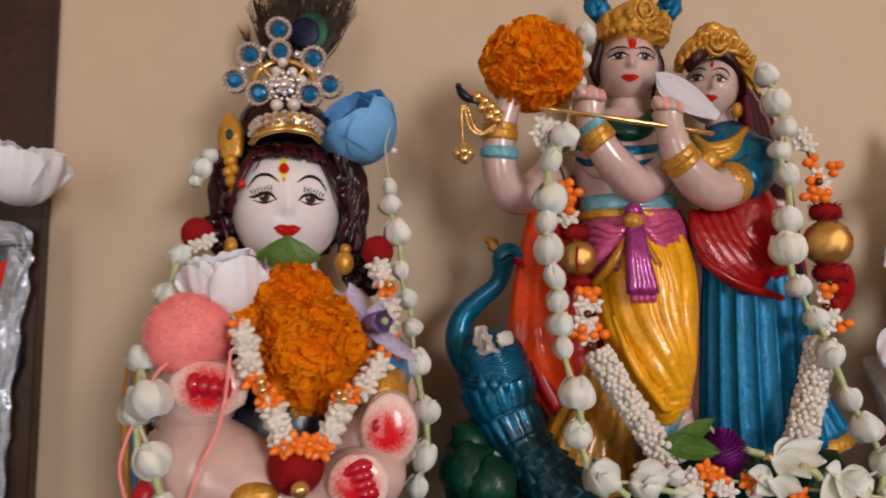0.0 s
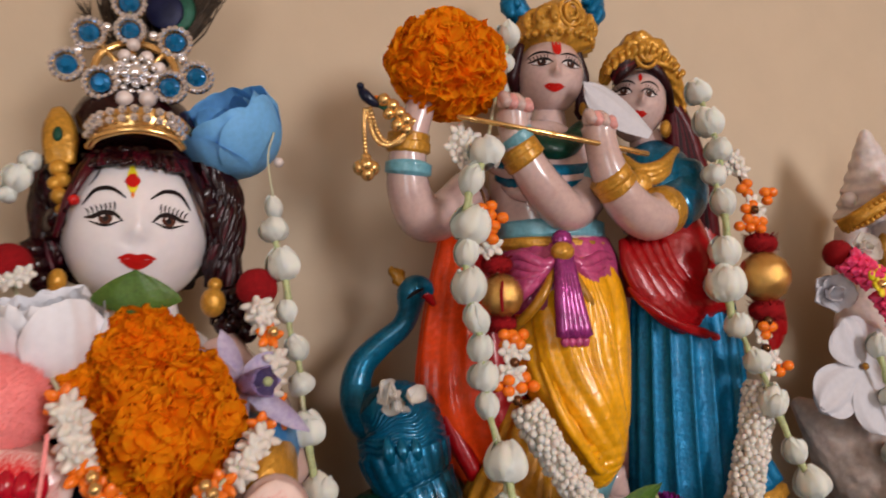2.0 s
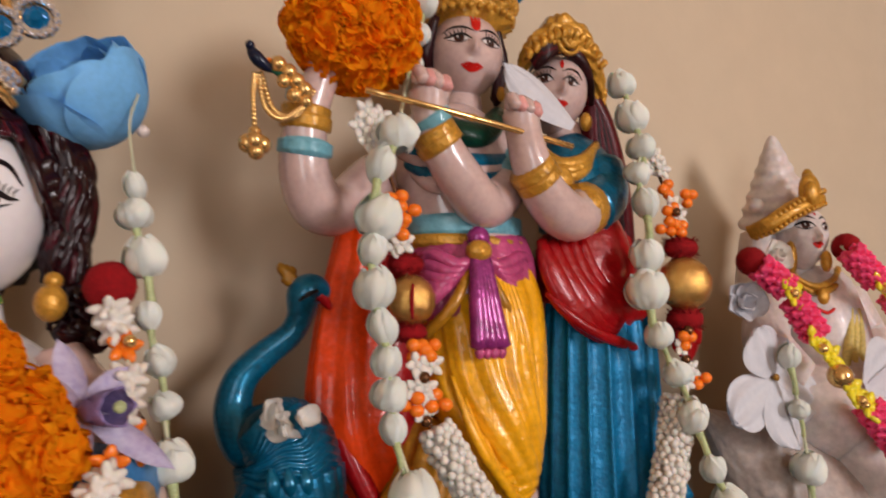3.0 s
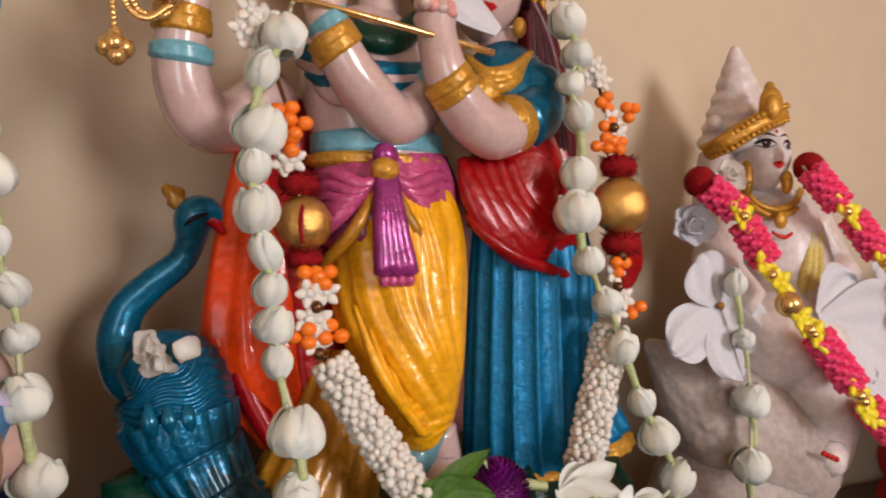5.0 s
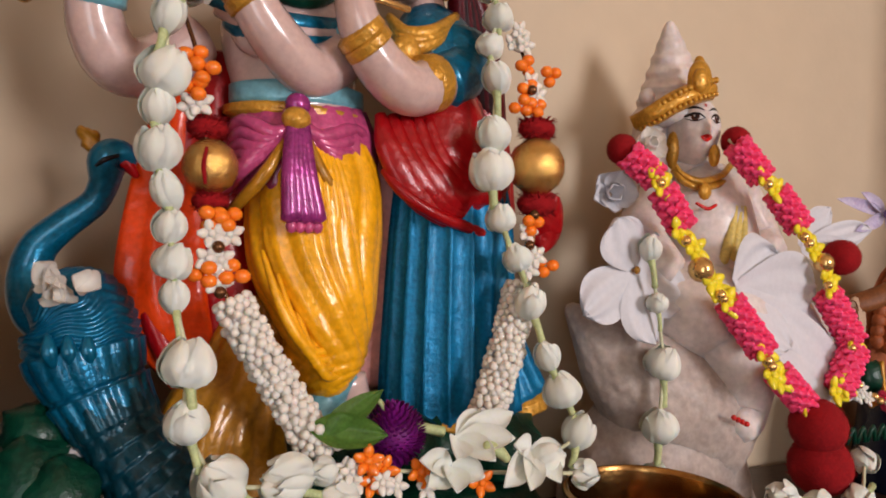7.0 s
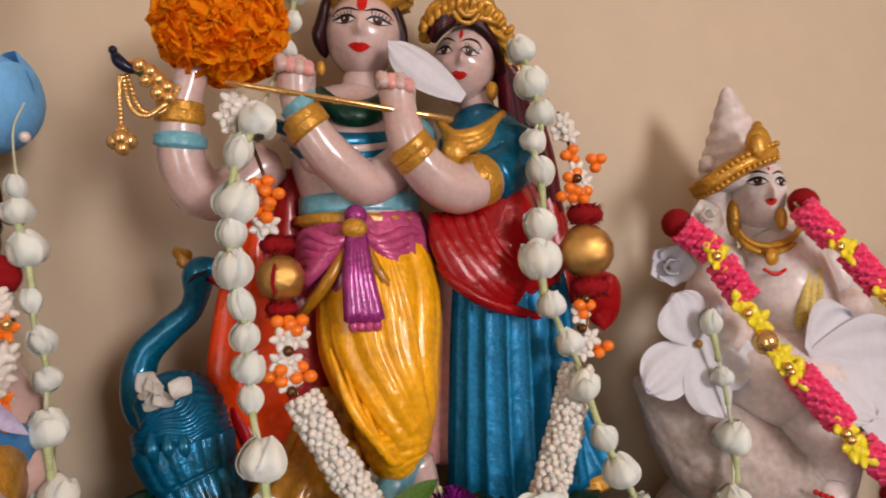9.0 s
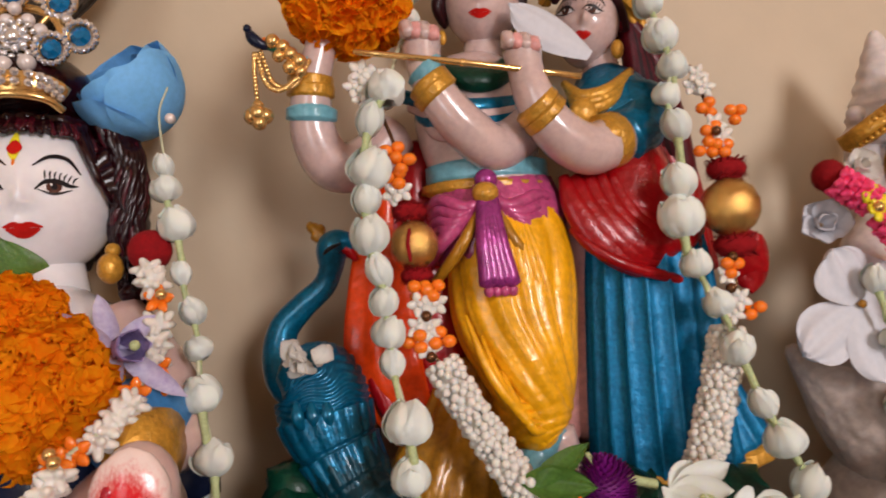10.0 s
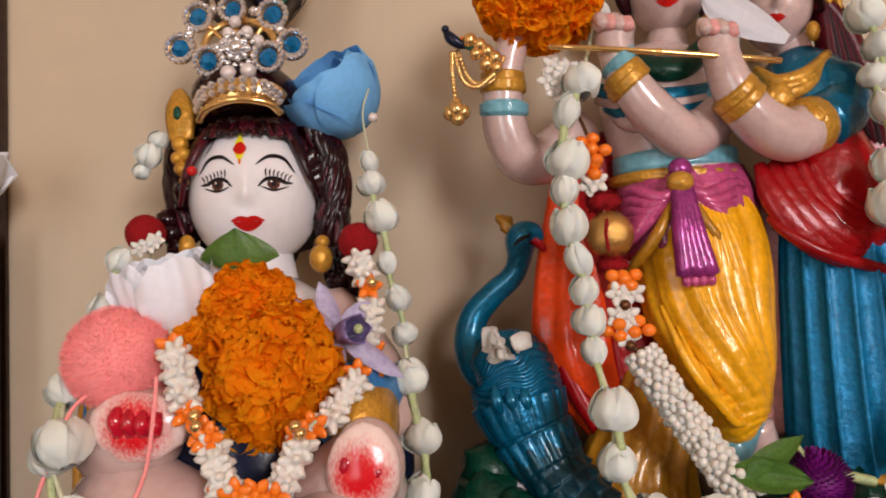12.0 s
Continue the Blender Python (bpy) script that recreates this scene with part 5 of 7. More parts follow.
def cloth_flower(name, c, axis, petals, material, label, seed, category="flower", ruffle=0.03):
    """petals: rows of (count, tilt from the axis in degrees, length, width, cup, curl, start radius)."""
    rnd = random.Random(seed)
    root = thing(name, c, label, category)
    c, ax = Vector(c), Vector(axis).normalized()
    s = ax.orthogonal().normalized()
    t = ax.cross(s)
    for n, tilt, length, width, cup, curl, r0 in petals:
        for i in range(n):
            g = 6.283 * (i + rnd.uniform(-0.12, 0.12)) / n + tilt
            d = s * math.cos(g) + t * math.sin(g)
            k = radians(tilt + rnd.uniform(-6, 6))
            along = ax * math.cos(k) + d * math.sin(k)
            b = Solid()
            b.petal(c + d * r0, along, ax * math.sin(k) - d * math.cos(k), length * rnd.uniform(0.9, 1.1), width * rnd.uniform(0.9, 1.1), material, cup=cup, curl=curl, nu=14, nv=12, ruffle=ruffle, thick=0.0004, phase=rnd.uniform(0, 6))
            under(b.ob("petal"), root)
    return root


def cup_rose(name, c, axis, radius, layers, material, label, seed, squash=1.0, ruffle=0.025):
    """A rose of round cupped petals. layers: rows of (count, size, rim angle, half span in degrees, flare of the rim)."""
    rnd = random.Random(seed)
    root = thing(name, c, label, "flower")
    c, ax = Vector(c), Vector(axis).normalized()
    s = ax.orthogonal().normalized()
    t = ax.cross(s)
    for row, (n, size, rim, span, flare) in enumerate(layers):
        for i in range(n):
            mid = 6.2832 * (i + 0.5 * (row % 2) + rnd.uniform(-0.1, 0.1)) / n + seed
            tip = radians(rim + rnd.uniform(-5, 5))
            wave = rnd.uniform(0, 6)
            b = Solid()
            for off in (0.0, -0.0004):
                def fn(u, v, off=off):
                    e = 2 * u - 1
                    th = radians(172) * (1 - v) + (tip + radians(26) * e ** 4) * v
                    ph = mid + radians(span) * e * (0.55 + 0.45 * math.sin(math.pi * min(1.0, v * 0.75)))
                    r = radius * size * (1 + flare * max(0.0, v - 0.55) ** 2 * 4 + ruffle * (math.sin(5 * e + wave) + 0.6 * math.sin(11 * e + 2 * wave)) * v) + off
                    return c + ax * math.cos(th) * r * squash + (s * math.cos(ph) + t * math.sin(ph)) * math.sin(th) * r
                b.sheet(fn, 18, 14, material)
            under(b.ob("petal"), root)
    return root


# ---- on the child figure
st = Solid()
st.ball((0, 0, 0), 0.00118, M_RHINE, 8)
so = st.ob("rhinestone", flat=True)
STONE = so.data
bpy.data.objects.remove(so)


def small_stone(parent, q):
    o = new("rhinestone", STONE)
    o.location = q
    return under(o, parent)


def rhinestone_crown():
    root = thing("rhinestone_crown", (-0.0759, 0.3500, 0.2323), "gold crown of blue gems and clear rhinestones on the child figurine", "crown")
    gems = [(-0.0840, 0.3760, 0.2858), (-0.0825, 0.3720, 0.2726), (-0.0981, 0.3730, 0.2703), (-0.0652, 0.3730, 0.2696), (-0.1047, 0.3690, 0.2551), (-0.0560, 0.3690, 0.2540), (-0.0916, 0.3660, 0.2477), (-0.0658, 0.3660, 0.2480)]
    frame_b = Solid()
    arc = [(-0.0958, 0.3700, 0.2509), (-0.0935, 0.3730, 0.2622), (-0.0817, 0.3750, 0.2688), (-0.0680, 0.3730, 0.2637), (-0.0625, 0.3700, 0.2520)]
    frame_b.tube([(*q, 0.0017) for q in arc], M_GOLDM, 10)
    for q in gems:
        frame_b.tube([(*q, 0.0011), (*(-0.0797, 0.3720, 0.2520), 0.0011)], M_GOLDM, 8, 2)
    frame_b.tube([(*(-0.0789, 0.3700, 0.2424), 0.0036), (*(-0.0772, 0.3620, 0.2329), 0.0030)], M_GOLDM, 10)
    under(frame_b.ob("frame", label="gold wire frame"), root)
    for i, q in enumerate(gems):
        r = 0.0041 if i != 1 else 0.0036
        g = Solid()
        c = Vector(q)
        g.sheet(lambda u, v: c + Vector((r * math.cos(6.2832 * u) * (1 - v * 0.55), -0.0010 - 0.0022 * v, r * math.sin(6.2832 * u) * (1 - v * 0.55))), 10, 2, M_GEM, wrap=True)
        g.add([c + Vector((r * 0.45 * math.cos(6.2832 * k / 10), -0.0032, r * 0.45 * math.sin(6.2832 * k / 10))) for k in range(10)], [tuple(range(10))], M_GEM)
        gem = under(g.ob("gem", label="faceted blue glass gem", flat=True), root)
        s = Solid()
        s.tube([(*(c + Vector((r * 1.4 * math.cos(a), 0.0002, r * 1.4 * math.sin(a)))), 0.0012) for a in [6.2832 * k / 16 for k in range(17)]], M_GOLDM, 6, 1)
        under(s.ob("setting", label="gold setting"), gem)
        for k in range(16):
            a = 6.2832 * k / 16
            small_stone(gem, c + Vector((r * 1.45 * math.cos(a), -0.0014, r * 1.45 * math.sin(a)))).scale = (1.12, 1.12, 1.12)
    c = Vector((-0.0785, 0.3640, 0.2520))
    for k in range(22):
        ring = 0 if k < 8 else 1
        a = 6.2832 * k / (8 if ring == 0 else 14)
        r = 0.0042 if ring == 0 else 0.0072
        bead(root, "rhinestone", c + Vector((r * math.cos(a), 0.001 * ring, r * math.sin(a))), 0.0016 if ring == 0 else 0.0014, M_RHINE)
    bead(root, "rhinestone", c + Vector((0, -0.001, 0)), 0.0034, M_RHINE)
    for q in ((-0.0820, 0.3620, 0.2409), (-0.0735, 0.3620, 0.2415), (-0.0807, 0.3690, 0.2658), (-0.0838, 0.3690, 0.2609), (-0.0753, 0.3680, 0.2606), (-0.0848, 0.3670, 0.2554), (-0.0704, 0.3670, 0.2562)):
        bead(root, "pearl", q, 0.0034 if q[2] < 0.255 else 0.0027, M_PEARL)
    for q in ((-0.0917, 0.3740, 0.2739), (-0.0739, 0.3740, 0.2721), (-0.1016, 0.3710, 0.2622), (-0.0619, 0.3710, 0.2620), (-0.0891, 0.3690, 0.2547)):
        bead(root, "rhinestone", q, 0.0022, M_RHINE)
    band = [(-0.0934, 0.3590, 0.2250), (-0.0880, 0.3530, 0.2282), (-0.0758, 0.3500, 0.2306), (-0.0637, 0.3530, 0.2295), (-0.0592, 0.3590, 0.2265)]
    g = Solid()
    g.tube([(x, y, z, 0.0044) for x, y, z in band], M_GOLDM, 12, 6, flat=0.25)
    g.tube([(x, y - 0.001, z - 0.0050, 0.0016) for x, y, z in band], M_GOLDM, 8)
    bnd = under(g.ob("band", label="gold band"), root)
    for dz in (0.0025, -0.0009):
        for q in curve(band, 6)[::2]:
            small_stone(bnd, (q[0], q[1] - 0.0034, q[2] + dz)).scale = (1.42, 1.42, 1.42)


rhinestone_crown()


def peacock_feather():
    root = thing("peacock_feather", (-0.0796, 0.4080, 0.2565), "dark peacock feather tucked behind the crown", "feather")
    rnd = random.Random(3)
    b = Solid()
    for i in range(460):
        a = rnd.uniform(-1, 1)
        y = 0.396 + rnd.uniform(-0.003, 0.003)
        p0 = plan(515 + rnd.uniform(-6, 6), 170 - rnd.uniform(0, 50), y)
        p1 = plan(528 + 62 * a + rnd.uniform(-6, 6), 60 + 20 * abs(a) + rnd.uniform(-12, 12), y - 0.002)
        p2 = plan(536 + 92 * a + rnd.uniform(-14, 14), -28 + 34 * abs(a) + rnd.uniform(-24, 20), y)
        b.tube([(*p0, 0.00045), (*p1, 0.00040), (*p2, 0.00012)], M_FEATHER, 4, 4, cap=False)
    for i in range(26):
        p0, p1 = plan(470, 110 + rnd.uniform(-8, 8), 0.4060), plan(424 + rnd.uniform(-5, 22), 50 + rnd.uniform(-8, 34), 0.4060)
        b.tube([(*p0, 0.0004), (*plan(446, 84 + rnd.uniform(-8, 8), 0.4050), 0.0004), (*p1, 0.0001)], M_FEATHER, 4, 4, cap=False)
    under(tagged(b.ob("barb_spray", label="fine brown-black barbs"), kind="stuff"), root)
    e = Solid()
    e.ball((-0.0687, 0.3895, 0.2910), (0.0098, 0.0016, 0.0110), M_FEYEG, 20)
    e.ball((-0.0719, 0.3882, 0.2899), (0.0082, 0.0014, 0.0088), M_FEYE, 20)
    under(e.ob("feather_eye", label="blue-black feather eye with green rim"), root)
    q = Solid()
    q.tube([(*(-0.0801, 0.4070, 0.2529), 0.0009), (*(-0.0769, 0.4065, 0.2861), 0.0007), (*(-0.0694, 0.4060, 0.3267), 0.0004)], M_STRING, 6)
    under(q.ob("quill"), root)


peacock_feather()


def hair_ornament():
    root = thing("hair_ornament", (-0.1052, 0.3700, 0.1973), "embossed gold hair ornament on the child's head", "ornament")
    b = Solid()
    b.tube([(*(-0.1092, 0.3760, 0.2393), 0.0022), (*(-0.1075, 0.3720, 0.2326), 0.0052), (*(-0.1060, 0.3700, 0.2244), 0.0062), (*(-0.1052, 0.3690, 0.2153), 0.0050)], M_GOLD, 16, 6, flat=0.35, ridges=8, amp=0.06)
    under(b.ob("plate"), root)
    d = Solid()
    d.ball((-0.1064, 0.3675, 0.2267), (0.0018, 0.001, 0.0030), M_FEYEG, 12)
    under(d.ob("stone", label="dark green stone"), root)
    for q, r in (((-0.1055, 0.3680, 0.2131), 0.0036), ((-0.1037, 0.3670, 0.2085), 0.0030), ((-0.1062, 0.3670, 0.2070), 0.0030), ((-0.1044, 0.3670, 0.2021), 0.0034), ((-0.1037, 0.3670, 0.1969), 0.0022)):
        bead(root, "gold_drop", q, r, M_GOLD)
    bead(root, "red_stone", (-0.0981, 0.3610, 0.2000), 0.0022, M_LIP)


hair_ornament()

cup_rose("blue_rose", (-0.0420, 0.3840, 0.2366), (-0.50, -0.52, 0.69), 0.0214, [(4, 1.0, 62, 62, 0.10), (4, 0.88, 52, 60, 0.10), (3, 0.70, 45, 68, 0.06), (2, 0.46, 36, 95, 0.0)], M_BLUEROSE, "sky blue foam rose beside the child's crown", 6)
cup_rose("white_rose", plan(404, 500, 0.336), (-0.12, -0.22, 0.97), 0.0176, [(5, 1.0, 58, 44, 0.30), (4, 0.90, 46, 52, 0.16), (4, 0.70, 40, 56, 0.08), (3, 0.40, 34, 70, 0.0)], M_WHITEROSE, "white cloth rose laid on the child's shoulder", 7, ruffle=0.06)
marigold("marigold", [((-0.0587, 0.3320, 0.1189), (0.0235, 0.0270), 0.9), ((-0.0671, 0.3340, 0.1425), (0.0170, 0.0150), 0.9), ((-0.0592, 0.3320, 0.0978), (0.0110, 0.0090), 0.9)], "deep orange marigold cluster on the child's chest", 11)
marigold("marigold", [((-0.0882, 0.3360, 0.1346), (0.0125, 0.0105), 0.8)], "small orange marigold tucked beside the white rose", 12)

g = Solid()
g.petal((-0.0707, 0.3320, 0.1554), (0.0, -0.25, 1), (0, -1, -0.2), 0.0165, 0.0225, M_LEAF, cup=-0.25, curl=-0.10, point=0.8, nu=12, nv=10, ruffle=0.02)
tagged(g.ob("leaf"), "fresh green leaf above the marigold", "leaf")


def lilac_flower(name, c, tips, label, heart):
    root = thing(name, c, label, "flower")
    c = Vector(c)
    for q in tips:
        d = Vector(q) - c
        b = Solid()
        b.petal(c, d, (0, -1, 0.1), d.length, 0.0048, M_LILAC, cup=0.5, curl=-0.06, point=0.4, nu=8, nv=12, thick=0.0004)
        under(b.ob("petal"), root)
    for i in range(5):
        b = Solid()
        a = 6.283 * i / 5
        d = Vector(heart).normalized()
        s = d.orthogonal().normalized()
        s.rotate(Matrix.Rotation(a, 3, d))
        b.petal(c + s * 0.002, d + s * 0.35, -s, 0.0165, 0.0060, M_LILACD, cup=0.5, curl=0.12, point=0.3)
        under(b.ob("inner_petal"), root)
    bead(root, "pistil", c + Vector(heart).normalized() * 0.016, 0.0018, M_STEM)
    return root


lilac_flower("lilac_flower", (-0.0352, 0.3380, 0.1309), [(-0.0548, 0.3280, 0.1456), (-0.0428, 0.3400, 0.1512), (-0.0109, 0.3280, 0.1147), (-0.0364, 0.3280, 0.1091), (-0.0235, 0.3420, 0.1429)], "pale lilac star flower beside the marigold", (0.55, -0.75, 0.12))

pink = thing("pink_pompom", (-0.1107, 0.3220, 0.1268), "coral pink woollen pompom with hanging yarn ends", "pompom")
under(pompom("ball", (-0.1107, 0.3220, 0.1268), 0.0186, M_POM, "", None, 14000, 2), pink)
for pts in ([(-0.0886, 0.3020, 0.1213), (-0.0892, 0.3000, 0.1078), (-0.0913, 0.2980, 0.0913), (-0.0982, 0.2960, 0.0752), (-0.1025, 0.2960, 0.0600)], [(-0.1151, 0.3100, 0.1161), (-0.1194, 0.3060, 0.1106), (-0.1259, 0.3040, 0.0939), (-0.1313, 0.3040, 0.0760), (-0.1285, 0.3040, 0.0604)]):
    y = Solid()
    y.tube([(*q, 0.0007) for q in pts], M_POM, 8, 6)
    under(y.ob("yarn"), pink)

jasmine_string("jasmine_garland", [((-0.0241, 0.3620, 0.2000), 0.0095), ((-0.0240, 0.3620, 0.1913), 0.0118), ((-0.0201, 0.3600, 0.1770), 0.0135), ((-0.0182, 0.3590, 0.1578), 0.0112), ((-0.0144, 0.3580, 0.1430), 0.0110), ((-0.0125, 0.3570, 0.1290), 0.0100), ((-0.0107, 0.3500, 0.1129), 0.0145), ((-0.0061, 0.3460, 0.0907), 0.0148), ((-0.0071, 0.3430, 0.0696), 0.0150), ((-0.0097, 0.3410, 0.0556), 0.0130), ((-0.0104, 0.3400, 0.0397), 0.0140)], "string of white jasmine buds down the child's side", 21)
jasmine_string("jasmine_garland", [((-0.1240, 0.3500, 0.1632), 0.0130), ((-0.1268, 0.3440, 0.1447), 0.0125), ((-0.1294, 0.3360, 0.1313), 0.0120), ((-0.1301, 0.3220, 0.1161), 0.0150), ((-0.1213, 0.3040, 0.1015), 0.0185), ((-0.1270, 0.3070, 0.0961), 0.0140), ((-0.1180, 0.3020, 0.0774), 0.0165), ((-0.1135, 0.3000, 0.0580), 0.0150)], "string of white jasmine buds by the raised hand", 22)
jasmine_string("jasmine_sprig", [((-0.1167, 0.3720, 0.2166), 0.0085), ((-0.1200, 0.3700, 0.2093), 0.0120), ((-0.1234, 0.3700, 0.2028), 0.0082)], "small cluster of jasmine buds beside the hair", 23)
t0 = Solid()
t0.tube([(*(-0.0244, 0.3720, 0.2340), 0.0004), (*(-0.0267, 0.3670, 0.2216), 0.0004), (*(-0.0241, 0.3630, 0.2023), 0.0005)], M_STRING, 5)
t0.ball((-0.0223, 0.3660, 0.2197), 0.0022, M_PEARL, 10)
tagged(t0.ob("thread"), "thin white thread with a pearl hanging from the rose", "thread")


def child_bead_garland():
    root = thing("bead_garland", (-0.0605, 0.2990, 0.0741), "white and orange bead garland with a crimson pompom", "bead garland")
    runs = [((-0.0848, 0.3070, 0.1276), (-0.0808, 0.3050, 0.1137)), ((-0.0710, 0.3010, 0.0985), (-0.0656, 0.2970, 0.0861)), ((-0.0429, 0.3050, 0.0967), (-0.0498, 0.3010, 0.0837)), ((-0.0278, 0.3250, 0.1136), (-0.0354, 0.3170, 0.1034)), ((-0.0234, 0.3450, 0.1388), (-0.0249, 0.3410, 0.1269)), ((-0.0298, 0.3570, 0.1598), (-0.0274, 0.3550, 0.1541))]
    for a, e in runs:
        star_roll(root, a, e)
    for q in ((-0.0796, 0.3040, 0.1092), (-0.0867, 0.3090, 0.1298), (-0.0740, 0.3020, 0.1030), (-0.0713, 0.2990, 0.1015), (-0.0659, 0.2960, 0.0837), (-0.0612, 0.2940, 0.0849), (-0.0551, 0.2950, 0.0846), (-0.0503, 0.2970, 0.0822), (-0.0435, 0.3060, 0.0996), (-0.0400, 0.3110, 0.1017), (-0.0232, 0.3370, 0.1179), (-0.0279, 0.3310, 0.1165), (-0.0251, 0.3530, 0.1479), (-0.0233, 0.3410, 0.1237), (-0.0288, 0.3590, 0.1662)):
        bead_flower(root, q, 0.0050, M_BEADO, (0.1, -1, 0.2), "orange_bead_flower", q[0] * 900)
    for q in ((-0.0757, 0.3000, 0.1087), (-0.0744, 0.2980, 0.1057), (-0.0421, 0.3010, 0.1016), (-0.0444, 0.3040, 0.1035), (-0.0235, 0.3500, 0.1498)):
        bead(root, "gold_bead", q, 0.0021, M_GOLDM)
    under(pompom("crimson_pompom", (-0.0614, 0.3050, 0.0736), 0.0122, M_POMR, "", None, 2200, 5), root)
    bead(root, "gold_bead", (-0.0577, 0.2880, 0.0686), 0.0036, M_GOLDM)
    for q, k in (((-0.0299, 0.3610, 0.1669), 6), ((-0.1198, 0.3650, 0.1751), 7)):
        under(pompom("crimson_pompom", q, 0.0085, M_POMR, "", None, 1300, k), root)
    for q in ((-0.1148, 0.3570, 0.1693), (-0.1188, 0.3570, 0.1682), (-0.1117, 0.3570, 0.1713)):
        bead_flower(root, q, 0.0036, M_BEADW, (0, -1, 0.1), "white_bead_flower", q[0] * 700)
    cord = Solid()
    cord.tube([(*q, 0.0008) for q in ((-0.1203, 0.3670, 0.1735), (-0.1050, 0.3470, 0.1450), (-0.0856, 0.3110, 0.1279), (-0.0763, 0.3040, 0.1073), (-0.0663, 0.2990, 0.0853), (-0.0606, 0.2990, 0.0808), (-0.0495, 0.3010, 0.0836), (-0.0426, 0.3060, 0.1000), (-0.0283, 0.3270, 0.1135), (-0.0234, 0.3490, 0.1402), (-0.0299, 0.3620, 0.1658))], M_STRING, 6)
    under(cord.ob("cord"), root)


def star_roll(root, a, e):
    """A run of white moulded star flowers, threaded one behind the other."""
    a, e = Vector(a), Vector(e)
    d = (e - a).normalized()
    s = d.orthogonal().normalized()
    t = d.cross(s)
    n = max(2, round((e - a).length / 0.0055))
    rnd = random.Random(int(a.x * 1e5))
    for i in range(n + 1):
        b, c, twist = Solid(), a.lerp(e, i / n), rnd.uniform(0, 6)
        turn = Matrix.Rotation(twist, 3, d) @ Matrix.Rotation(rnd.uniform(-0.5, 0.5), 3, s)
        points = [(turn @ w, rnd.uniform(0.0038, 0.0050)) for w in sphere_dirs(13, twist)]

        def spiky(u, v, c=c, points=points):
            g, k = 6.2832 * u, math.pi * v
            q = Vector((math.sin(k) * math.cos(g), math.sin(k) * math.sin(g), math.cos(k)))
            return c + q * (0.0026 + max(reach * math.exp((q.dot(w) - 1) / 0.075) for w, reach in points))
        b.sheet(spiky, 32, 18, M_BEADW, wrap=True)
        under(b.ob("star_bead"), root)


child_bead_garland()

# ---- on the standing pair
marigold("marigold", [((0.0493, 0.3620, 0.2662), (0.0252, 0.0222), 0.75)], "large bright orange marigold by the raised arm", 13)
f = Solid()
f.tube([(*(0.0511, 0.3500, 0.2404), 0.0012), (*(0.0924, 0.3465, 0.2346), 0.0013), (*(0.1420, 0.3500, 0.2295), 0.0013)], M_GOLDM, 10, 4)
f.tube([(*(0.0924, 0.3464, 0.2346), 0.0016), (*(0.0941, 0.3464, 0.2343), 0.0016)], M_GOLDM, 10, 2)
tagged(f.ob("flute"), "thin gold metal flute across both figures", "flute")


def pendant():
    root = thing("bird_pendant", (0.0134, 0.3600, 0.2143), "gold chain pendant with an enamelled bird and bell drops", "pendant")
    b = Solid()
    b.tube([(*(0.0100, 0.3570, 0.2521), 0.0012), (*(0.0121, 0.3550, 0.2480), 0.0024), (*(0.0156, 0.3550, 0.2452), 0.0020), (*(0.0192, 0.3560, 0.2444), 0.0010)], M_NAVY, 12)
    b.ball((0.0101, 0.3555, 0.2520), 0.0017, M_NAVY, 12)
    b.tube([(*(0.0162, 0.3550, 0.2476), 0.0008), (*(0.0213, 0.3540, 0.2463), 0.0014), (*(0.0267, 0.3550, 0.2432), 0.0008)], M_BEADO, 8)
    b.tube([(*(0.0179, 0.3550, 0.2441), 0.0008), (*(0.0227, 0.3540, 0.2416), 0.0014), (*(0.0278, 0.3550, 0.2397), 0.0008)], M_FEYEG, 8)
    under(b.ob("bird", label="black enamel bird"), root)
    for q, r in (((0.0198, 0.3540, 0.2462), 0.0030), ((0.0236, 0.3540, 0.2440), 0.0030), ((0.0265, 0.3540, 0.2411), 0.0030), ((0.0219, 0.3540, 0.2404), 0.0026), ((0.0296, 0.3550, 0.2386), 0.0032), ((0.0261, 0.3550, 0.2361), 0.0030), ((0.0302, 0.3550, 0.2344), 0.0026), ((0.0129, 0.3560, 0.2184), 0.0036), ((0.0107, 0.3570, 0.2174), 0.0034), ((0.0156, 0.3570, 0.2175), 0.0034), ((0.0135, 0.3560, 0.2146), 0.0030), ((0.0130, 0.3570, 0.2216), 0.0024)):
        bead(root, "gold_drop", q, r, M_GOLDM)
    for pts in ([(0.0123, 0.3570, 0.2421), (0.0121, 0.3570, 0.2342), (0.0130, 0.3570, 0.2216)], [(0.0135, 0.3570, 0.2422), (0.0163, 0.3560, 0.2308), (0.0220, 0.3550, 0.2272), (0.0290, 0.3550, 0.2321)], [(0.0148, 0.3580, 0.2431), (0.0194, 0.3570, 0.2305), (0.0274, 0.3560, 0.2293), (0.0334, 0.3570, 0.2392)]):
        c = Solid()
        for i, q in enumerate(curve(pts, 8)):
            c.ball(q, (0.0011, 0.0008, 0.0013), M_GOLDM, 8)
        under(c.ob("chain", label="fine gold chain"), root)


pendant()

g = Solid()
tip, root_q = Vector(plan(1160, 126, 0.3640)), Vector(plan(1272, 206, 0.3610))
g.petal(root_q, tip - root_q, (0.1, -1, 0.25), (tip - root_q).length, 0.0098, M_PETAL, cup=-0.28, curl=-0.03, nu=18, nv=18, ruffle=0.05)
tagged(g.ob("white_petal"), "single white petal caught across the woman's face", "petal")

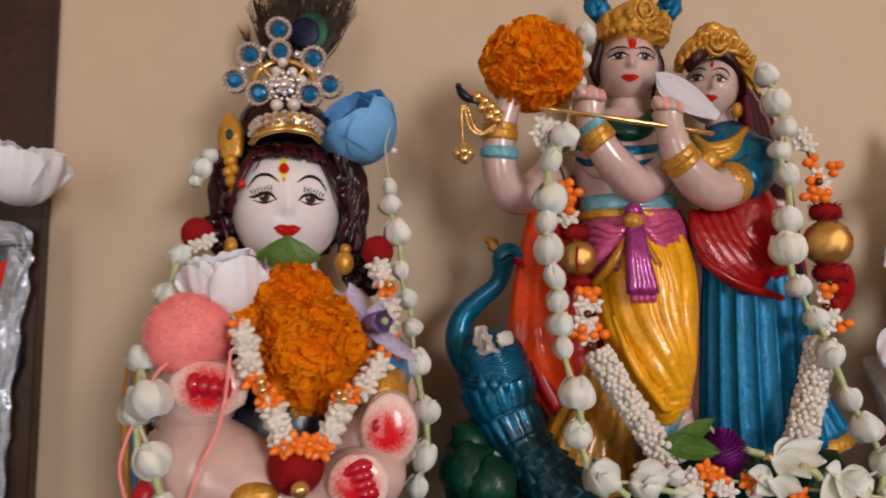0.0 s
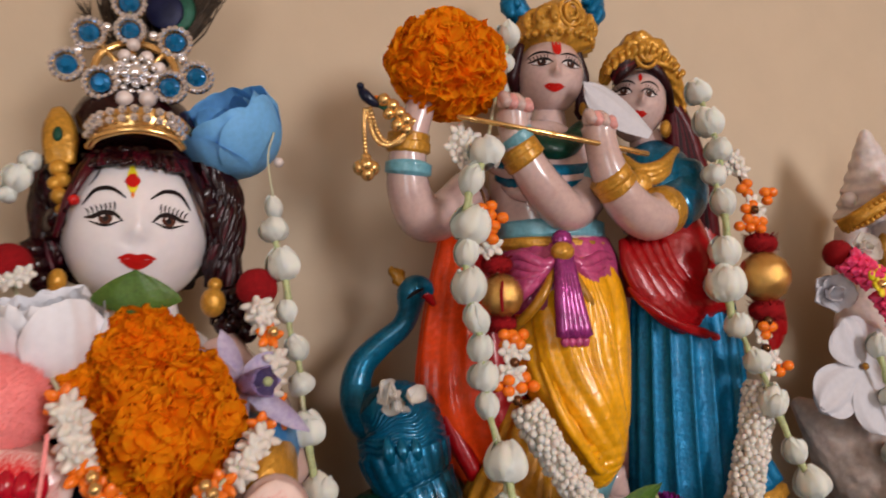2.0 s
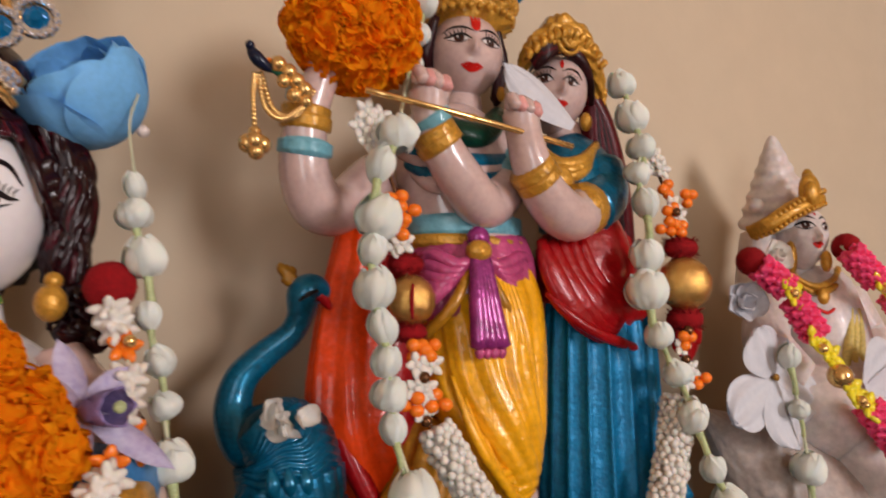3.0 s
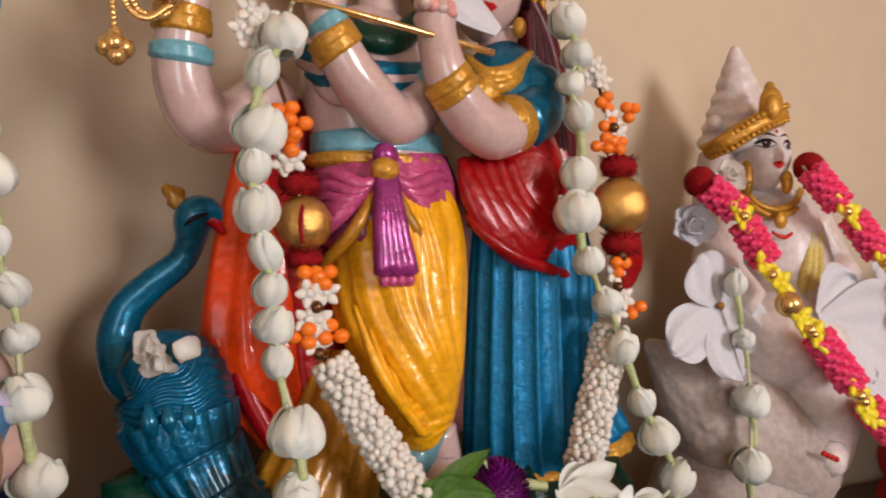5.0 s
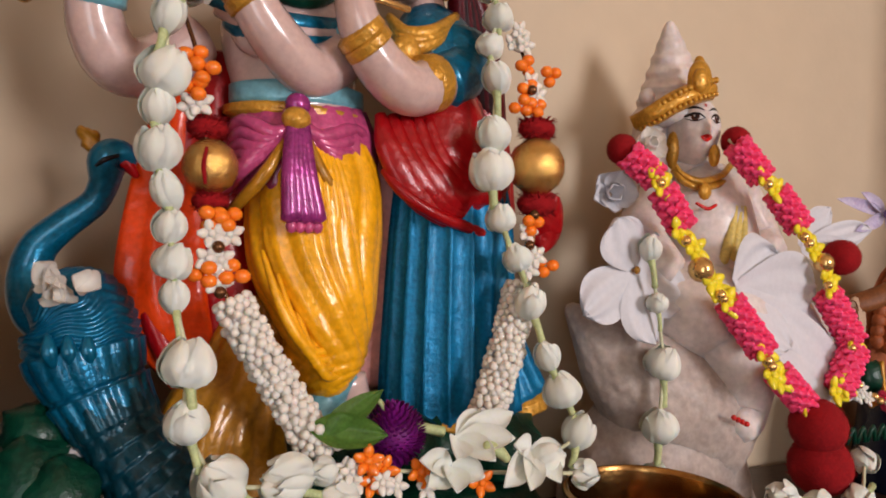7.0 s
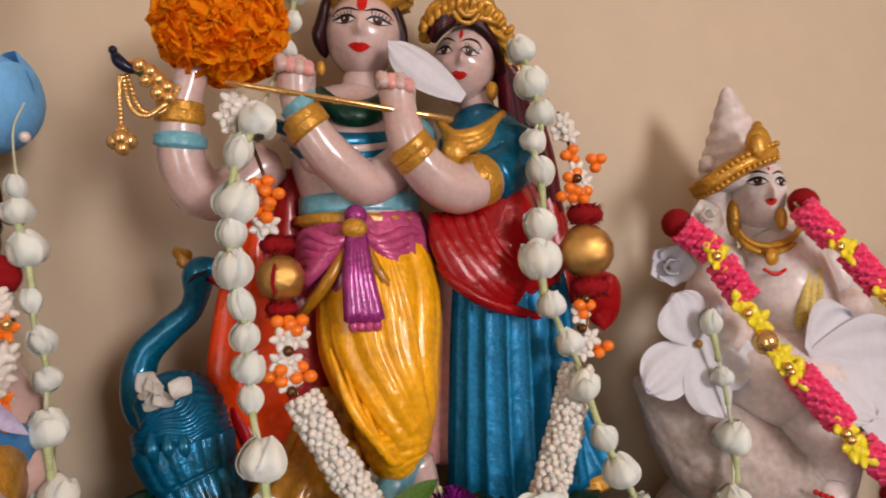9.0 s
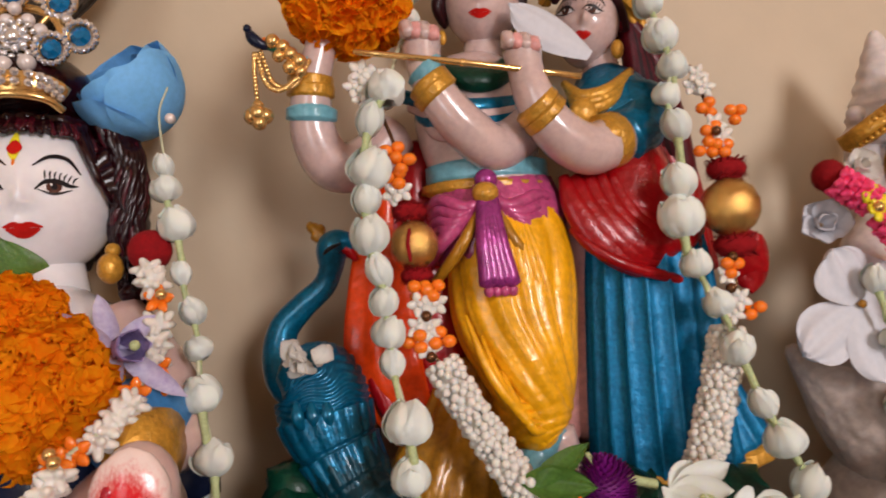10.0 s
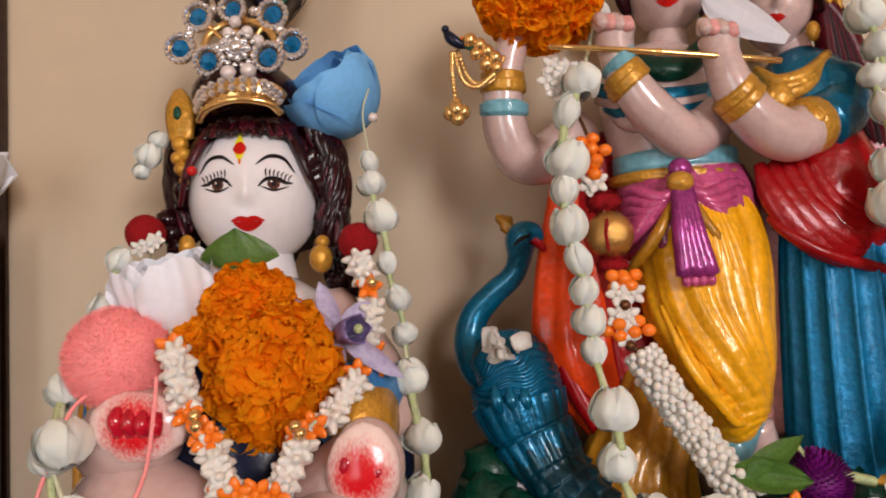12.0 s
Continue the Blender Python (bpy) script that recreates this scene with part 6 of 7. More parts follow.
g = Solid()
for i, (u, v) in enumerate(((838, 606), (850, 600), (866, 602), (880, 600), (890, 610), (860, 616), (845, 618), (878, 616))):
    d = Vector((math.cos(i * 2.1), -0.5, 0.6 * math.sin(i * 1.7) + 0.2))
    g.petal(plan(u, v, 0.3585), d, (0, -1, 0.5), 0.0092, 0.0046, M_BEADW, cup=0.7, curl=0.25, nu=6, nv=6)
tagged(g.ob("dried_blossom"), "crumpled cream dried blossom on the peacock's back", "blossom")

jasmine_string("jasmine_garland", [((0.0787, 0.3620, 0.2843), 0.0120), ((0.0767, 0.3620, 0.2706), 0.0105), ((0.0741, 0.3640, 0.2592), 0.0095), ((0.0624, 0.3480, 0.2251), 0.0148), ((0.0558, 0.3460, 0.2124), 0.0150), ((0.0554, 0.3460, 0.1939), 0.0162), ((0.0531, 0.3450, 0.1816), 0.0145), ((0.0534, 0.3440, 0.1681), 0.0162), ((0.0565, 0.3430, 0.1542), 0.0138), ((0.0576, 0.3420, 0.1429), 0.0120), ((0.0589, 0.3410, 0.1318), 0.0118), ((0.0594, 0.3390, 0.1202), 0.0120), ((0.0634, 0.3300, 0.1002), 0.0162), ((0.0632, 0.3280, 0.0820), 0.0135), ((0.0733, 0.3250, 0.0635), 0.0165), ((0.0921, 0.3220, 0.0600), 0.0150), ((0.1109, 0.3200, 0.0547), 0.0140)], "long jasmine bud garland hung on the standing pair", 31)
jasmine_string("jasmine_garland", [((0.1794, 0.3640, 0.2666), 0.0125), ((0.1820, 0.3600, 0.2507), 0.0150), ((0.1849, 0.3570, 0.2361), 0.0125), ((0.1799, 0.3540, 0.2228), 0.0110), ((0.1816, 0.3510, 0.2088), 0.0155), ((0.1797, 0.3490, 0.1854), 0.0158), ((0.1786, 0.3480, 0.1713), 0.0185), ((0.1822, 0.3450, 0.1516), 0.0115), ((0.1887, 0.3420, 0.1355), 0.0120), ((0.1931, 0.3380, 0.1178), 0.0150), ((0.1993, 0.3330, 0.0964), 0.0140), ((0.2047, 0.3300, 0.0835), 0.0142), ((0.2105, 0.3260, 0.0676), 0.0150), ((0.1935, 0.3220, 0.0598), 0.0150)], "long jasmine bud garland down the woman's side", 32)


def pair_bead_garland():
    root = thing("bead_garland", (0.1115, 0.3300, 0.0649), "bead garland with gold balls and crimson tufts", "bead garland")
    cords = ([(0.0533, 0.3600, 0.2361), (0.0655, 0.3560, 0.2044), (0.0689, 0.3540, 0.1809), (0.0705, 0.3520, 0.1522), (0.0751, 0.3490, 0.1241), (0.0945, 0.3420, 0.0892), (0.1110, 0.3340, 0.0646), (0.1267, 0.3280, 0.0570)], [(0.1986, 0.3680, 0.2393), (0.2028, 0.3580, 0.2078), (0.2027, 0.3520, 0.1770), (0.2011, 0.3500, 0.1360), (0.1893, 0.3460, 0.0992), (0.1764, 0.3400, 0.0713)])
    for pts in cords:
        c = Solid()
        c.tube([(*q, 0.0008) for q in pts], M_BEADB, 6)
        under(c.ob("cord"), root)
    for q, r in (((0.0712, 0.3540, 0.1642), 0.0098), ((0.2019, 0.3500, 0.1738), 0.0122)):
        bead(root, "gold_ball", q, r, M_BALL, "gold mesh ball")
    sl = Solid()
    sl.tube([(*(0.0688, 0.3455, 0.1698), 0.0006), (*(0.0678, 0.3440, 0.1636), 0.0008), (*(0.0687, 0.3455, 0.1575), 0.0006)], M_POMR, 6)
    under(sl.ob("slit", label="red slit in the gold ball"), root)
    for q, r in (((0.0701, 0.3560, 0.1777), 0.0072), ((0.0716, 0.3540, 0.1522), 0.0066), ((0.2033, 0.3530, 0.1901), 0.0085), ((0.2039, 0.3520, 0.1581), 0.0090)):
        tuft(root, q, r)
    for q in ((0.0645, 0.3520, 0.2008), (0.0677, 0.3510, 0.1964), (0.0647, 0.3510, 0.1903), (0.0716, 0.3480, 0.1459), (0.0765, 0.3490, 0.1465), (0.0692, 0.3460, 0.1270), (0.0788, 0.3460, 0.1276), (0.1993, 0.3580, 0.2174), (0.2106, 0.3560, 0.2143), (0.1989, 0.3550, 0.2066), (0.2021, 0.3530, 0.1994), (0.1955, 0.3540, 0.1991), (0.1978, 0.3460, 0.1492), (0.2056, 0.3470, 0.1320), (0.1918, 0.3480, 0.1342)):
        b = Solid()
        for k in range(3):
            b.ball(Vector(q) + Vector((0.0030 * math.cos(2.1 * k + q[0] * 500), -0.001 * k, 0.0026 * math.sin(2.1 * k + q[0] * 500))), (0.0029, 0.0024, 0.0025), M_BEADO, 10)
        under(b.ob("orange_bead"), root)
    for q in ((0.0664, 0.3510, 0.1851), (0.0638, 0.3520, 0.1841), (0.0713, 0.3470, 0.1408), (0.0773, 0.3480, 0.1409), (0.0743, 0.3460, 0.1320), (0.0704, 0.3460, 0.1320), (0.0737, 0.3460, 0.1242), (0.1992, 0.3640, 0.2336), (0.2010, 0.3620, 0.2276), (0.1965, 0.3640, 0.2285), (0.2006, 0.3550, 0.2096), (0.2032, 0.3540, 0.2041), (0.1962, 0.3470, 0.1460), (0.2003, 0.3460, 0.1360), (0.1971, 0.3460, 0.1309), (0.0533, 0.3560, 0.2342), (0.0509, 0.3560, 0.2282), (0.0560, 0.3550, 0.2275), (0.0542, 0.3550, 0.2228), (0.0586, 0.3560, 0.2323)):
        bead_flower(root, q, 0.0046, M_BEADW, (0.1, -1, 0.1), "white_bead_flower", q[0] * 800)
    for q in ((0.0735, 0.3450, 0.1364), (0.0745, 0.3450, 0.1210), (0.1991, 0.3510, 0.2059), (0.1961, 0.3440, 0.1406), (0.1978, 0.3440, 0.1531)):
        bead(root, "brown_bead", q, 0.0022, M_BEADB)
    bead_roll(root, (0.0787, 0.3460, 0.1171), (0.0937, 0.3380, 0.0898), 0.0056, 0.0017, M_BEADW, label="cream bead sleeve")
    bead_roll(root, (0.0937, 0.3380, 0.0898), (0.1083, 0.3300, 0.0670), 0.0056, 0.0017, M_BEADW, label="cream bead sleeve")
    bead_roll(root, (0.1951, 0.3480, 0.1231), (0.1868, 0.3440, 0.0967), 0.0060, 0.0017, M_BEADW, label="cream bead sleeve")
    bead_roll(root, (0.1868, 0.3440, 0.0967), (0.1764, 0.3400, 0.0732), 0.0060, 0.0017, M_BEADW, label="cream bead sleeve")
    for i, q in enumerate(((0.1133, 0.3220, 0.0636), (0.1166, 0.3200, 0.0601), (0.1248, 0.3180, 0.0594), (0.1102, 0.3210, 0.0609), (0.1150, 0.3200, 0.0633), (0.1414, 0.3180, 0.0554), (0.1299, 0.3180, 0.0576))):
        bead_flower(root, q, 0.0040, M_BEADW, (0, -1, 0.3), "white_bead_flower", i)
    for i, q in enumerate(((0.1203, 0.3200, 0.0664), (0.1261, 0.3200, 0.0624), (0.1399, 0.3200, 0.0607), (0.1627, 0.3180, 0.0551), (0.1226, 0.3200, 0.0590))):
        bead_flower(root, q, 0.0050, M_BEADO, (0, -1, 0.3), "orange_bead_flower", i)


def tuft(root, q, r):
    """A short crimson wool collar with frayed ends."""
    rnd = random.Random(int(q[0] * 1e4))
    b, c = Solid(), Vector(q)
    b.ball(c, (r, r * 0.8, r * 0.62), M_POMR, 16)
    for i in range(420):
        a = rnd.uniform(0, 6.283)
        d = Vector((math.cos(a), math.sin(a) * 0.8, rnd.uniform(-0.55, 0.55)))
        s = Vector((-math.sin(a), math.cos(a), 0)) * 0.0003
        p = c + d * r * rnd.uniform(0.95, 1.14)
        b.add([c + d * r * 0.7 + s, c + d * r * 0.7 - s, p - s, p + s], [(0, 1, 2, 3)], M_POMR)
    under(b.ob("crimson_tuft"), root)


pair_bead_garland()

rb = Solid()
rb.petal((0.2112, 0.3580, 0.1632), (0.45, 0.1, -0.55), (0, -1, 0.2), 0.022, 0.011, M_RED, cup=-0.4, curl=-0.1, nu=10, nv=10)
rb.petal((0.2195, 0.3600, 0.1629), (-0.1, 0.1, -1), (0, -1, 0.1), 0.026, 0.009, M_RED, cup=-0.5, curl=-0.05, nu=10, nv=10)
tagged(rb.ob("red_ribbon"), "loose end of a red cloth ribbon behind the garland", "ribbon")


def globe_flower():
    root = thing("globe_amaranth", (0.1316, 0.3260, 0.0731), "deep magenta globe amaranth flower at the base", "flower")
    b, c = Solid(), Vector((0.1332, 0.3300, 0.0719))
    b.ball(c, 0.0090, M_MAGENTA, 18)
    for d in sphere_dirs(330, 2):
        if d.y < 0.6:
            b.petal(c + d * 0.0082, d + Vector((0, 0, 0.35)), -d + Vector((0, 0, 1)), 0.0044, 0.0014, M_MAGENTA, cup=0.4, curl=0.05, point=0.5, nu=2, nv=3, thick=0)
    under(tagged(b.ob("bract_head"), kind="stuff"), root)
    s = Solid()
    s.tube([(*(0.1300, 0.3300, 0.0802), 0.0012), (*(0.1281, 0.3320, 0.0838), 0.0010)], M_STEM, 8)
    s.tube([(*(0.1423, 0.3300, 0.0739), 0.0018), (*(0.1529, 0.3300, 0.0709), 0.0020)], M_STEM, 8)
    under(s.ob("stalk"), root)


globe_flower()
g = Solid()
g.petal((0.1021, 0.3280, 0.0772), (0.9, -0.2, -0.12), (-0.1, -1, 0.3), 0.027, 0.0080, M_LEAF, cup=0.6, curl=0.05, point=0.5, nu=12, nv=12, ruffle=0.04)
g.petal((0.1074, 0.3260, 0.0720), (0.75, -0.15, 0.75), (0.3, -1, 0.1), 0.026, 0.0080, M_LEAF, cup=-0.4, curl=0.05, point=0.6, nu=12, nv=12, ruffle=0.03)
tagged(g.ob("leaf"), "folded green leaf beside the magenta flower", "leaf")


def lily(name, c, tips, label):
    root = thing(name, c, label, "flower")
    c = Vector(c)
    for q in tips:
        d = Vector(q) - c
        b = Solid()
        b.petal(c, d, (0, -1, 0.5), d.length, 0.0062, M_JASMINE, cup=0.55, curl=0.05, point=0.35, nu=10, nv=10, thick=0.0005)
        under(b.ob("petal"), root)
    return root


lily("tuberose", (0.1567, 0.3260, 0.0692), [(0.1777, 0.3220, 0.0783), (0.1744, 0.3140, 0.0708), (0.1654, 0.3120, 0.0639), (0.1509, 0.3140, 0.0653), (0.1667, 0.3280, 0.0786)], "open white tuberose blossom at the base")
lily("tuberose", (0.1870, 0.3240, 0.0625), [(0.1669, 0.3100, 0.0549), (0.1772, 0.3080, 0.0532), (0.1932, 0.3120, 0.0529), (0.1983, 0.3180, 0.0620), (0.1770, 0.3200, 0.0668)], "open white tuberose blossom beside the bowl")
lily("pink_blossom", (0.1528, 0.3220, 0.0606), [(0.1361, 0.3140, 0.0669), (0.1386, 0.3120, 0.0578), (0.1493, 0.3100, 0.0552), (0.1622, 0.3140, 0.0581)], "pale pinkish blossom lying at the base")
g = Solid()
g.tube([(*(0.1640, 0.3180, 0.0687), 0.0018), (*(0.1687, 0.3160, 0.0663), 0.0022), (*(0.1718, 0.3150, 0.0631), 0.0016)], M_STEM, 8)
tagged(g.ob("stalk"), "short green flower stalk among the blossoms", "stalk")
jasmine_string("jasmine_buds", [((0.0946, 0.3220, 0.0636), 0.0165), ((0.1056, 0.3220, 0.0641), 0.0100), ((0.2093, 0.3200, 0.0526), 0.0130)], "loose jasmine buds lying along the base", 33)


# ---- on and before the seated figure
pb = Solid()
def spiked(u, v):
    a, t = 2 * math.pi * u, math.pi * v
    r = 0.0024 * (1 + 0.30 * math.cos(4 * a) * math.sin(t) ** 2 + 0.22 * math.cos(4 * t))
    return (r * math.sin(t) * math.cos(a), r * math.sin(t) * math.sin(a), r * math.cos(t))


pb.sheet(spiked, 16, 10, M_BEADP, wrap=True)
po = pb.ob("bead")
PINK_BEAD = po.data
bpy.data.objects.remove(po)


def pink_garland():
    root = thing("pink_bead_garland", (0.3491, 0.3220, 0.0648), "hot pink bead garland with yellow flowers and gold beads", "bead garland")
    rolls = [((0.2536, 0.3520, 0.1827), (0.2636, 0.3480, 0.1741)), ((0.2681, 0.3460, 0.1666), (0.2757, 0.3420, 0.1519)), ((0.2931, 0.3280, 0.1171), (0.3086, 0.3240, 0.0975)), ((0.3202, 0.3230, 0.0849), (0.3348, 0.3220, 0.0719)),
             ((0.3201, 0.3520, 0.1929), (0.3318, 0.3480, 0.1794)), ((0.3419, 0.3460, 0.1705), (0.3528, 0.3420, 0.1556)), ((0.3662, 0.3340, 0.1204), (0.3789, 0.3300, 0.0994)), ((0.3780, 0.3280, 0.0933), (0.3642, 0.3250, 0.0759))]
    for a, e in rolls:
        bead_roll(root, a, e, 0.0052, 0.0024, M_BEADP, label="hot pink cord core", single=PINK_BEAD)
    for i, q in enumerate(((0.2630, 0.3450, 0.1726), (0.2655, 0.3440, 0.1684), (0.2716, 0.3390, 0.1488), (0.2777, 0.3360, 0.1409), (0.2824, 0.3300, 0.1267), (0.2860, 0.3300, 0.1229), (0.2888, 0.3260, 0.1180), (0.3066, 0.3210, 0.0956), (0.3102, 0.3200, 0.0867), (0.3162, 0.3200, 0.0837), (0.3350, 0.3200, 0.0705),
                          (0.3307, 0.3450, 0.1772), (0.3369, 0.3440, 0.1719), (0.3503, 0.3390, 0.1528), (0.3573, 0.3370, 0.1428), (0.3649, 0.3340, 0.1283), (0.3650, 0.3320, 0.1228), (0.3778, 0.3280, 0.0970), (0.3589, 0.3230, 0.0751), (0.3655, 0.3230, 0.0782))):
        bead_flower(root, q, 0.0068, M_BEADY, (0.1, -1, 0.25), "yellow_bead_flower", i)
    for q, r in (((0.2614, 0.3410, 0.1704), 0.0024), ((0.2719, 0.3350, 0.1449), 0.0024), ((0.2774, 0.3310, 0.1324), 0.0058), ((0.2834, 0.3250, 0.1217), 0.0024), ((0.2845, 0.3240, 0.1198), 0.0018), ((0.3060, 0.3180, 0.0929), 0.0026), ((0.3071, 0.3170, 0.0905), 0.0024), ((0.3447, 0.3190, 0.0699), 0.0028), ((0.3388, 0.3190, 0.0697), 0.0024),
                 ((0.3292, 0.3410, 0.1742), 0.0024), ((0.3485, 0.3350, 0.1494), 0.0024), ((0.3506, 0.3340, 0.1462), 0.0024), ((0.3619, 0.3340, 0.1368), 0.0050), ((0.3603, 0.3300, 0.1259), 0.0022), ((0.3726, 0.3250, 0.0954), 0.0022)):
        bead(root, "gold_bead", q, r, M_GOLDM)
    for q, r, k in (((0.2533, 0.3580, 0.1865), 0.0075, 8), ((0.3272, 0.3600, 0.1973), 0.0078, 9), ((0.3406, 0.3180, 0.0608), 0.0135, 10), ((0.3431, 0.3180, 0.0425), 0.0150, 11), ((0.3918, 0.3460, 0.1398), 0.0100, 12)):
        under(pompom("crimson_pompom", q, r, M_POMR, "", None, 1800, k), root)
    for pts in ([(0.2533, 0.3580, 0.1865), (0.2662, 0.3470, 0.1709), (0.2795, 0.3330, 0.1322), (0.3113, 0.3220, 0.0913), (0.3432, 0.3200, 0.0632)], [(0.3203, 0.3580, 0.1971), (0.3352, 0.3460, 0.1747), (0.3647, 0.3360, 0.1367), (0.3771, 0.3280, 0.0947), (0.3464, 0.3200, 0.0629)]):
        c = Solid()
        c.tube([(*q, 0.0009) for q in pts], M_STRING, 6)
        under(c.ob("cord"), root)


pink_garland()
jasmine_string("jasmine_garland", [((0.2585, 0.3430, 0.1409), 0.0135), ((0.2628, 0.3420, 0.1170), 0.0100), ((0.2666, 0.3410, 0.0904), 0.0155), ((0.2630, 0.3380, 0.0624), 0.0168), ((0.2598, 0.3360, 0.0397), 0.0150)], "string of jasmine buds hung on the white figurine", 41)
cloth_flower("white_orchid", (0.2518, 0.3640, 0.1658), (-0.3, -0.9, 0.1), [(5, 60, 0.012, 0.0065, 0.5, 0.1, 0.001), (4, 25, 0.009, 0.0045, 0.6, 0.1, 0.001)], M_PETAL, "small cream blossom beside the seated figurine", 52)
cloth_flower("small_blossom", (0.2655, 0.3560, 0.1888), (-0.1, -1, 0.2), [(5, 62, 0.009, 0.0050, 0.5, 0.2, 0.001), (4, 28, 0.007, 0.0036, 0.5, 0.2, 0.001)], M_BEADW, "tiny white blossom on the garland's end", 53)


def broad_flower(name, c, tips, width, label, seed, heart=True):
    """A soft flower of a few broad, limp petals that each reach their own way."""
    rnd = random.Random(seed)
    root = thing(name, c, label, "flower")
    c = Vector(c)
    for q in tips:
        d = Vector(q) - c
        b = Solid()
        b.petal(c + d * 0.04, d, Vector((rnd.uniform(-0.3, 0.3), -1, rnd.uniform(-0.1, 0.5))), d.length, width * rnd.uniform(0.85, 1.15), M_PETAL, cup=rnd.uniform(-0.22, 0.16), curl=rnd.uniform(-0.12, 0.05), nu=18, nv=18, ruffle=rnd.uniform(0.04, 0.10), thick=0.0004, phase=rnd.uniform(0, 6))
        under(b.ob("petal"), root)
    if heart:
        bead(root, "stamen", c + Vector((0, -0.002, 0)), (0.0018, 0.0014, 0.0018), M_OCHRE, "yellow flower heart")
    return root


broad_flower("white_flower", (0.2560, 0.3500, 0.1310), [(0.2450, 0.3470, 0.1535), (0.2290, 0.3480, 0.1115), (0.2640, 0.3440, 0.0985), (0.2890, 0.3520, 0.1190), (0.2760, 0.3540, 0.1470)], 0.0135, "large soft white flower by the seated figurine", 61)
broad_flower("white_flower", (0.3080, 0.3400, 0.1230), [(0.3350, 0.3380, 0.1390), (0.3640, 0.3360, 0.1240), (0.3770, 0.3330, 0.0970), (0.3800, 0.3250, 0.0715), (0.3350, 0.3300, 0.0960)], 0.0165, "large ruffled white flower lying in the lap", 62, False)
broad_flower("white_flower", (0.3720, 0.3560, 0.1440), [(0.4230, 0.3540, 0.1560), (0.4060, 0.3500, 0.1410), (0.3960, 0.3580, 0.1660)], 0.0085, "soft white flower behind the pink garland", 54, False)
lilac_flower("lilac_flower", (0.4421, 0.3560, 0.1652), [(0.3988, 0.3520, 0.1722), (0.4177, 0.3520, 0.1768), (0.4706, 0.3560, 0.1830), (0.4414, 0.3500, 0.1458), (0.4110, 0.3500, 0.1547)], "faded lilac flower on the terracotta figurine", (0.1, -0.9, 0.2))


def small_chain():
    root = thing("bead_chain", (0.4053, 0.3300, 0.0630), "short chain of white, pink and gold beads", "bead garland")
    for q in ((0.3919, 0.3320, 0.0722), (0.3952, 0.3310, 0.0675), (0.3890, 0.3320, 0.0689), (0.4108, 0.3300, 0.0641)):
        bead_flower(root, q, 0.0036, M_BEADW, (0, -1, 0.2), "white_bead_flower", q[0] * 600)
    for q in ((0.3866, 0.3300, 0.0752), (0.3995, 0.3300, 0.0686), (0.4042, 0.3300, 0.0660)):
        bead(root, "gold_bead", q, 0.0020, M_GOLDM)
    bead_roll(root, (0.4151, 0.3320, 0.0678), (0.4298, 0.3300, 0.0491), 0.005, 0.002, M_BEADP)


small_chain()


def brass_bowl():
    c = Vector((0.2250, 0.2980, 0.0485))
    r = 0.0325
    prof = [(0.0, 0.003), (0.018, 0.002), (0.020, 0.0), (0.024, 0.004), (0.0295, c.z * 0.45), (0.0315, c.z * 0.8), (r, c.z), (r + 0.0012, c.z + 0.0012), (r, c.z + 0.0018), (r - 0.0014, c.z), (0.029, c.z * 0.5), (0.018, 0.008), (0.0, 0.006)]
    b = Solid()
    p = curve(prof, 4)
    b.sheet(lambda u, v: (c.x + p[round(v * (len(p) - 1))][0] * math.cos(6.28318 * u), c.y + p[round(v * (len(p) - 1))][0] * math.sin(6.28318 * u), p[round(v * (len(p) - 1))][1]), 56, len(p) - 1, M_BRASS, wrap=True)
    tagged(b.ob("brass_bowl"), "small worn brass bowl standing before the seated figurine", "bowl")


brass_bowl()
jasmine_string("jasmine_buds", [((0.2960, 0.3000, 0.0395), 0.0150), ((0.3189, 0.3000, 0.0343), 0.0150), ((0.3480, 0.3020, 0.0311), 0.0150), ((0.3752, 0.3180, 0.0415), 0.0140)], "loose white buds lying beside the brass bowl", 61)


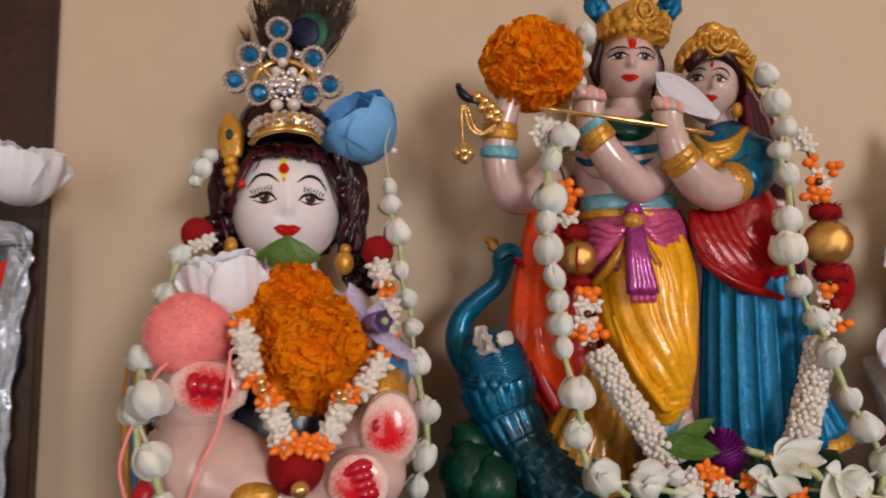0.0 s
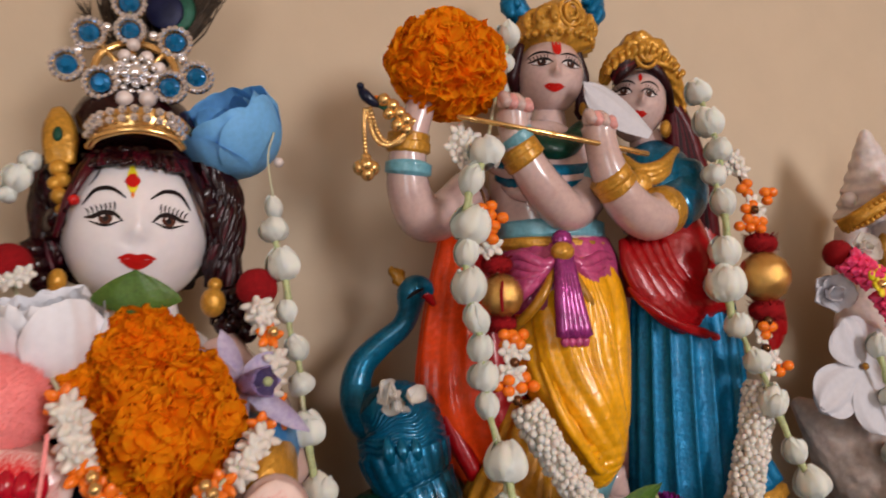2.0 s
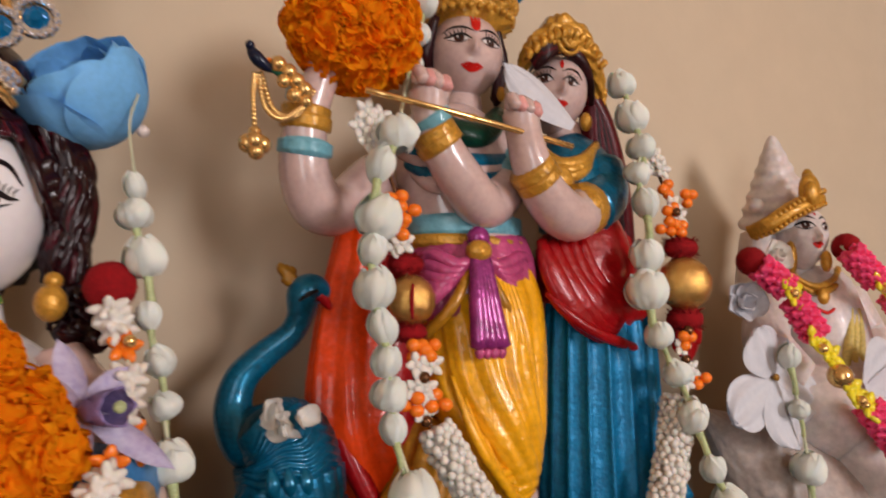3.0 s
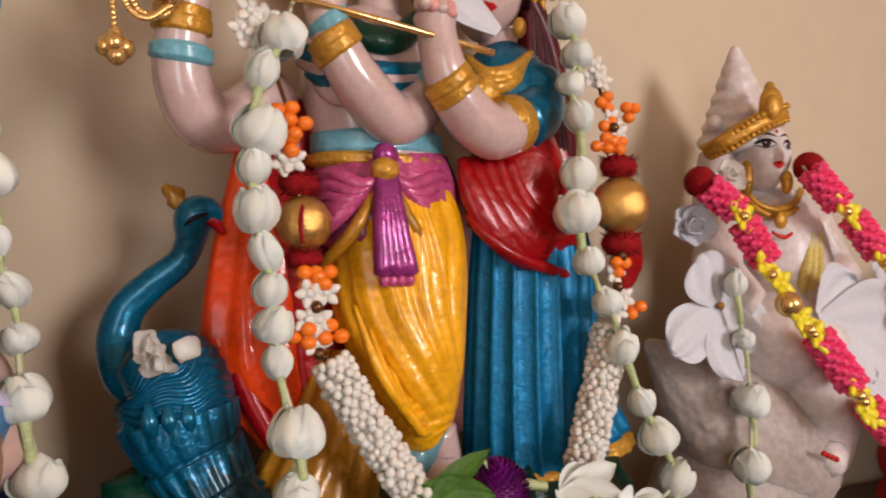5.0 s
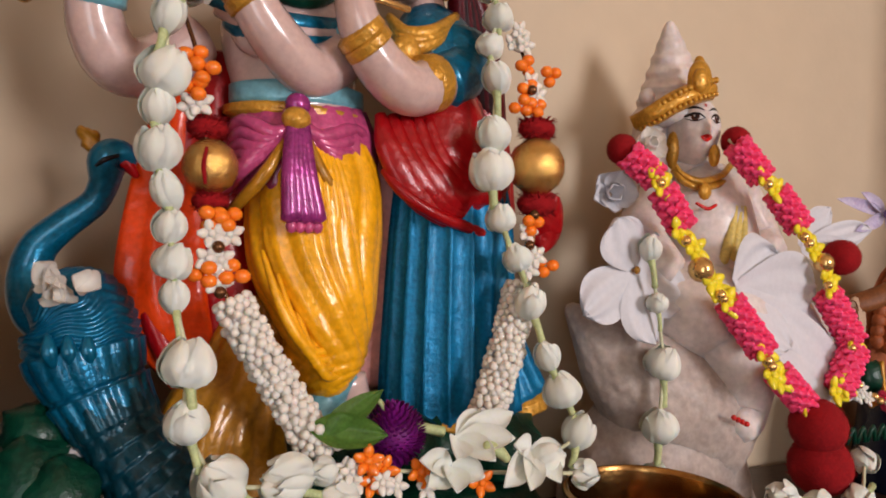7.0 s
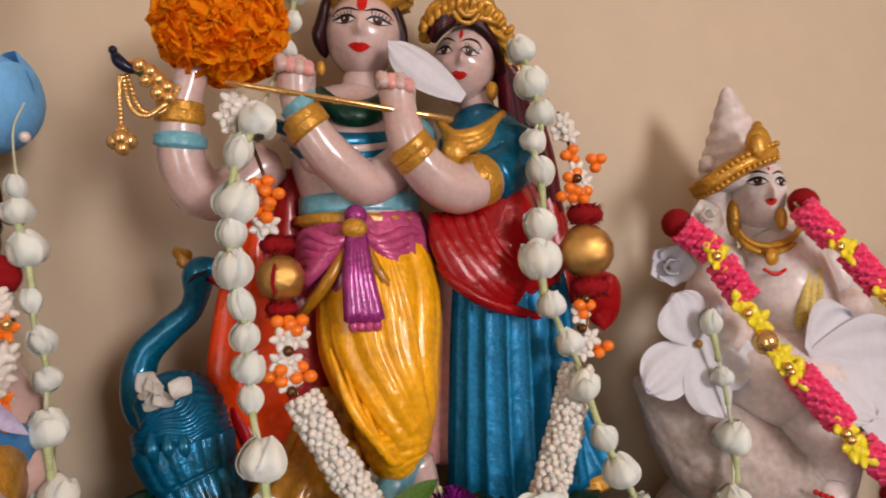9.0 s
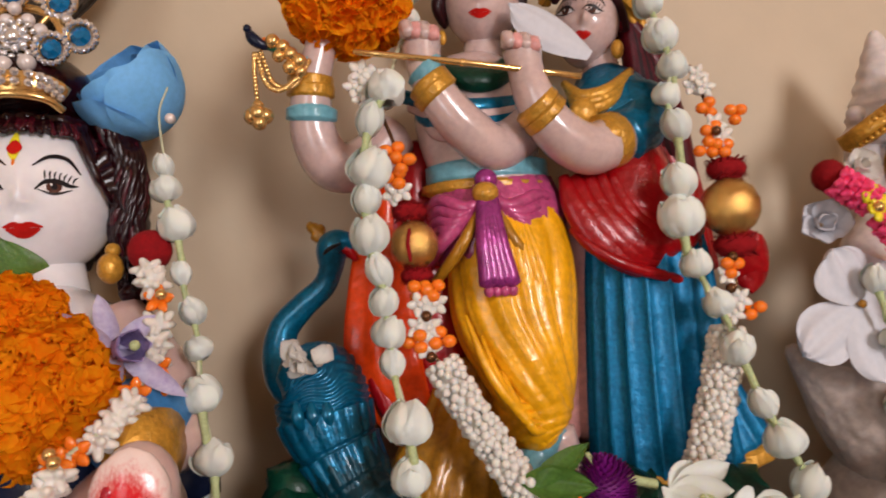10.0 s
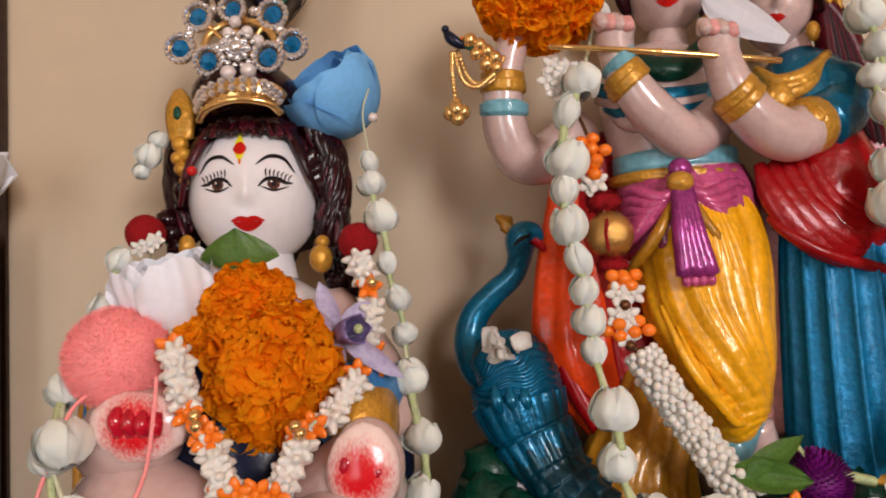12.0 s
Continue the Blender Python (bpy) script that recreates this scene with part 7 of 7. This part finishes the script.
# ---- at the shelf's other end: a framed picture with a foil edge, and a white cloth rose
def framed_picture():
    r = (-0.2129, 0.4000, 0.1207)
    root = thing("framed_picture", (r[0] - 0.07, 0.404, 0.0), "framed print edged with crumpled silver foil, leaning on the post", "picture")
    lo, hi = 0.0, (-0.2215, 0.4000, 0.1859)[2]
    under(block("backing", (r[0] - 0.14, 0.404, lo), (r[0], 0.412, hi), M_WOOD, 0.001), root)
    under(block("print", (r[0] - 0.13, 0.4025, lo + 0.01), (r[0] - 0.012, 0.4040, hi - 0.008), M_PICTURE), root)
    rnd = random.Random(2)
    b = Solid()
    pts = [(r[0] - 0.14, 0.401, hi - 0.002), (r[0] - 0.05, 0.400, hi), (r[0] - 0.008, 0.399, hi - 0.004), (r[0] - 0.002, 0.399, hi - 0.02), (r[0] - 0.006, 0.400, hi * 0.7), (r[0] - 0.010, 0.400, hi * 0.4), (r[0] - 0.010, 0.400, 0.004)]
    rim = curve(pts, 12)

    def crumple(u, v):
        q = rim[round(v * (len(rim) - 1))]
        inward = Vector((-0.35 if v < 0.45 else -1.0, 0, -1.0 if v < 0.45 else -0.1)).normalized()
        n = noise.noise(Vector((u * 3, v * 22, 1.7))) + 0.6 * noise.noise(Vector((u * 8, v * 60, 4.2)))
        edge = 0.0022 * noise.noise(Vector((0.3, v * 30, 9.0)))
        return Vector(q[:3]) + inward * (u * (0.013 + 0.006 * noise.noise(Vector((2.2, v * 14, 0)))) + edge) + Vector((0.0015 * n, -0.0022 * n * (0.4 + u) - 0.0015 * math.sin(math.pi * u), 0.0010 * n))
    b.sheet(crumple, 12, len(rim) - 1, M_FOIL)
    under(b.ob("foil_edge", label="crumpled silver foil"), root)
    for c, r, mt, lb in (((-0.2298, 0.4015, 0.1538), (0.004, 0.001, 0.009), M_LIP, "plain red shape"), ((-0.2358, 0.4015, 0.1146), (0.018, 0.001, 0.030), M_NAVY, "plain navy shape")):
        p = Solid()
        p.ball(c, r, mt, 14)
        under(p.ob("print_patch", label=lb), root)


framed_picture()
cup_rose("white_rose", (-0.2150, 0.3840, 0.2085), (0.15, -0.22, 0.96), 0.0186, [(5, 1.0, 58, 44, 0.30), (4, 0.90, 46, 52, 0.16), (4, 0.70, 40, 56, 0.08), (3, 0.40, 34, 70, 0.0)], M_WHITEROSE, "white cloth rose resting on the framed picture", 3, ruffle=0.06)
